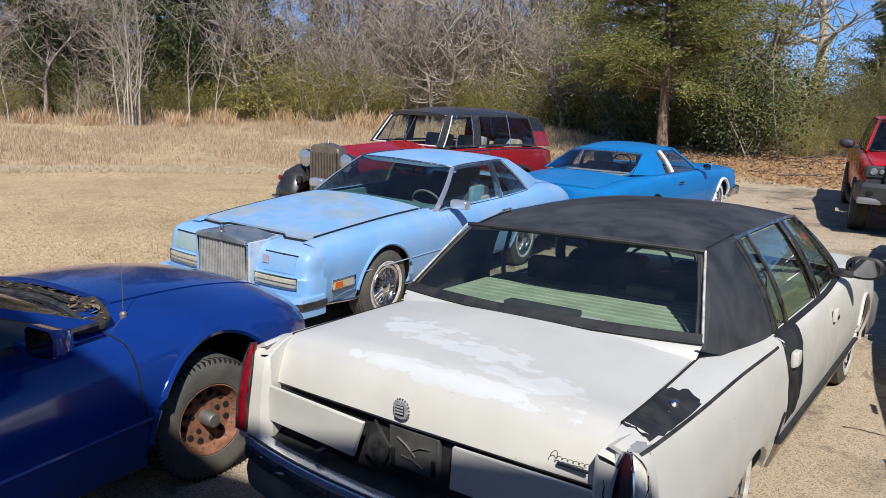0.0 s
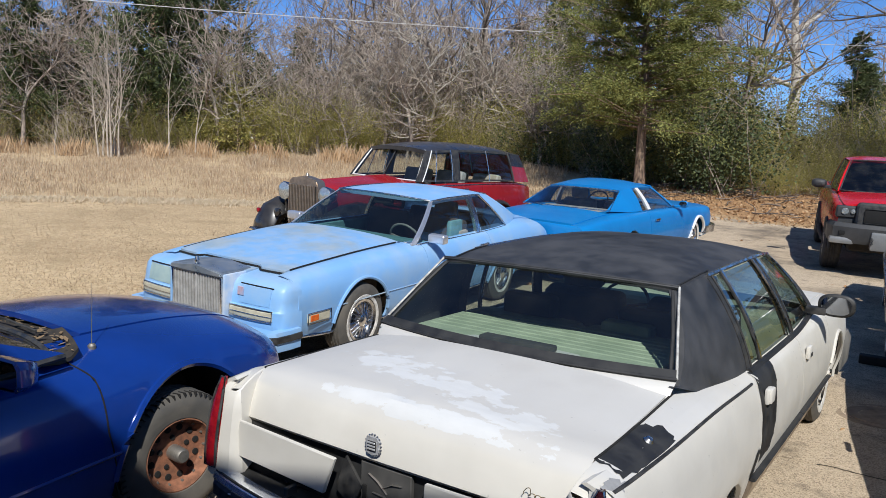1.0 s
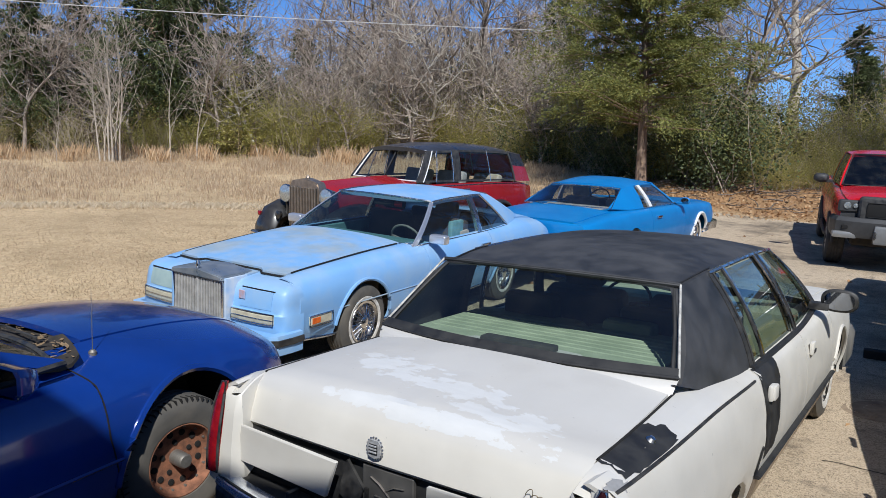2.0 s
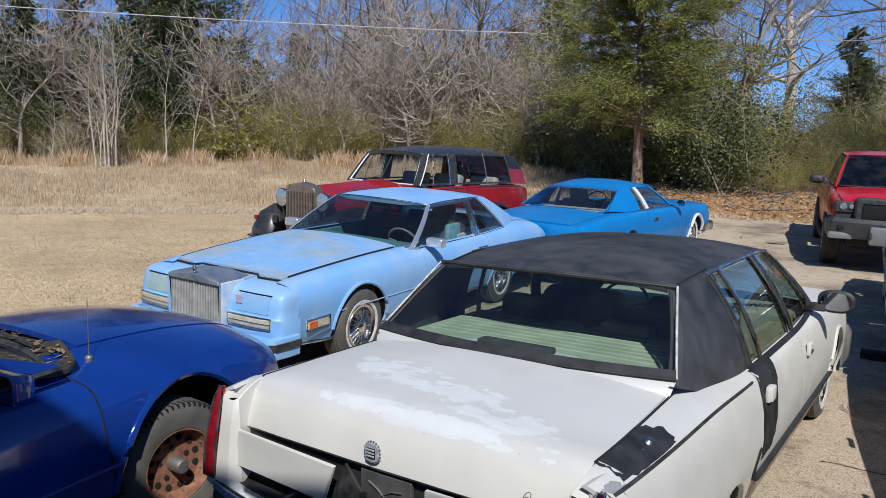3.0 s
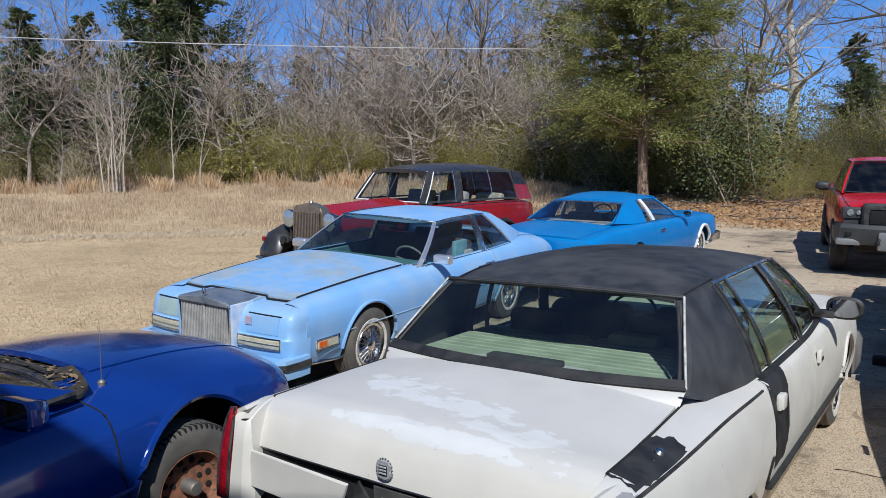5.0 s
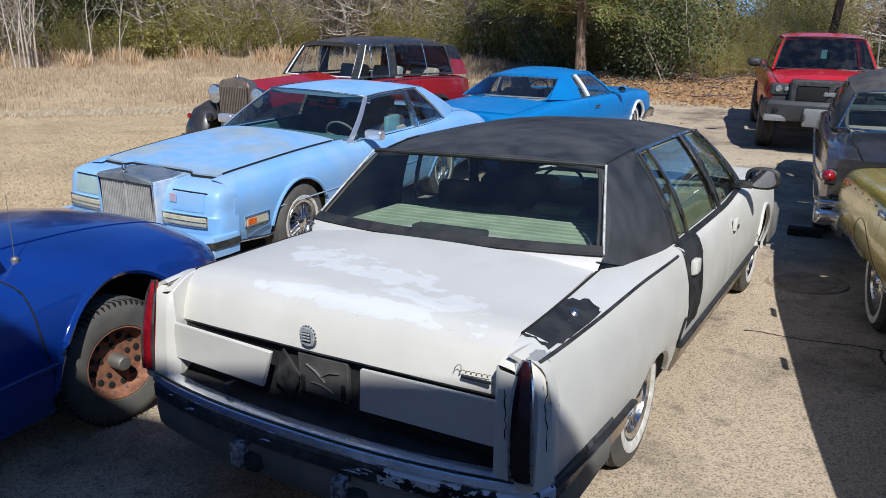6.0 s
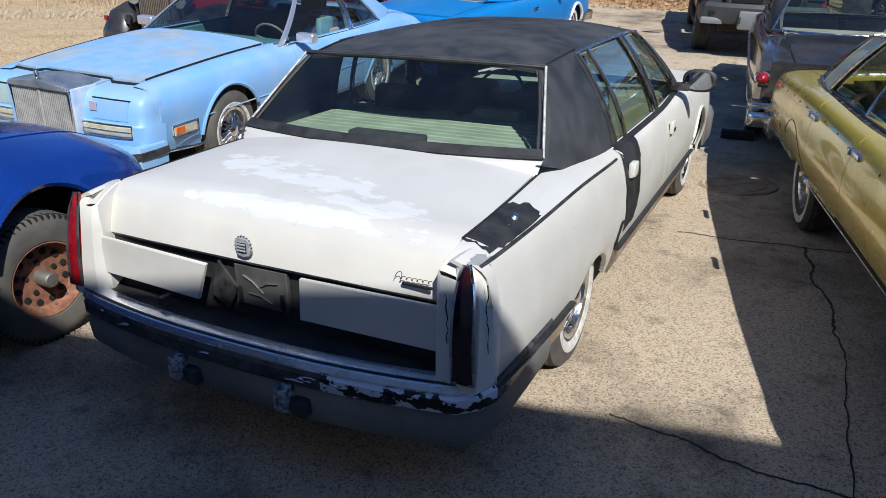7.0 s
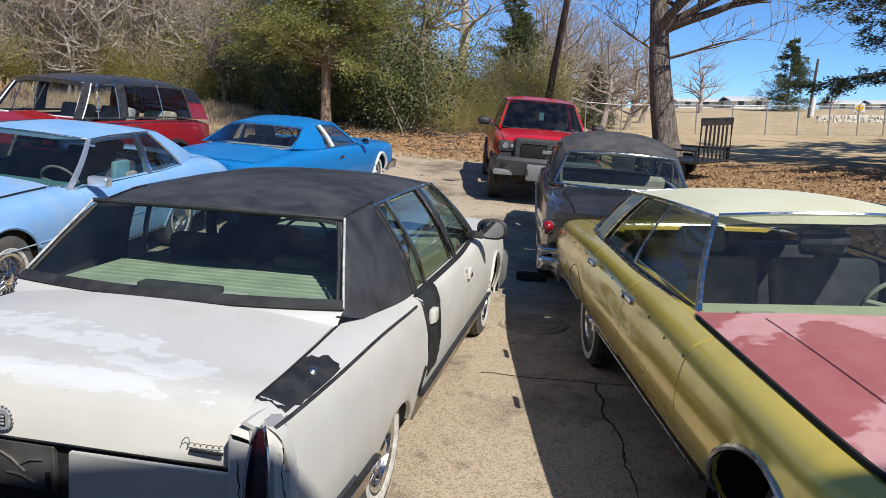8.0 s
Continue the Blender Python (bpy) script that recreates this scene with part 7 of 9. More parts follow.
            part("window_head", thicken(C.patch(b0, b1, t0 - 0.03, t1 + 0.03, sx, 4, 2, 0.008, 0.93, 1.0), 0.02, lambda c: (0, c.y, c.z)), BLACK_TRIM, gl)
        side_line(car, S, -1.0, 1.9, 3.75, sx, CHROME_WORN, 0.010, name="waist_moulding")
        pull_handle(car, sx, 0.845, 1.12, 1.06, CHROME)
        pull_handle(car, sx, 0.855, 0.95, 1.06, CHROME)
    for x in (-0.36, 0.36):
        seat(car, x, 1.0, 0.6, 0.56, CLOTH_GREY, 0.62, False)
        seat(car, x, 0.0, 0.6, 0.56, CLOTH_TAN, 0.55, False)
    part("dashboard", boxed(-0.66, 0.66, 1.55, 1.72, 0.8, 1.18, 0.03, 2), CLOTH_DARK, car)
    part("tail", S.cap(-1.13, -0.06, 8), VINTAGE_RED, car)
    part("tail_upper", grid([[Vector((k * 0.74, -1.08, 1.13)) for k in (-1, 0, 1)], [Vector((k * 0.62, -0.9, 1.6)) for k in (-1, 0, 1)]]), VINTAGE_RED, car)
    return car


vintage_estate()


# ---- cars: black fifties sedan seen from behind ----
OLD_BLACK = surface("old_black_paint", (0.014, 0.014, 0.016), (0.035, 0.033, 0.032), 2.6, (0.10, 0.24), coat=0.6, fine=(18.0, (0.14, 0.12, 0.1), 0.04))
DULL_BLACK = surface("dull_black_roof_paint", (0.045, 0.043, 0.042), (0.075, 0.07, 0.066), 2.0, (0.55, 0.75), fine=(8.0, (0.14, 0.12, 0.1), 0.3))


def fifties_sedan():
    car = thing("vintage_sedan", ground_pose(1.92, 7.23, 5.4, 1.55), "black nineteen-fifties sedan with dull roof and chrome tail trim", "car")
    ar = [(0.0, 0.28, 0.37), (3.1, 0.36, 0.40)]
    S = Shell([(-1.42, 0.84), (-1.0, 0.91), (0, 0.95), (1.5, 0.95), (3.2, 0.94), (3.8, 0.86)], [(-1.42, 0.42), (0, 0.34), (3.8, 0.4)], [(-1.42, 0.98), (-0.6, 1.04), (0.4, 1.03), (2.2, 1.05), (3.8, 0.96)],
              [(-1.42, 0.86), (-1.0, 1.0), (-0.1, 1.10), (0.5, 1.06), (2.3, 1.10), (3.2, 1.05), (3.8, 0.9)], inset=0.10, tuck=0.07, arches=ar, hip=0.5, crown=0.8)
    shell_floor(car, S, -1.3, 3.7, 0.26, 0.42, ((2.5, 3.6, 0.85, 0.5), (-1.3, -0.3, 0.8, 0.6)))
    for sx in (1, -1):
        part("quarter_panel", S.panel(-1.40, 0.6, 0, 4.74, sx, 0.06, 5), OLD_BLACK, car)
        part("rear_door", S.panel(0.608, 1.45, 0, 4.2, sx, 0.09, 4), OLD_BLACK, car)
        part("front_door", S.panel(1.458, 2.45, 0, 4.2, sx, 0.09, 4), OLD_BLACK, car)
        part("front_wing", S.panel(2.458, 3.78, 0, 4.5, sx, 0.05, 4), OLD_BLACK, car)
        for yy in (0, 3.1):
            wheel(car, 0.79, yy, 0.355, 0.19, 0.2, "disc", sx, RUBBER, white_at=0.15)
        side_line(car, S, -1.2, 3.4, 2.2, sx, CHROME, 0.014, name="side_spear")
        side_line(car, S, -1.1, 3.0, 0.4, sx, CHROME_WORN, 0.016, name="sill_trim")
        # tail lamp in its chrome fin
        fin = part("tail_fin", thicken(grid([[Vector((sx * (0.83 + dx), y, z)) for dx in (-0.04, -0.015, 0.02, 0.045)] for y, z in ((-1.0, 1.02), (-1.25, 1.01), (-1.40, 0.97), (-1.45, 0.90), (-1.44, 0.76))]), 0.02, lambda c: (c.x, c.y + 0.5, c.z - 0.5)), OLD_BLACK, car)
        lens = lathe([(0.001, 0.07), (0.03, 0.06), (0.052, 0.03), (0.058, 0.0)], 20)
        lm = part("tail_lamp", lens, RED_LENS, fin, "round red tail lamp", at=pose(sx * 0.85, -1.44, 0.83, 0, 0, -90))
        part("lamp_ring", lathe([(0.056, 0.012), (0.068, 0.008), (0.07, -0.03)], 20), CHROME, lm)
        end = part("bumper_end", boxed(min(sx * 0.68, sx * 0.93), max(sx * 0.68, sx * 0.93), -1.58, -1.30, 0.40, 0.55, 0.06, 4), CHROME, car)
        part("bumper_pod", boxed(min(sx * 0.70, sx * 0.92), max(sx * 0.70, sx * 0.92), -1.56, -1.34, 0.57, 0.63, 0.025, 3), CHROME, end)
        part("aerial_stub", lathe([(0.001, 0.1), (0.035, 0.09), (0.05, 0.0)], 12), OLD_BLACK, car, at=pose(sx * 0.78, 2.35, 1.08, 0, -90, 0))
    part("boot_lid", S.lid(-1.36, -0.12, 4.7, 0.09, 10, 0.012), OLD_BLACK, car)
    part("deck_panel", S.lid(-0.55, 0.30, 4.25, 0.09, 10, -0.002), OLD_BLACK, car)
    part("bonnet", S.lid(2.5, 3.75, 4.55), OLD_BLACK, car)
    part("tail", S.cap(-1.40, -0.06, 8), OLD_BLACK, car)
    part("nose", S.cap(3.78, 0.04, 8), OLD_BLACK, car)
    part("rear_bumper", sweep_plan([(-0.7, -1.46), (-0.3, -1.56), (0.3, -1.56), (0.7, -1.46)], [(-0.05, 0.40), (0.02, 0.42), (0.03, 0.5), (-0.05, 0.54)]), CHROME, car)
    C = Cabin([(-0.05, 0.64), (0.4, 0.80), (1.4, 0.83), (2.35, 0.78)], [(0.42, 0.63), (0.9, 0.70), (1.5, 0.69), (1.85, 0.62)], [(-0.05, 1.11), (0.4, 1.07), (2.35, 1.08)], [(0.42, 1.44), (0.9, 1.545), (1.5, 1.55), (1.85, 1.50)], 0.15, 0.04)
    part("roof", C.roof(0.42, 1.87, 0.06, 10, bow=0.10), DULL_BLACK, car, "dull weathered black roof")
    glass_ends(car, (("rear_window", (0.775, 0.06, 1.10), (0.635, 0.42, 1.44), -0.22),), GLASS, CHROME)
    glass_ends(car, (("windscreen", (0.76, 2.33, 1.09), (0.60, 1.87, 1.51), 0.16),), GLASS, BLACK_TRIM)
    for sx in (1, -1):
        part("roof_quarter", thicken(C.patch(0.07, 0.56, 0.42, 0.73, sx, 5, 6, 0.006), 0.03, lambda c: (0, c.y, c.z)), DULL_BLACK, car)
        for nm, b0, b1, t0, t1 in (("rear_door_glass", 0.57, 1.38, 0.74, 1.30), ("front_door_glass", 1.46, 2.22, 1.38, 1.80)):
            gl = part(nm, C.patch(b0, b1, t0, t1, sx, 5, 5, 0, 0.02, 0.95), GLASS_CLEAR, car)
            gl.visible_shadow = False
        part("door_post", thicken(C.patch(1.39, 1.45, 1.31, 1.37, sx, 2, 5, 0.008), 0.03, lambda c: (0, c.y, c.z)), CHROME_WORN, car)
        part("windscreen_post", thicken(C.patch(2.22, 2.36, 1.80, 1.87, sx, 3, 5, 0.008), 0.04, lambda c: (0, c.y, c.z)), CHROME_WORN, car)
        part("belt_trim", tube([Vector((sx * (p.x + 0.012), p.y, p.z)) for p in [C.low(0.0 + 2.3 * i / 12) for i in range(13)]], 0.012, 6), CHROME, car)
    for x in (-0.36, 0.36):
        seat(car, x, 1.5, 0.5, 0.66, CLOTH_TAN, 0.55, False)
    part("rear_seat", boxed(-0.66, 0.66, 0.35, 0.6, 0.5, 1.08, 0.07, 3), CLOTH_TAN, car)
    part("parcel_shelf", boxed(-0.66, 0.66, -0.02, 0.52, 1.075, 1.09, 0.005, 1), CLOTH_TAN, car)
    part("dashboard", boxed(-0.72, 0.72, 2.0, 2.32, 0.6, 1.05, 0.05, 3), CLOTH_DARK, car)
    part("wheel_chock", boxed(-1.12, -0.78, -0.42, -0.30, 0.0, 0.09, 0.015, 2), UNDER, car)
    return car


fifties_sedan()


# ---- cars: red pickup ----
PICKUP_RED = surface("bright_red_paint", (0.58, 0.010, 0.016), (0.50, 0.008, 0.012), 2.0, (0.2, 0.32), coat=0.35)
GUNMETAL = surface("gunmetal_plastic", (0.05, 0.05, 0.05), (0.03, 0.03, 0.03), 6, (0.4, 0.6))
SILVER = surface("silver_paint", (0.34, 0.34, 0.33), (0.26, 0.26, 0.25), 6, (0.3, 0.45), 0.5)


def pickup():
    car = thing("pickup_truck", ground_pose(-0.12, 16.57, 190.6, 1.78), "red crew-cab pickup truck with black grille and grey bumper", "truck")
    ar = [(0.0, 0.40, 0.47), (3.57, 0.40, 0.47)]
    S = Shell([(-1.15, 0.97), (0, 0.99), (2.5, 0.99), (3.6, 1.0), (4.2, 0.96), (4.38, 0.88)], [(-1.15, 0.55), (0, 0.50), (4.38, 0.55)], [(-1.15, 1.27), (0.5, 1.27), (2.5, 1.27), (3.0, 1.25), (4.0, 1.18), (4.38, 1.12)],
              [(-1.15, 1.28), (0.5, 1.28), (2.9, 1.33), (3.5, 1.32), (4.1, 1.28), (4.38, 1.2)], inset=0.10, tuck=0.04, arches=ar, hip=0.6)
    shell_floor(car, S, -1.0, 4.2, 0.40, 0.56, ((3.05, 4.2, 1.0, 0.5), (-1.0, 0.5, 0.9, 0.6)))
    for sx in (1, -1):
        part("bed_side", S.panel(-1.15, 0.62, 0, 4.1, sx, 0.07, 4), PICKUP_RED, car)
        part("rear_door", S.panel(0.64, 1.55, 0, 4.1, sx, 0.1, 4), PICKUP_RED, car)
        part("front_door", S.panel(1.558, 2.72, 0, 4.1, sx, 0.1, 4), PICKUP_RED, car)
        part("front_wing", S.panel(2.728, 4.36, 0, 4.5, sx, 0.05, 4), PICKUP_RED, car)
        arch_lip(car, S, *ar[1], sx, BLACK_TRIM, 0.03, 0, 180, "wheel_flare")
        arch_lip(car, S, *ar[0], sx, BLACK_TRIM, 0.03, 0, 180, "wheel_flare")
        for yy in (0, 3.57):
            wheel(car, 0.88, yy, 0.42, 0.28, 0.24, "truck", sx, RUBBER, white=False)
        door_mirror(car, 1.17, 2.68, 1.42, BLACK_TRIM, sx, (0.13, 0.10, 0.085))
        x0, x1 = sorted((sx * 0.60, sx * 0.93))
        hl = part("headlamp", boxed(x0, x1, 4.22, 4.40, 0.97, 1.17, 0.05, 3), GUNMETAL, car)
        part("lamp_bulb", lathe([(0.001, 0.02), (0.05, 0.015), (0.065, -0.02)], 18), CLEAR_LENS, hl, at=pose(sx * 0.80, 4.40, 1.08, 0, 0, 90))
        part("lamp_bulb", lathe([(0.001, 0.02), (0.03, 0.015), (0.045, -0.02)], 14), CLEAR_LENS, hl, at=pose(sx * 0.68, 4.41, 1.08, 0, 0, 90))
        part("bonnet_vent", boxed(min(sx * 0.28, sx * 0.52), max(sx * 0.28, sx * 0.52), 3.36, 3.46, 1.30, 1.322, 0.01, 1), GAP, car)
        part("step_bar", tube([(sx * 0.98, 0.6, 0.42), (sx * 1.0, 1.2, 0.40), (sx * 1.0, 2.6, 0.40), (sx * 0.98, 3.0, 0.42)], 0.04, 8), BLACK_TRIM, car)
        part("fog_lamp", boxed(min(sx * 0.66, sx * 0.86), max(sx * 0.66, sx * 0.86), 4.50, 4.56, 0.70, 0.78, 0.02, 2), GAP, car)
    part("bonnet", S.lid(2.92, 4.30, 4.2, 0.1, 10, 0.02), PICKUP_RED, car)
    part("nose", S.cap(4.36, 0.03, 8), GUNMETAL, car)
    gr = part("grille", boxed(-0.64, 0.64, 4.32, 4.48, 0.84, 1.25, 0.08, 3), BLACK_TRIM, car)
    part("grille_opening", boxed(-0.52, -0.05, 4.47, 4.49, 0.92, 1.15, 0.03, 2), GAP, gr)
    part("grille_opening", boxed(0.05, 0.52, 4.47, 4.49, 0.92, 1.15, 0.03, 2), GAP, gr)
    part("grille_badge", boxed(-0.12, 0.12, 4.485, 4.50, 0.99, 1.06, 0.01, 1), SILVER, gr)
    bp = part("bumper", sweep_plan([(1.0, 4.05), (0.99, 4.3), (0.93, 4.48), (0.6, 4.58), (0, 4.62), (-0.6, 4.58), (-0.93, 4.48), (-0.99, 4.3), (-1.0, 4.05)], [(-0.12, 0.58), (0.0, 0.58), (0.03, 0.66), (0.03, 0.84), (-0.02, 0.90), (-0.12, 0.90)]), GUNMETAL, car)
    part("skid_plate", boxed(-0.40, 0.40, 4.55, 4.67, 0.50, 0.80, 0.04, 2), SILVER, bp)
    for sx in (1, -1):
        x0, x1 = sorted((sx * 0.62, sx * 0.99))
        part("bumper_corner", boxed(x0, x1, 4.36, 4.58, 0.56, 0.67, 0.04, 2), SILVER, bp)
    for x in (-0.38, 0.38):
        part("tow_hook", tube([(x, 4.64, 0.60), (x, 4.72, 0.62), (x, 4.72, 0.68), (x, 4.64, 0.70)], 0.018, 6), BLACK_TRIM, bp)
    C = Cabin([(0.62, 0.88), (1.5, 0.90), (2.92, 0.86)], [(0.72, 0.70), (1.4, 0.73), (2.22, 0.68)], [(0.62, 1.28), (2.92, 1.31)], [(0.72, 1.86), (1.4, 1.89), (2.22, 1.86)], 0.06, 0.02)
    part("roof", C.roof(0.70, 2.26, 0.05, 9, bow=0.05), PICKUP_RED, car)
    glass_ends(car, (("windscreen", (0.83, 2.92, 1.33), (0.67, 2.25, 1.86), 0.16), ("rear_window", (0.80, 0.62, 1.3), (0.68, 0.72, 1.84), -0.03)), GLASS_DARK, BLACK_TRIM)
    for sx in (1, -1):
        part("windscreen_post", thicken(C.patch(2.70, 2.93, 2.10, 2.25, sx, 3, 6, 0.006), 0.05, lambda c: (0, c.y, c.z)), PICKUP_RED, car)
        for nm, b0, b1, t0, t1 in (("front_door_glass", 1.60, 2.68, 1.55, 2.08), ("rear_door_glass", 0.80, 1.50, 0.86, 1.46)):
            gl = part(nm, C.patch(b0, b1, t0, t1, sx, 5, 5, 0, 0.02, 0.95), GLASS_DARK, car)
            gl.visible_shadow = False
        part("door_post", thicken(C.patch(1.50, 1.60, 1.46, 1.55, sx, 3, 5, 0.004), 0.04, lambda c: (0, c.y, c.z)), BLACK_TRIM, car)
        part("rear_post", thicken(C.patch(0.62, 0.80, 0.71, 0.86, sx, 3, 5, 0.006), 0.04, lambda c: (0, c.y, c.z)), PICKUP_RED, car)
    part("tailgate", S.cap(-1.15, -0.02, 6), PICKUP_RED, car)
    part("bed_cover", S.lid(-1.12, 0.60, 4.15), BLACK_TRIM, car)
    for x in (-0.42, 0.42):
        seat(car, x, 1.7, 0.72, 0.55, CLOTH_DARK, 0.62)
    part("dashboard", boxed(-0.8, 0.8, 2.4, 2.88, 0.9, 1.28, 0.05, 3), CLOTH_DARK, car)
    part("mirror_tag", boxed(-0.06, 0.04, 2.42, 2.43, 1.50, 1.66, 0.004, 1), surface("pale_blue_card", (0.3, 0.7, 0.75), (0.25, 0.6, 0.66), 8), car)
    part("wiper", tube([(0.5, 2.98, 1.345), (0.05, 3.06, 1.36)], 0.008, 5), BLACK_TRIM, car)
    part("wiper", tube([(-0.2, 3.05, 1.355), (-0.6, 2.95, 1.35)], 0.008, 5), BLACK_TRIM, car)
    return car


pickup()

# ---- trees and scrub ----
EYE_AT = Vector((1.7, -1.85, 0))


def by_view(yaw, dist):
    """Plan position at a bearing (degrees to the left of +y) and distance from where the yard is watched."""
    a = radians(yaw)
    x, y = EYE_AT.x - math.sin(a) * dist, EYE_AT.y + math.cos(a) * dist
    return x, y


BARK_DARK = surface("furrowed_dark_bark", (0.23, 0.185, 0.15), (0.085, 0.068, 0.055), 16, (0.9, 1.0), lo=0.42, hi=0.58, stretch=(1.6, 1.6, 0.22), bump_scale=24, bump_strength=1.0, bump_dist=0.05)
BARK = surface("grey_bark", (0.39, 0.325, 0.265), (0.16, 0.125, 0.10), 9, (0.85, 0.95), stretch=(1, 1, 0.25), bump_scale=30, bump_strength=0.5, bump_dist=0.02)
BARK_PALE = surface("pale_bark", (0.50, 0.455, 0.38), (0.35, 0.31, 0.255), 9, (0.8, 0.95))
BARK_SAP = surface("sapling_bark", (0.44, 0.38, 0.30), (0.30, 0.25, 0.20), 9, (0.8, 0.95))
BARK_CEDAR = surface("shreddy_cedar_bark", (0.30, 0.21, 0.14), (0.15, 0.10, 0.07), 12, (0.9, 1.0), stretch=(1.5, 1.5, 0.2), bump_scale=35, bump_strength=0.7, bump_dist=0.02)
TWIG = surface("bare_twigs", (0.46, 0.385, 0.305), (0.155, 0.12, 0.094), 0.9, (0.85, 0.95))
TWIG_RED = surface("reddish_twigs", (0.38, 0.29, 0.22), (0.18, 0.13, 0.10), 1.2, (0.85, 0.95))
LEAF_CEDAR = island_colors("cedar_leaves", [(0.08, 0.09, 0.02), (0.17, 0.185, 0.042), (0.25, 0.255, 0.058), (0.34, 0.32, 0.09)], 0.7, 0.25)
# conifer green, and the painted shade of the undergrowth
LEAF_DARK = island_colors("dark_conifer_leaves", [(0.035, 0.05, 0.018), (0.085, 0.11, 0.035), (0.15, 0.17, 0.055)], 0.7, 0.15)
LEAF_PRIVET = island_colors("privet_leaves", [(0.17, 0.165, 0.035), (0.32, 0.29, 0.06), (0.46, 0.41, 0.11), (0.52, 0.45, 0.18)], 0.6, 0.3)
LEAF_BROWN = island_colors("dry_thicket_leaves", [(0.30, 0.25, 0.11), (0.42, 0.36, 0.17), (0.52, 0.44, 0.25), (0.30, 0.30, 0.09)], 0.85, 0.25)


class Wood:
    """Gathers tapered rods."""

    def __init__(self):
        self.v, self.f = [], []

    def rod(self, a, b, ra, rb, n=3):
        d = (b - a)
        if d.length < 1e-5:
            return
        d.normalize()
        ref = Vector((0, 0, 1)) if abs(d.z) < 0.9 else Vector((1, 0, 0))
        p = d.cross(ref).normalized()
        q = d.cross(p)
        k = len(self.v)
        for c, r in ((a, ra), (b, rb)):
            for j in range(n):
                t = 2 * math.pi * j / n
                self.v.append(c + p * (math.cos(t) * r) + q * (math.sin(t) * r))
        for j in range(n):
            self.f.append((k + j, k + (j + 1) % n, k + n + (j + 1) % n, k + n + j))

    def bole(self, pts, radii, n=14):
        """One unbroken trunk through the points, a little fluted."""
        k = len(self.v)
        for i, (c, r) in enumerate(zip(pts, radii)):
            d = (pts[min(i + 1, len(pts) - 1)] - pts[max(i - 1, 0)]).normalized()
            p = d.cross(Vector((0, 1, 0))).normalized()
            q = d.cross(p)
            for j in range(n):
                t = 2 * math.pi * j / n
                rr = r * (1 + 0.07 * math.cos(3 * t + 0.4 * i) + 0.04 * math.cos(5 * t - 0.3 * i))
                self.v.append(c + p * (math.cos(t) * rr) + q * (math.sin(t) * rr))
        for i in range(len(pts) - 1):
            for j in range(n):
                self.f.append((k + i * n + j, k + i * n + (j + 1) % n, k + (i + 1) * n + (j + 1) % n, k + (i + 1) * n + j))


def limb(w, rnd, start, way, length, r, depth, wild, fine, lift=0.05, sides=None, thin=0.0125):
    """One limb that forks into smaller ones; the last go to the fine mesh."""
    r = max(r, thin)
    segs = 5 if depth > 1 else 3 if depth else 2
    p, d = start.copy(), way.normalized()
    tips = []
    for i in range(segs):
        d = (d + Vector((rnd.uniform(-1, 1), rnd.uniform(-1, 1), rnd.uniform(-0.8, 1) + lift)) * wild).normalized()
        e = p + d * length / segs
        r0, r1 = r * (1 - 0.75 * i / segs), r * (1 - 0.75 * (i + 1) / segs)
        (w if depth > 0 else fine).rod(p, e, r0, r1, sides or (6 if r > 0.06 else 4 if r > 0.025 else 3))
        p = e
        if depth > 0 and i > 0:
            for _ in range(rnd.choice((1, 1, 2)) if depth > 1 else rnd.choice((0, 1, 1, 2))):
                side = Vector((rnd.uniform(-1, 1), rnd.uniform(-1, 1), rnd.uniform(-0.2, 0.8))).normalized()
                limb(w, rnd, p, d * 0.6 + side * 0.75, length * rnd.uniform(0.42, 0.68), r1 * 0.72, depth - 1, wild * 1.1, fine, lift, None, thin)
    return p


def bare_tree(seed, height, r, forks=2, depth=3, wild=0.16, bark=None, twig=None, spread=0.6, first=1, rise=(0.15, 0.9), thin=0.0125, lift=0.05):
    """Winter tree in two meshes: trunk with limbs, and twigs."""
    rnd = random.Random(seed)
    w, fine = Wood(), Wood()
    p, d = Vector((0, 0, -0.15)), Vector((0, 0, 1))
    n = 9
    line, radii = [p.copy(), p + Vector((0, 0, 0.045 * height))], [r * 1.35, r * 1.06]
    for i in range(n):
        d = (d + Vector((rnd.uniform(-1, 1), rnd.uniform(-1, 1), 0.35)) * wild * 0.95).normalized()
        p = p + d * height * 0.8 / n
        line.append(p.copy())
        radii.append(r * (1 - 0.85 * (i + 1) / n))
        if i >= first:
            for _ in range(forks + (1 if i > 2 else 0)):
                a = rnd.uniform(0, 6.28)
                limb(w, rnd, p, Vector((math.cos(a) * spread, math.sin(a) * spread, rnd.uniform(*rise))), height * rnd.uniform(0.22, 0.42) * (1.15 - 0.55 * i / n), r * (1 - 0.85 * (i + 1) / n) * 0.6, depth - 1, wild, fine, lift, thin=thin)
    limb(w, rnd, p, d, height * 0.25, r * 0.15, depth - 1, wild, fine, lift, thin=thin)
    w.bole(line, radii, 14 if r > 0.2 else 8)
    return cloud("trunk", w.v, w.f, bark or BARK, True), cloud("twigs", fine.v, fine.f, twig or TWIG)


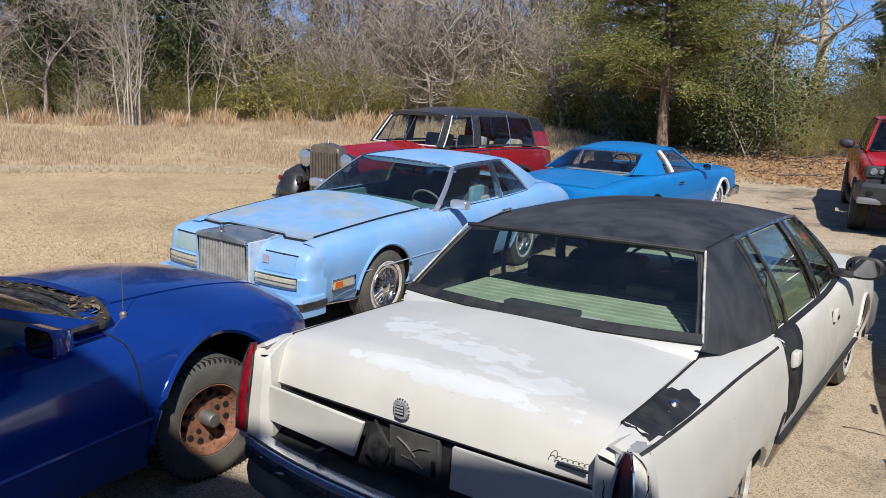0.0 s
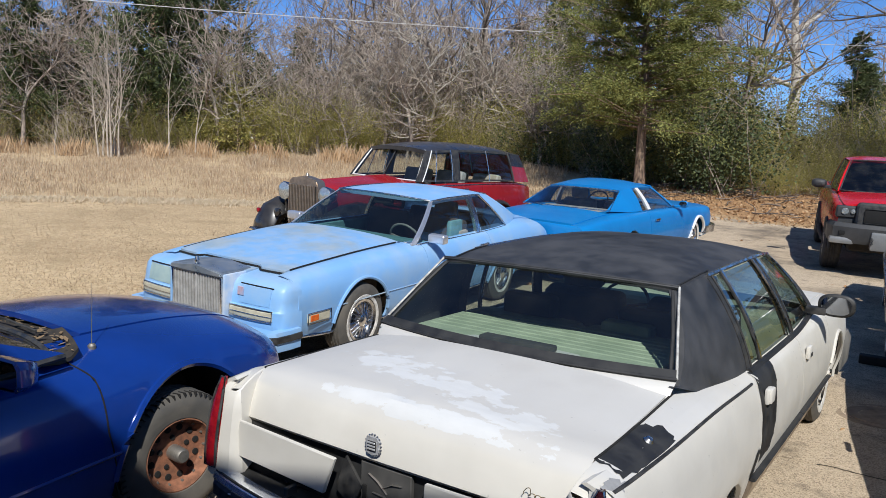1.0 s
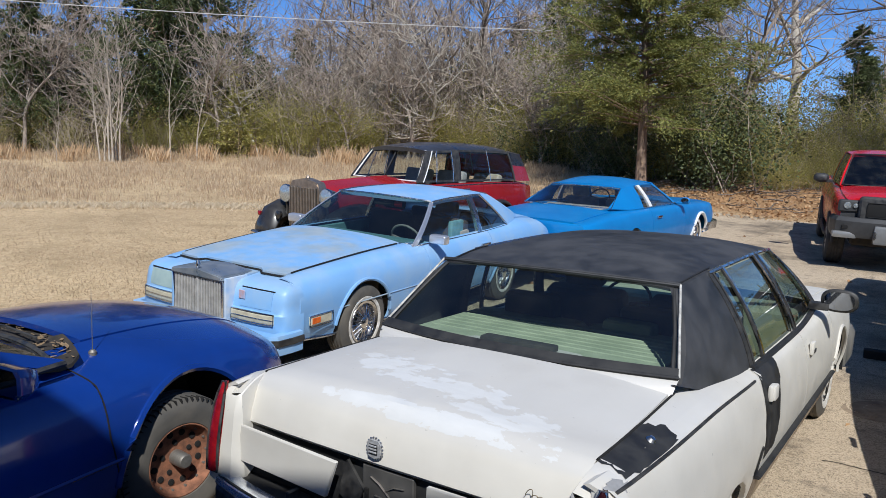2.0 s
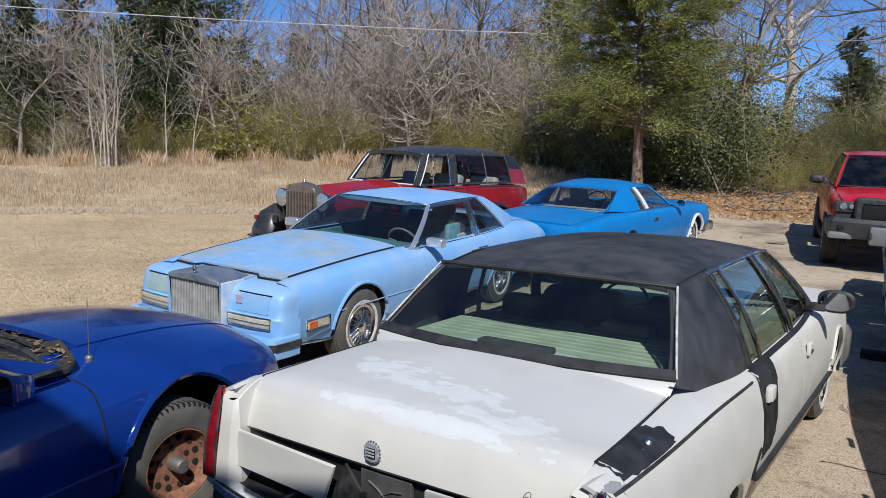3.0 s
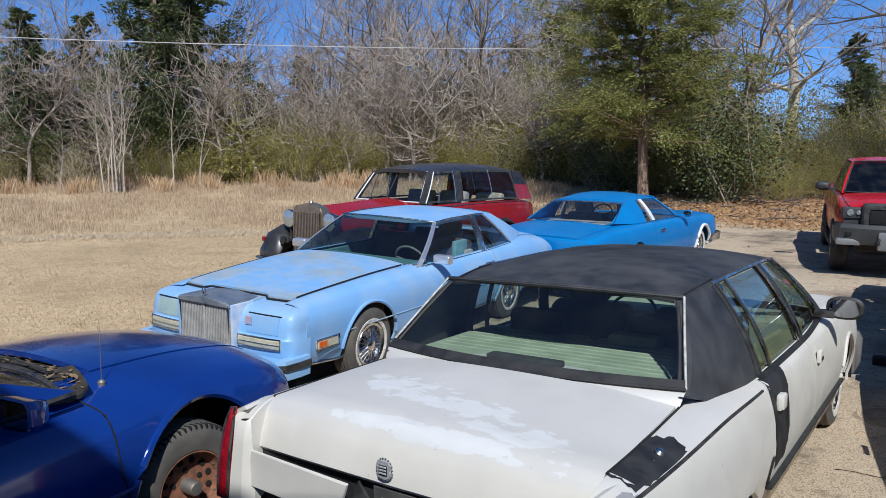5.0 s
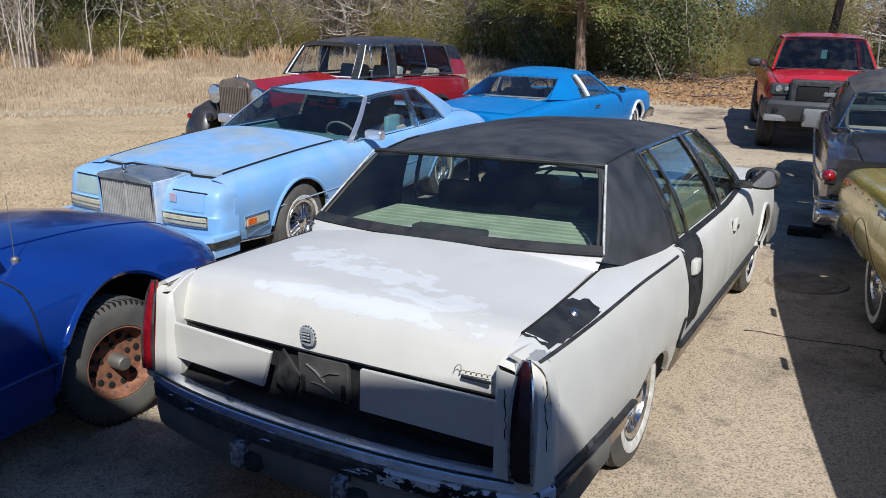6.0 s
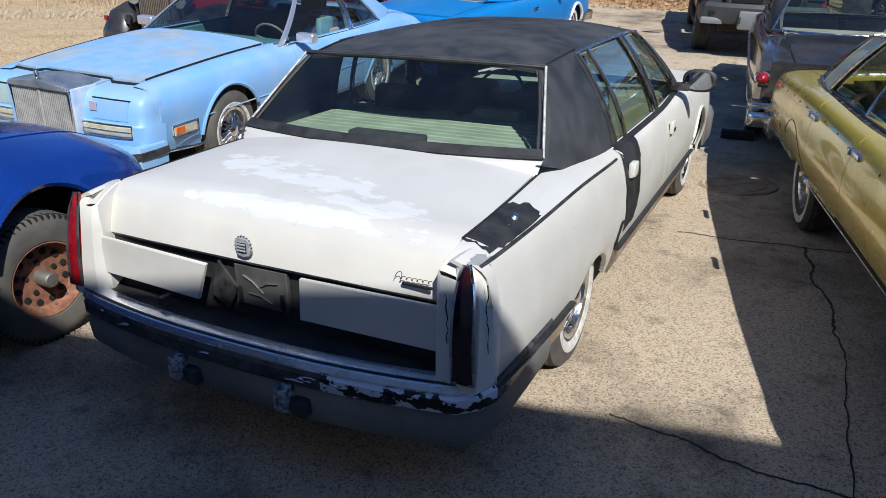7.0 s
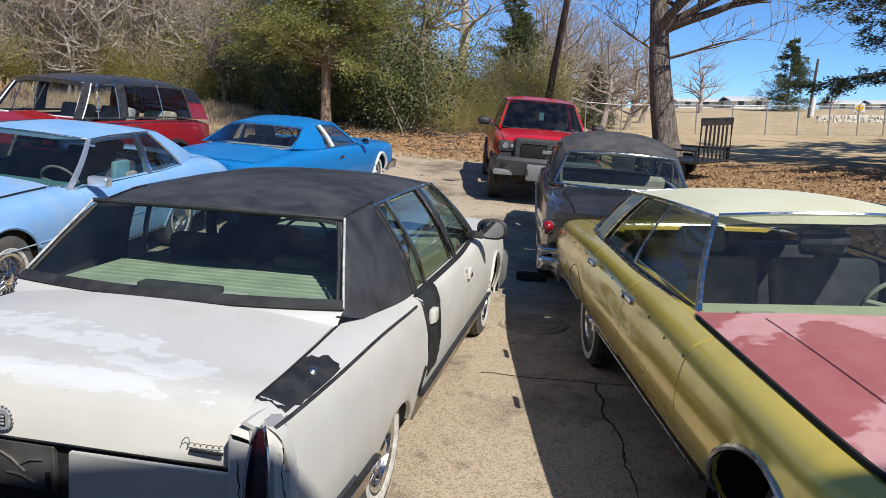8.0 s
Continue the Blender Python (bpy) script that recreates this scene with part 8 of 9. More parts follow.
def leaf_cards(rnd, pts, size, flat=0.5, droop=0.0):
    """Small bent leaves round the points; a point may bring the way its leaf grows."""
    v, f = [], []
    for c in pts:
        a, b = rnd.uniform(0, 6.283), rnd.uniform(-0.9, 0.9)
        d = Vector((math.cos(a) * math.cos(b), math.sin(a) * math.cos(b), math.sin(b) - droop))
        if isinstance(c, tuple):
            c, way = c
            d = way + d * 0.55
        d.normalize()
        s = d.cross(Vector((rnd.uniform(-1, 1), rnd.uniform(-1, 1), rnd.uniform(-1, 1)))).normalized()
        l = size * rnd.uniform(0.6, 1.35)
        k = len(v)
        v += [c, c + d * l * 0.5 + s * l * flat * 0.5, c + d * l, c + d * l * 0.5 - s * l * flat * 0.5]
        f.append((k, k + 1, k + 2, k + 3))
    return v, f


def evergreen_meshes(seed, height, width, base, leaves, size, leaf_mat, puff=0.34, power=0.8, trunk_r=0.2, lobes=60, bark=None):
    """Cedar: trunk, boughs that reach out, and a crown of leaf sprays set in uneven clumps along them."""
    rnd = random.Random(seed)
    w = Wood()
    p, d = Vector((0, 0, -0.15)), Vector((0, 0, 1))
    n = 9
    spine = [p.copy()]
    for i in range(n):
        d = (d + Vector((rnd.uniform(-1, 1), rnd.uniform(-1, 1), 1.5)) * 0.05).normalized()
        e = p + d * (height + 0.15) / n
        w.rod(p, e, trunk_r * (1 - 0.95 * i / n) * (1.3 if i == 0 else 1), trunk_r * (1 - 0.95 * (i + 1) / n), 9)
        p = e
        spine.append(p.copy())
    pts = []
    per = leaves // lobes
    for k in range(lobes):
        t = (k + rnd.random()) / lobes
        z = base + (height - base) * t
        reach = width / 2 * ((1 - t) ** power) * rnd.uniform(0.3, 1.12) + 0.15
        i = min(n - 1, int(z / (height / n)))
        s = spine[i].lerp(spine[i + 1], min(1, z / (height / n) - i))
        a = rnd.uniform(0, 6.283)
        tip = s + Vector((math.cos(a) * reach, math.sin(a) * reach, reach * rnd.uniform(-0.18, 0.35)))
        w.rod(s, tip, trunk_r * 0.22 * (1 - 0.7 * t), 0.008, 4)
        # sprays: short side shoots along the bough, each a tight tuft of leaves that points outward and a little down
        way = (tip - s).normalized()
        rad = max(0.2, reach * puff) * rnd.uniform(0.7, 1.25)
        tufts = max(3, round(5 + reach * 1.6))
        for q in range(tufts):
            u = 0.10 + 0.95 * ((q + rnd.random()) / tufts) ** 0.75
            out = (way + Vector((rnd.gauss(0, 0.7), rnd.gauss(0, 0.7), rnd.gauss(-0.12, 0.45)))).normalized()
            root = s.lerp(tip, u)
            for _ in range(per // tufts):
                g = Vector((rnd.gauss(0, 1), rnd.gauss(0, 1), rnd.gauss(0, 0.6))) * rad * 0.26
                pts.append((root + out * rad * rnd.uniform(0.0, 1.5) + g, out))
    v, f = leaf_cards(rnd, pts, size, 0.34)
    return cloud("trunk", w.v, w.f, bark or BARK_CEDAR, True), cloud("crown", v, f, leaf_mat)


def shrub_meshes(seed, height, width, leaves, size, mat, stems=26):
    rnd = random.Random(seed)
    w, fine, pts = Wood(), Wood(), []
    clumps = []
    for k in range(stems):
        a, lean = rnd.uniform(0, 6.283), rnd.uniform(0.05, 0.9)
        s = Vector((rnd.uniform(-1, 1) * width * 0.35, rnd.uniform(-1, 1) * width * 0.3, -0.1))
        tip = limb(w, rnd, s, Vector((math.cos(a) * lean, math.sin(a) * lean, 1.0)), height * rnd.uniform(0.6, 1.1), 0.022, 1, 0.2, fine)
        clumps += [s.lerp(tip, q) for q in (0.3, 0.5, 0.68, 0.84, 1.0)]
    for _ in range(leaves):
        c = rnd.choice(clumps)
        pts.append(c + Vector((rnd.gauss(0, 0.30), rnd.gauss(0, 0.30), rnd.gauss(0, 0.26))) * width * 0.34)
    pts = [p if p.z > 0.03 else Vector((p.x, p.y, abs(p.z) + 0.03)) for p in pts]
    v, f = leaf_cards(rnd, pts, size, 0.6)
    return cloud("stems", w.v + fine.v, w.f + [tuple(i + len(w.v) for i in q) for q in fine.f], TWIG), cloud("crown", v, f, mat)


def plant(name, meshes, names, x, y, turn, scale, label, category, group, tilt=0.0, sink=0.0):
    m = Matrix.Translation((x, y, ground_z(x, y) - sink)) @ pose(0, 0, 0, tilt, 0, turn) @ Matrix.Scale(scale, 4)
    ob = thing(name, m, label, category, group)
    for me, nm in zip(meshes, names):
        p = new(nm, me)
        p.parent = ob
        if nm in ("twig_crown", "crown", "stem"):
            p["kind"] = "stuff"
    return ob


def woods():
    rnd = random.Random(21)
    kinds = [bare_tree(31 + i, h, r, 2, 3, wd, bk, tw, sp, thin=0.017) for i, (h, r, wd, bk, tw, sp) in enumerate((
        (11.5, 0.17, 0.24, BARK, TWIG, 0.65), (10.0, 0.14, 0.30, BARK_DARK, TWIG_RED, 0.8), (12.5, 0.19, 0.22, BARK, TWIG, 0.7), (8.5, 0.12, 0.32, BARK_PALE, TWIG, 0.85), (9.5, 0.13, 0.28, BARK, TWIG_RED, 0.75)))]
    saplings = [bare_tree(60 + i, h, 0.034, 1, 2, 0.09, BARK_SAP, TWIG, 0.30, thin=0.007) for i, h in enumerate((5.0, 4.2, 5.6))]
    scrub = [shrub_meshes(80, 3.4, 3.2, 13000, 0.068, LEAF_PRIVET), shrub_meshes(81, 2.6, 3.4, 12500, 0.068, LEAF_PRIVET), shrub_meshes(82, 3.0, 3.4, 1800, 0.07, LEAF_BROWN, 24), shrub_meshes(83, 2.2, 3.0, 1500, 0.07, LEAF_BROWN, 50)]
    edge = smooth_table([(-40, 70), (-22, 62), (-8, 50), (0, 37), (6, 30), (12, 26.3), (16, 26.3), (20, 27.5), (30, 32), (40, 35), (50, 37), (60, 39), (75, 42)])
    # scrub along the edge, two deep
    for yaw in range(5, 79, 2):
        for row in range(3):
            yw = yaw + rnd.uniform(-1.1, 1.1)
            d = edge(yw) + 0.8 + 2.6 * row + rnd.uniform(-0.6, 0.9)
            x, y = by_view(yw, d)
            green = 0.9 if yw < 24 else 0.8 if yw < 52 else 0.5
            m = scrub[rnd.choice((0, 1)) if rnd.random() < green else rnd.choice((2, 3))]
            g = m in scrub[:2]
            sc = rnd.uniform(0.5, 1.0) * (0.8 if not g else 1.0) + 0.2 * row
            if yw < 13:
                sc *= 0.78
            if 14 < yw < 26 and row == 0:
                sc *= 0.8
            plant("shrub", m, ("stem", "crown"), x, y, rnd.uniform(0, 360), sc, "yellow-green evergreen shrub at the wood's edge" if g else "dry brown thicket with a few leaves", "shrub", "scrub along the wood")
    # evergreen undergrowth, partly at the edge; its dark leaf colour stands in for shade
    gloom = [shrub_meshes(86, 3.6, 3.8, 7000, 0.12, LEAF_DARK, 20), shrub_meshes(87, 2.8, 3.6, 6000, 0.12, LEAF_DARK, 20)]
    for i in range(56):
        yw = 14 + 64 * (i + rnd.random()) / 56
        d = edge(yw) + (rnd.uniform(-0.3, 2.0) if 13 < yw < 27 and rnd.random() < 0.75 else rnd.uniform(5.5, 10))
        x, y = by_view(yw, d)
        plant("shrub", gloom[i % 2], ("stem", "crown"), x, y, rnd.uniform(0, 360), rnd.uniform(0.6, 1.0) if d < edge(yw) + 3 or yw < 14 else rnd.uniform(0.9, 1.4), "evergreen shrub with the wood's shade put into its leaf colour", "shrub", "scrub along the wood")
    # small many-branched trees in front of the scrub
    low = [bare_tree(140 + i, 6.8, 0.10, 2, 3, 0.42, BARK_PALE if i == 1 else BARK, TWIG, 1.1, rise=(-0.1, 0.8), thin=0.017) for i in range(3)]
    for i in range(44):
        yw = 6 + 72 * (i + rnd.random()) / 44 if i % 3 else rnd.uniform(27, 46)
        if yw < 26:
            continue
        x, y = by_view(yw, edge(yw) + rnd.uniform(-0.5, 3.5))
        plant("bare_tree", low[rnd.randrange(3)], ("trunk", "twig_crown"), x, y, rnd.uniform(0, 360), rnd.uniform(0.7, 1.15), "small tangled leafless tree at the wood's edge", "tree", "bare trees of the wood", rnd.uniform(-8, 8))
    # bare trees behind
    for i in range(62):
        yw = 13.5 + 64.5 * (i + rnd.random()) / 62
        d = edge(yw) + 3 + 15 * rnd.random()
        if 50.5 < yw < 58.5:
            d = max(d, 47 + 4 * rnd.random())
        x, y = by_view(yw, d)
        k = rnd.randrange(5)
        plant("bare_tree", kinds[k], ("trunk", "twig_crown"), x, y, rnd.uniform(0, 360), rnd.uniform(0.72, 1.12) * (1 + 0.008 * (d - 30)) * (0.86 if yw > 46 else 1.0), "leafless winter tree with fine grey twigs" if k in (0, 2) else "leafless slender tree with reddish-brown twigs", "tree", "bare trees of the wood", rnd.uniform(-4, 4))
    # pale saplings standing out in the field
    for yw, d, k, s in ((59.2, 35, 0, 1.35), (58.9, 35.3, 2, 1.3), (58.5, 35.1, 1, 1.45), (59.5, 35.4, 1, 1.3), (59.0, 35.0, 1, 1.5), (58.7, 35.6, 0, 1.25), (59.8, 35.2, 2, 1.1), (55.2, 36, 2, 1.1), (53.4, 36.5, 0, 1.2), (62.5, 36, 1, 0.8), (66.5, 37, 1, 0.95)):
        x, y = by_view(yw, d)
        plant("sapling", saplings[k], ("trunk", "twig_crown"), x, y, rnd.uniform(0, 360), s, "pale slender leafless sapling in the dry grass", "tree", "saplings", rnd.uniform(-3, 3))
    # evergreens: the big cedar by the yard, dark pair at the left, others scattered
    big = evergreen_meshes(5, 11.2, 7.6, 2.2, 250000, 0.088, LEAF_CEDAR, 0.14, trunk_r=0.17, lobes=290, power=0.45)
    x, y = by_view(20.6, 24.0)
    plant("cedar_tree", big, ("trunk", "crown"), x, y, 40, 1.0, "broad green cedar with a bare reddish trunk", "tree", "evergreens")
    mid = evergreen_meshes(6, 10.0, 4.6, 0.8, 46000, 0.17, LEAF_DARK, 0.30, trunk_r=0.2, lobes=110, power=0.6)
    for yw, d, s in ((56.3, 41, 1.34), (52.6, 41.5, 1.22), (6.9, 40, 0.62), (69.5, 50, 0.75), (63.6, 43, 0.86), (30.0, 46, 0.7), (38.5, 50, 0.6), (26.5, 38, 0.75), (33.5, 42, 0.6), (45.5, 47, 0.65), (48.5, 44, 0.5), (61.0, 46, 0.9), (67.5, 49, 0.95), (71.5, 47, 1.0), (74.5, 50, 1.1)):
        x, y = by_view(yw, d)
        plant("cedar_tree", mid, ("trunk", "crown"), x, y, rnd.uniform(0, 360), s, "dark green conical cedar behind the bare trees", "tree", "evergreens")
    pine = evergreen_meshes(9, 3.2, 2.2, 0.2, 1800, 0.16, LEAF_PRIVET, trunk_r=0.05, lobes=30, power=0.6)
    for yw, d, s in ((50.5, 37.0, 0.9), (49.2, 36.5, 0.7), (51.5, 38.5, 1.4)):
        x, y = by_view(yw, d)
        plant("young_pine", pine, ("trunk", "crown"), x, y, rnd.uniform(0, 360), s, "small yellow-green pine at the wood's edge", "tree", "evergreens")


woods()


def hill_trees():
    rnd = random.Random(77)
    big = bare_tree(101, 13.2, 0.46, 3, 5, 0.2, BARK_DARK, BARK_DARK, 0.9, first=3, rise=(0.0, 0.8), thin=0.008, lift=-0.07)
    slim = bare_tree(107, 11.0, 0.17, 1, 4, 0.16, BARK, TWIG, 0.8, first=3, rise=(0.0, 0.7))
    pale = bare_tree(103, 14.0, 0.30, 2, 4, 0.15, BARK_PALE, TWIG, 0.9, first=2, rise=(0.1, 0.8))
    x, y = by_view(-4.75, 25.5)
    plant("shade_tree", big, ("trunk", "twig_crown"), x, y, 205, 1.0, "large leafless shade tree with furrowed dark trunk", "tree", "", 3.0)
    x, y = by_view(-4.0, 28.5)
    plant("bare_tree", slim, ("trunk", "twig_crown"), x, y, 40, 1.0, "slim leafless tree close behind the shade tree", "tree", "", 4.0)
    x, y = by_view(10.7, 38)
    plant("shade_tree", pale, ("trunk", "twig_crown"), x, y, 80, 1.0, "tall leafless tree with forked pale trunk", "tree", "")
    kinds = [bare_tree(110 + i, 8.6, 0.26, 3, 3, 0.2, BARK, TWIG, 1.25) for i in range(2)]
    for yw, d, s in ((-6.6, 88, 0.92), (3.0, 60, 0.9), (1.0, 66, 1.0), (-0.5, 70, 0.9), (-2.2, 74, 0.95), (4.2, 55, 0.8), (5.6, 58, 1.0), (-15.0, 125, 0.5), (0.2, 48, 0.8), (-1.6, 52, 0.75), (2.4, 50, 0.85), (3.6, 47, 0.95), (4.8, 51, 1.05), (1.4, 55, 0.9), (-0.8, 58, 0.8), (-2.6, 62, 0.85), (2.8, 66, 1.1), (0.6, 70, 1.1)):
        x, y = by_view(yw, d)
        plant("bare_tree", kinds[rnd.randrange(2)], ("trunk", "twig_crown"), x, y, rnd.uniform(0, 360), s, "spreading leafless tree on the grassy hill", "tree", "bare trees on the hill")
    fir = evergreen_meshes(12, 9.0, 7.2, 0.4, 46000, 0.17, LEAF_DARK, 0.30, trunk_r=0.2, lobes=130, power=0.75)
    for yw, d, s in ((-12.2, 100, 0.92), (6.0, 46, 0.62), (0.8, 50, 0.45)):
        x, y = by_view(yw, d)
        plant("fir_tree", fir, ("trunk", "crown"), x, y, rnd.uniform(0, 360), s, "dark green conifer on the hill", "tree", "evergreens")
    # an evergreen at the yard's side, whose boughs hang into view
    near = evergreen_meshes(14, 15.0, 12.4, 2.2, 300000, 0.125, LEAF_DARK, 0.075, trunk_r=0.34, lobes=125, power=0.35)
    x, y = by_view(-26.6, 30)
    plant("cedar_tree", near, ("trunk", "crown"), x, y, 0, 1.0, "dark cedar with low hanging boughs", "tree", "evergreens")
    for yw, d, s in ((-31, 38, 0.9), (-39, 42, 1.0)):
        x, y = by_view(yw, d)
        plant("cedar_tree", near, ("trunk", "crown"), x, y, rnd.uniform(0, 360), s, "dark cedar with low hanging boughs", "tree", "evergreens")


hill_trees()


def grasses():
    """Tall dry broom grass in the field, short tufts nearer, dead leaves and sticks."""
    rnd = random.Random(5)
    straw = island_colors("broom_grass", [(0.35, 0.25, 0.15), (0.53, 0.40, 0.26), (0.68, 0.55, 0.38), (0.42, 0.285, 0.175)], 0.9, 0.3)
    v, f = [], []

    def blade(x, y, h, lean, wid):
        a = rnd.uniform(0, 6.283)
        z = ground_z(x, y) - 0.02
        k = len(v)
        dx, dy = math.cos(a) * lean * h, math.sin(a) * lean * h
        wx, wy = -math.sin(a) * wid, math.cos(a) * wid
        v.extend(((x - wx, y - wy, z), (x + wx, y + wy, z), (x + dx * 0.4 + wx * 0.6, y + dy * 0.4 + wy * 0.6, z + h * 0.6), (x + dx, y + dy, z + h)))
        f.append((k, k + 1, k + 2, k + 3))

    for _ in range(14000):
        yw, d = rnd.uniform(26, 79), 0
        near, far = 18.0 + 0.06 * (yw - 40), (39.5 if yw > 50 else 34) + 0.05 * (yw - 30)
        d = near + (far - near) * rnd.random() ** 0.8
        x, y = by_view(yw, d)
        if noise.noise(Vector((x * 0.25, y * 0.25, 2))) < -0.15 and rnd.random() < 0.75:
            continue
        hh = rnd.uniform(0.06, 0.22) if d < far - 5 else rnd.uniform(0.12, 0.40)
        for _ in range(7):
            blade(x + rnd.gauss(0, 0.13), y + rnd.gauss(0, 0.13), hh * rnd.uniform(0.5, 1.2), rnd.uniform(0.05, 0.45), 0.009)
    tagged(new("tall_grass", cloud("tall_grass", v, f, straw)), "tall dry straw-coloured broom grass", "grass", kind="stuff")
    # clumps of rust-coloured broom sedge before the wood
    v, f = [], []
    for _ in range(22):
        yw = rnd.choice((rnd.uniform(40, 48), rnd.uniform(48, 66)))
        cx, cy = by_view(yw, (32.5 if yw < 48 else 36.0) + rnd.uniform(-1.0, 2.0))
        for _ in range(90):
            blade(cx + rnd.gauss(0, 0.22), cy + rnd.gauss(0, 0.22), rnd.uniform(0.35, 0.85), rnd.uniform(0.05, 0.4), 0.010)
    sedge = island_colors("broom_sedge", [(0.48, 0.31, 0.16), (0.58, 0.40, 0.23), (0.66, 0.50, 0.32)], 0.9, 0.3)
    tagged(new("broom_sedge", cloud("broom_sedge", v, f, sedge)), "clumps of rust-coloured broom sedge before the wood", "grass", kind="stuff")
    v, f = [], []
    for _ in range(90000):
        yw, d = rnd.uniform(36, 80), 6.5 + 19 * rnd.random() ** 1.2
        x, y = by_view(yw, d)
        if x > -5.4:
            continue
        blade(x, y, rnd.uniform(0.01, 0.032), rnd.uniform(0.4, 1.6), 0.0035)
    tagged(new("mown_grass", cloud("mown_grass", v, f, straw)), "short mown dry grass", "grass", kind="stuff")
    # the line of longer bleached straw where mowing stops
    v, f = [], []
    for _ in range(7000):
        yw = rnd.uniform(43, 72)
        x, y = by_view(yw, (17.8 + 0.03 * (yw - 45)) + rnd.gauss(0, 0.22))
        blade(x, y, rnd.uniform(0.04, 0.13), rnd.uniform(0.3, 1.2), 0.006)
    tagged(new("straw_line", cloud("straw_line", v, f, island_colors("bleached_straw", [(0.60, 0.49, 0.33), (0.74, 0.63, 0.46)], 0.9, 0.3))), "line of bleached straw at the mown edge", "grass", kind="stuff")
    brown = island_colors("fallen_leaves", [(0.30, 0.16, 0.07), (0.44, 0.26, 0.12), (0.52, 0.36, 0.20), (0.2, 0.11, 0.06)], 0.85, 0.1)
    pts = []
    for _ in range(15000):
        yw, d = rnd.uniform(-30, -1), 9 + 21 * rnd.random() ** 0.8
        x, y = by_view(yw, d)
        if x > 4.6 or y > 19:
            pts.append(Vector((x, y, ground_z(x, y) + rnd.uniform(-0.01, 0.02))))
    for _ in range(5000):
        x, y = by_view(rnd.uniform(3, 24), rnd.uniform(20.5, 28))
        pts.append(Vector((x, y, ground_z(x, y) + rnd.uniform(-0.01, 0.02))))
    for _ in range(70):
        x, y = rnd.uniform(-5.5, 5), rnd.uniform(4, 17)
        pts.append(Vector((x, y, ground_z(x, y) + 0.006)))
    a, b = leaf_cards(rnd, pts, 0.085, 0.7)
    tagged(new("fallen_leaves", cloud("fallen_leaves", a, b, brown)), "brown fallen leaves on the ground", "leaves", kind="stuff")
    w = Wood()
    for _ in range(110):
        x, y = by_view(rnd.uniform(4, 22), rnd.uniform(22.5, 27.5))
        p = Vector((x, y, ground_z(x, y) + 0.02))
        a, r = rnd.uniform(0, 6.283), rnd.uniform(0.010, 0.026)
        for _ in range(rnd.randrange(2, 5)):
            a += rnd.uniform(-0.6, 0.6)
            l = rnd.uniform(0.15, 0.5)
            q = p + Vector((math.cos(a) * l, math.sin(a) * l, rnd.uniform(-0.02, 0.09)))
            w.rod(p, q, r, r * 0.75, 4)
            p, r = q, r * 0.75
    tagged(new("fallen_branches", cloud("fallen_branches", w.v, w.f, BARK_DARK)), "fallen branches on the bank under the cedar", "branches", kind="stuff")


grasses()

# ---- fence, poles, wires, trailer, houses ----
GALV = surface("galvanised_steel", (0.42, 0.42, 0.41), (0.30, 0.30, 0.29), 12, (0.4, 0.6), 0.7)
POLE_WOOD = surface("creosoted_pole", (0.10, 0.065, 0.045), (0.055, 0.038, 0.028), 8, (0.85, 0.95), stretch=(1, 1, 0.2))


def chain_fence():
    fence = thing("chain_link_fence", Matrix(), "galvanised chain-link fence along the foot of the hill", "fence")
    pts = [by_view(yw, 45 + 0.28 * (4 - yw)) for yw in (6.6, 4.0, 1.4, -1.2, -3.8, -6.4, -8.8, -11.0, -13.0, -14.9, -16.6, -18.1, -19.6, -21.0, -22.4, -24.0)]
    tops = []
    for x, y in pts:
        z = ground_z(x, y)
        part("post", tube([(x, y, z - 0.1), (x, y, z + 1.75)], 0.04, 7), GALV, fence)
        part("post_arm", tube([(x, y, z + 1.75), (x + 0.1, y - 0.2, z + 1.95)], 0.018, 5), GALV, fence)
        tops.append(Vector((x, y, z + 1.71)))
    part("top_rail", tube(tops, 0.022, 6), GALV, fence)
    w = Wood()
    for a, b in zip(tops, tops[1:]):
        n = 26
        for i in range(n):
            for s in (1, -1):
                t0, t1 = i / n, (i + s * 8) / n
                if 0 <= t1 <= 1:
                    p, q = a.lerp(b, t0), a.lerp(b, t1)
                    w.rod(p, q - Vector((0, 0, 1.66)), 0.0022, 0.0022, 3)
    fb = new("mesh_wires", cloud("mesh_wires", w.v, w.f, GALV))
    fb.parent = fence
    fb["kind"] = "stuff"
    return fence


chain_fence()


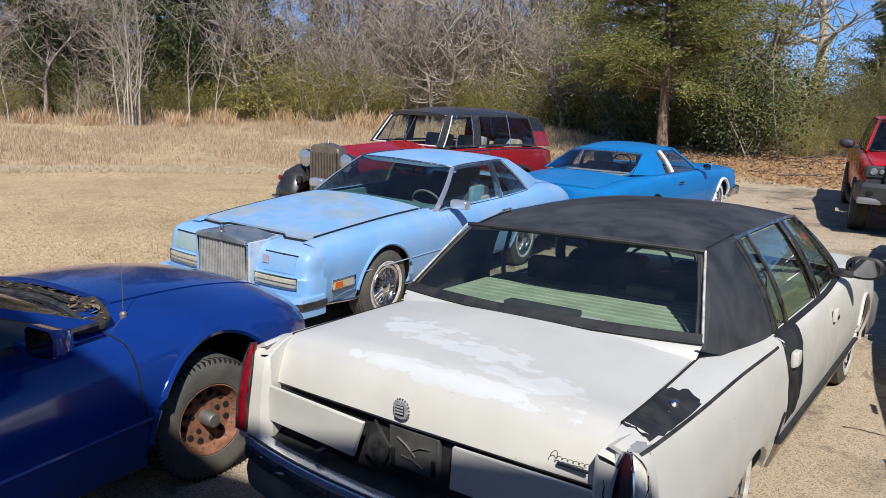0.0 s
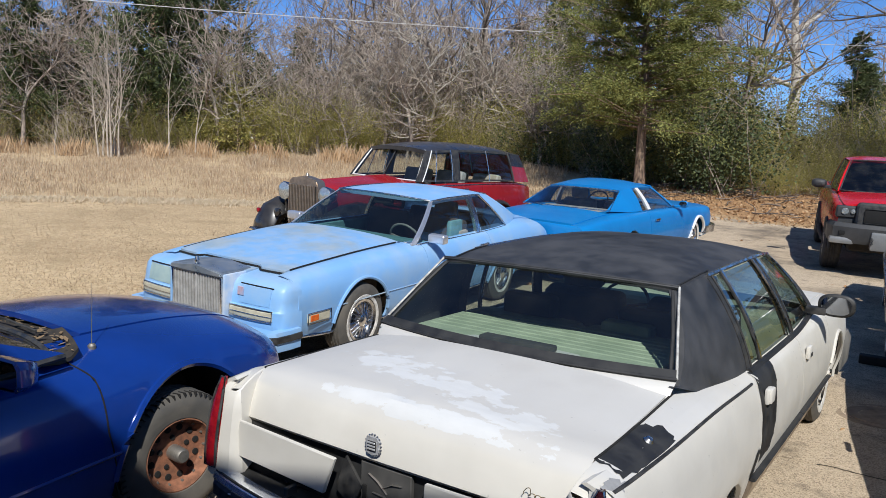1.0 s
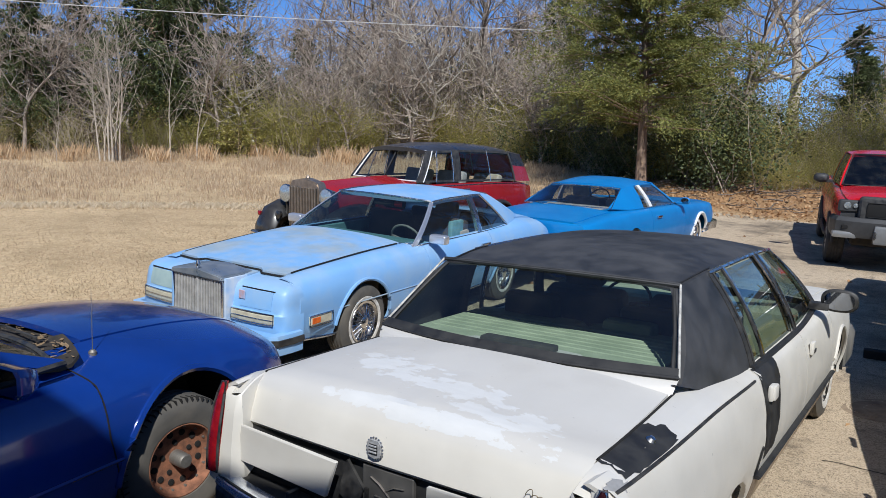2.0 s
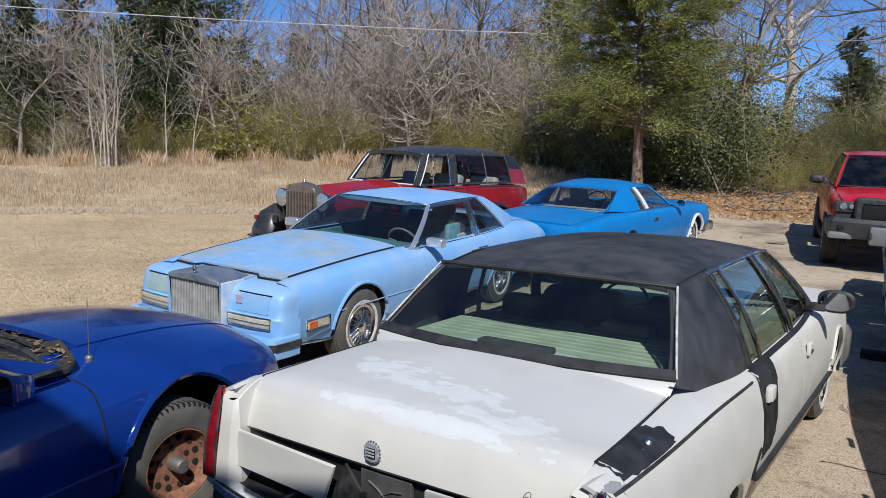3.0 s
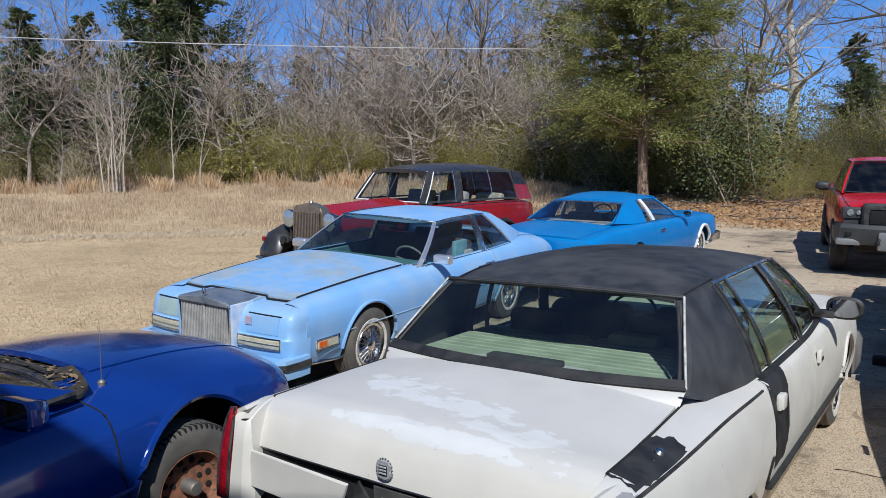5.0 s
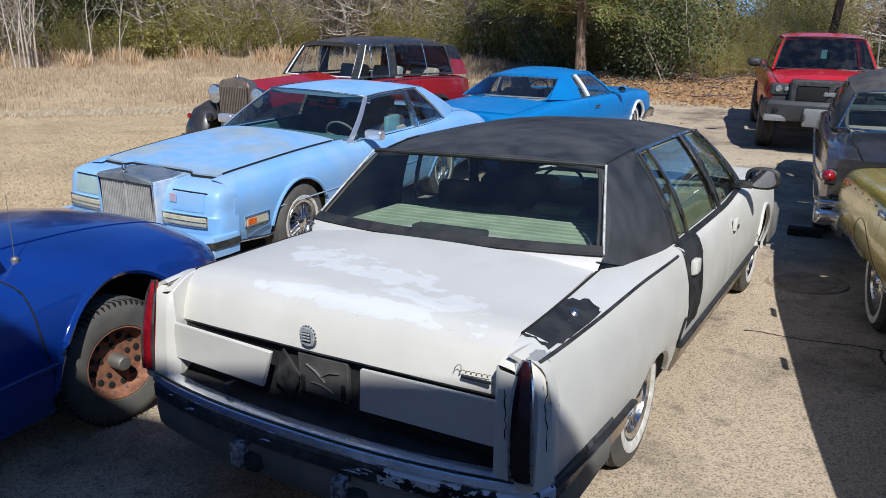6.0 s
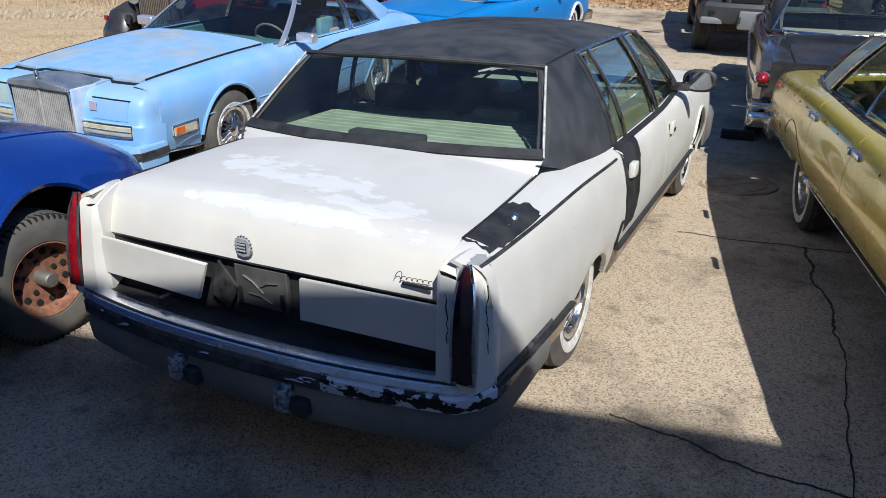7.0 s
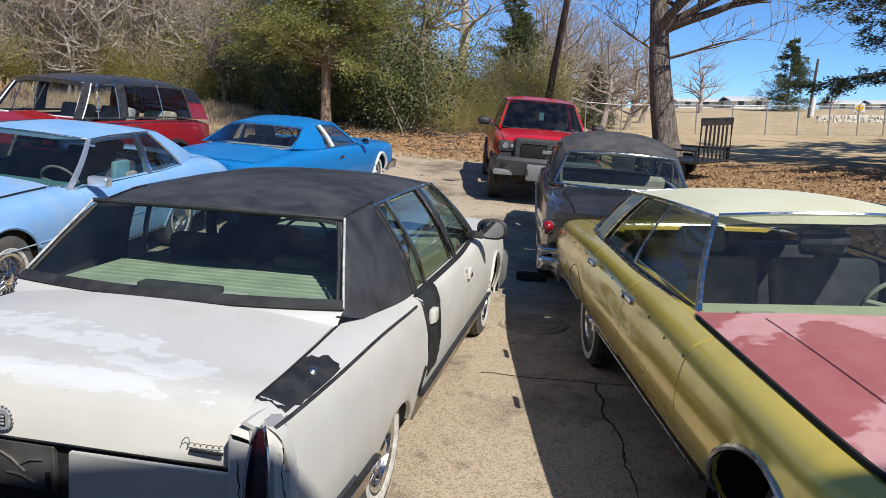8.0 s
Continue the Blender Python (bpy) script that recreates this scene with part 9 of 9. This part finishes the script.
def utility_poles():
    def pole(yaw, dist, h, r, tilt, turn, name="utility_pole", lab="leaning dark wooden utility pole"):
        x, y = by_view(yaw, dist)
        p = thing(name, Matrix.Translation((x, y, ground_z(x, y) - 0.2)) @ pose(0, 0, 0, 0, tilt, turn), lab, "pole")
        part("shaft", tube([(0, 0, 0), (0, 0, h * 0.5), (0, 0, h)], [r, r * 0.88, r * 0.75], 10), POLE_WOOD, p)
        part("cross_arm", boxed(-1.1, 1.1, -0.06, 0.06, h - 0.7, h - 0.58, 0.01, 1), POLE_WOOD, p)
        for s in (-1, -0.5, 0.5, 1):
            part("insulator", lathe([(0.001, 0.12), (0.04, 0.1), (0.05, 0.0)], 8), GALV, p, at=pose(s, 0, h - 0.58, 0, -90, 0))
        return p
    pole(4.6, 33.0, 10.5, 0.16, 9.0, -4)
    x, y = by_view(-13.6, 80)
    far = thing("utility_pole", Matrix.Translation((x, y, ground_z(x, y) - 0.2)) @ pose(0, 0, 0, 0, 4, 0), "grey utility pole with pale transformer on the hill", "pole")
    part("shaft", tube([(0, 0, 0), (0, 0, 5.6)], [0.15, 0.11], 8), POLE_WOOD, far)
    part("transformer", tube([(0.2, -0.1, 0.3), (0.2, -0.1, 2.0)], 0.2, 10), WHITE_TRIM, far)


utility_poles()


def wires():
    def wire(a, b, sag, r, mat, lab):
        a, b = Vector(a), Vector(b)
        pts = [a.lerp(b, i / 24) - Vector((0, 0, 4 * sag * (i / 24) * (1 - i / 24))) for i in range(25)]
        tagged(new("overhead_wire", mesh_of("overhead_wire", tube(pts, r, 5), mat)), lab, "wire")
    pale = surface("pale_cable", (0.55, 0.53, 0.5), (0.45, 0.43, 0.4), 5, (0.5, 0.7))
    dark = surface("dark_cable", (0.06, 0.06, 0.065), (0.09, 0.09, 0.09), 5, (0.6, 0.8))
    def at(yaw, dist, z):
        x, y = by_view(yaw, dist)
        return (x, y, z)
    p, q = Vector(at(14.0, 30, 7.34)), Vector(at(61.6, 30, 8.35))
    wire(q + (q - p) * 0.6, p - (q - p) * 0.35, 0.5, 0.014, pale, "pale overhead cable in front of the wood")
    wire(at(4.6, 33, 9.6), at(-40, 40, 9.0), 0.6, 0.012, dark, "dark overhead cable over the hill")
    wire(at(4.6, 33, 10.4), at(-40, 40, 9.6), 0.6, 0.012, dark, "dark overhead cable over the hill")


wires()


def trailer():
    x, y = by_view(-7.3, 24.5)
    steel = surface("black_painted_steel", (0.012, 0.012, 0.013), (0.04, 0.035, 0.03), 9, (0.45, 0.7))
    t = thing("utility_trailer", ground_pose(x, y, 52, 1.2) @ Matrix.Scale(1.15, 4), "black steel utility trailer with an upright ramp gate", "trailer")
    deck = part("deck", boxed(-0.75, 0.75, -0.2, 2.6, 0.46, 0.52, 0.01, 1), steel, t)
    for sx in (1, -1):
        part("side_rail", tube([(sx * 0.77, -0.2, 0.80), (sx * 0.77, 2.6, 0.80)], 0.03, 6), steel, t)
        part("lower_rail", tube([(sx * 0.77, -0.2, 0.48), (sx * 0.77, 2.6, 0.48)], 0.04, 6), steel, t)
        for yy in (-0.15, 0.7, 1.6, 2.55):
            part("stake", tube([(sx * 0.77, yy, 0.48), (sx * 0.77, yy, 0.80)], 0.025, 6), steel, t)
        wheel(t, 0.92, 1.15, 0.3, 0.17, 0.17, "truck", sx, RUBBER, white=False)
        part("mudguard", grid([[Vector((sx * xx, 1.15 + 0.38 * math.cos(a), 0.3 + 0.38 * math.sin(a))) for a in [math.pi * i / 10 for i in range(11)]] for xx in (0.82, 1.02)]), steel, t)
    part("end_rail", tube([(-0.77, 2.6, 0.80), (0.77, 2.6, 0.80)], 0.03, 6), steel, t)
    g = part("ramp_gate", tube([(-0.74, -0.22, 0.5), (-0.74, -0.24, 1.62), (0.74, -0.24, 1.62), (0.74, -0.22, 0.5)], 0.035, 6, closed=True), steel, t)
    for i in range(6):
        xx = -0.5 + 1.0 * i / 5
        part("gate_bar", tube([(xx, -0.22, 0.5), (xx, -0.24, 1.6)], 0.028, 6), steel, g)
    part("gate_plate", boxed(-0.72, 0.72, -0.26, -0.22, 1.45, 1.6, 0.01, 1), steel, g)
    part("drawbar", tube([(0, 2.6, 0.46), (0, 3.7, 0.44)], 0.05, 6), steel, t)
    part("jack_stand", tube([(0, 3.5, 0.5), (0, 3.5, 0.0)], 0.03, 6), steel, t)
    x, y = by_view(-1.6, 21)
    b = thing("storage_bin", Matrix.Translation((x, y, ground_z(x, y))), "black plastic bin beside the tree", "bin")
    part("body", boxed(-0.3, 0.3, -0.3, 0.3, 0, 1.05, 0.05, 2), steel, b)
    part("lid", boxed(-0.33, 0.33, -0.34, 0.32, 1.05, 1.12, 0.03, 2), steel, b)


trailer()


def far_houses():
    wall = surface("white_siding", (0.72, 0.72, 0.70), (0.64, 0.64, 0.62), 2, (0.6, 0.8))
    roofing = surface("grey_metal_roof", (0.66, 0.64, 0.60), (0.58, 0.56, 0.53), 1, (0.6, 0.8), 0.0)
    dark = surface("window_dark", (0.03, 0.035, 0.04), (0.05, 0.05, 0.055), 3, (0.1, 0.2))

    def house(yaw, dist, w, d, h, ridge, turn, n, sink=0.0):
        x, y = by_view(yaw, dist)
        b = thing("house", Matrix.Translation((x, y, ground_z(x, y) - sink)) @ pose(0, 0, 0, 0, 0, turn), "low white house with grey roof on the hill", "house", "houses on the hill")
        part("wall", boxed(-w / 2, w / 2, -d / 2, d / 2, -0.5, h, 0.01, 1), wall, b)
        part("roof", thicken(grid([[Vector((xx, yy, z)) for xx in (-w / 2 - 0.5, 0, w / 2 + 0.5)] for yy, z in ((-d / 2 - 0.8, h - 0.1), (0, h + ridge), (d / 2 + 0.8, h - 0.1))]), 0.15, lambda c: (c.x, c.y, c.z - 1)), roofing, b)
        for i in range(n):
            xx = -w / 2 + w * (i + 0.5) / n
            wd = part("window", boxed(xx - 0.6, xx + 0.6, -d / 2 - 0.06, -d / 2 + 0.02, 1.0, 2.0, 0.02, 1), wall, b)
            part("pane", boxed(xx - 0.5, xx + 0.5, -d / 2 - 0.075, -d / 2 - 0.055, 1.1, 1.9, 0.005, 1), dark, wd)
    house(-7.2, 152, 13, 8, 2.1, 0.55, 6, 4)
    house(-9.4, 147, 6, 8, 2.1, 0.75, 6, 2)
    house(1.6, 130, 9, 7, 2.2, 0.8, 0, 3)
    house(-15.6, 160, 6, 6, 2.0, 0.6, 10, 2)
    house(-18.2, 160, 7, 6, 2.0, 0.6, 0, 2)
    x, y = by_view(-16.6, 92)
    s = thing("road_sign", Matrix.Translation((x, y, ground_z(x, y))) @ pose(0, 0, 0, 0, 0, -10), "white sign board with a plain yellow disc", "sign")
    part("board", boxed(-0.5, 0.5, -0.06, 0.06, 0.25, 1.15, 0.03, 1), wall, s)
    part("disc", tube([(0, -0.10, 0.7), (0, -0.06, 0.7)], 0.36, 20), surface("yellow_disc", (0.75, 0.42, 0.02), (0.65, 0.34, 0.02), 4, (0.4, 0.5)), s)
    for xx in (-0.35, 0.35):
        part("leg", tube([(xx, 0, -0.2), (xx, 0, 0.27)], 0.04, 8), GALV, s)
    # low stone wall on the slope
    rnd = random.Random(6)
    sw = thing("stone_wall", Matrix(), "low wall of pale rough stones on the slope", "wall")
    stone = surface("pale_stone", (0.66, 0.61, 0.52), (0.5, 0.46, 0.38), 3, (0.85, 0.95))
    meshes = []
    for k in range(4):
        bm = boxed(-0.45, 0.45, -0.3, 0.3, -0.25, 0.25, 0.12, 2)
        for v in bm.verts:
            v.co += Vector((rnd.uniform(-0.06, 0.06), rnd.uniform(-0.06, 0.06), rnd.uniform(-0.05, 0.05)))
        meshes.append(mesh_of("stone", bm, stone))
    for i in range(34):
        for r in range(2):
            x, y = by_view(-14.3 - 0.17 * i + rnd.uniform(-0.05, 0.05), 70 + 0.1 * i)
            st = new("stone", meshes[rnd.randrange(4)])
            st.parent = sw
            st.matrix_basis = Matrix.Translation((x, y, ground_z(x, y) + 0.08 + 0.30 * r)) @ Matrix.Scale(0.6, 4) @ pose(0, 0, 0, rnd.uniform(-12, 12), rnd.uniform(-12, 12), rnd.uniform(0, 360))


far_houses()
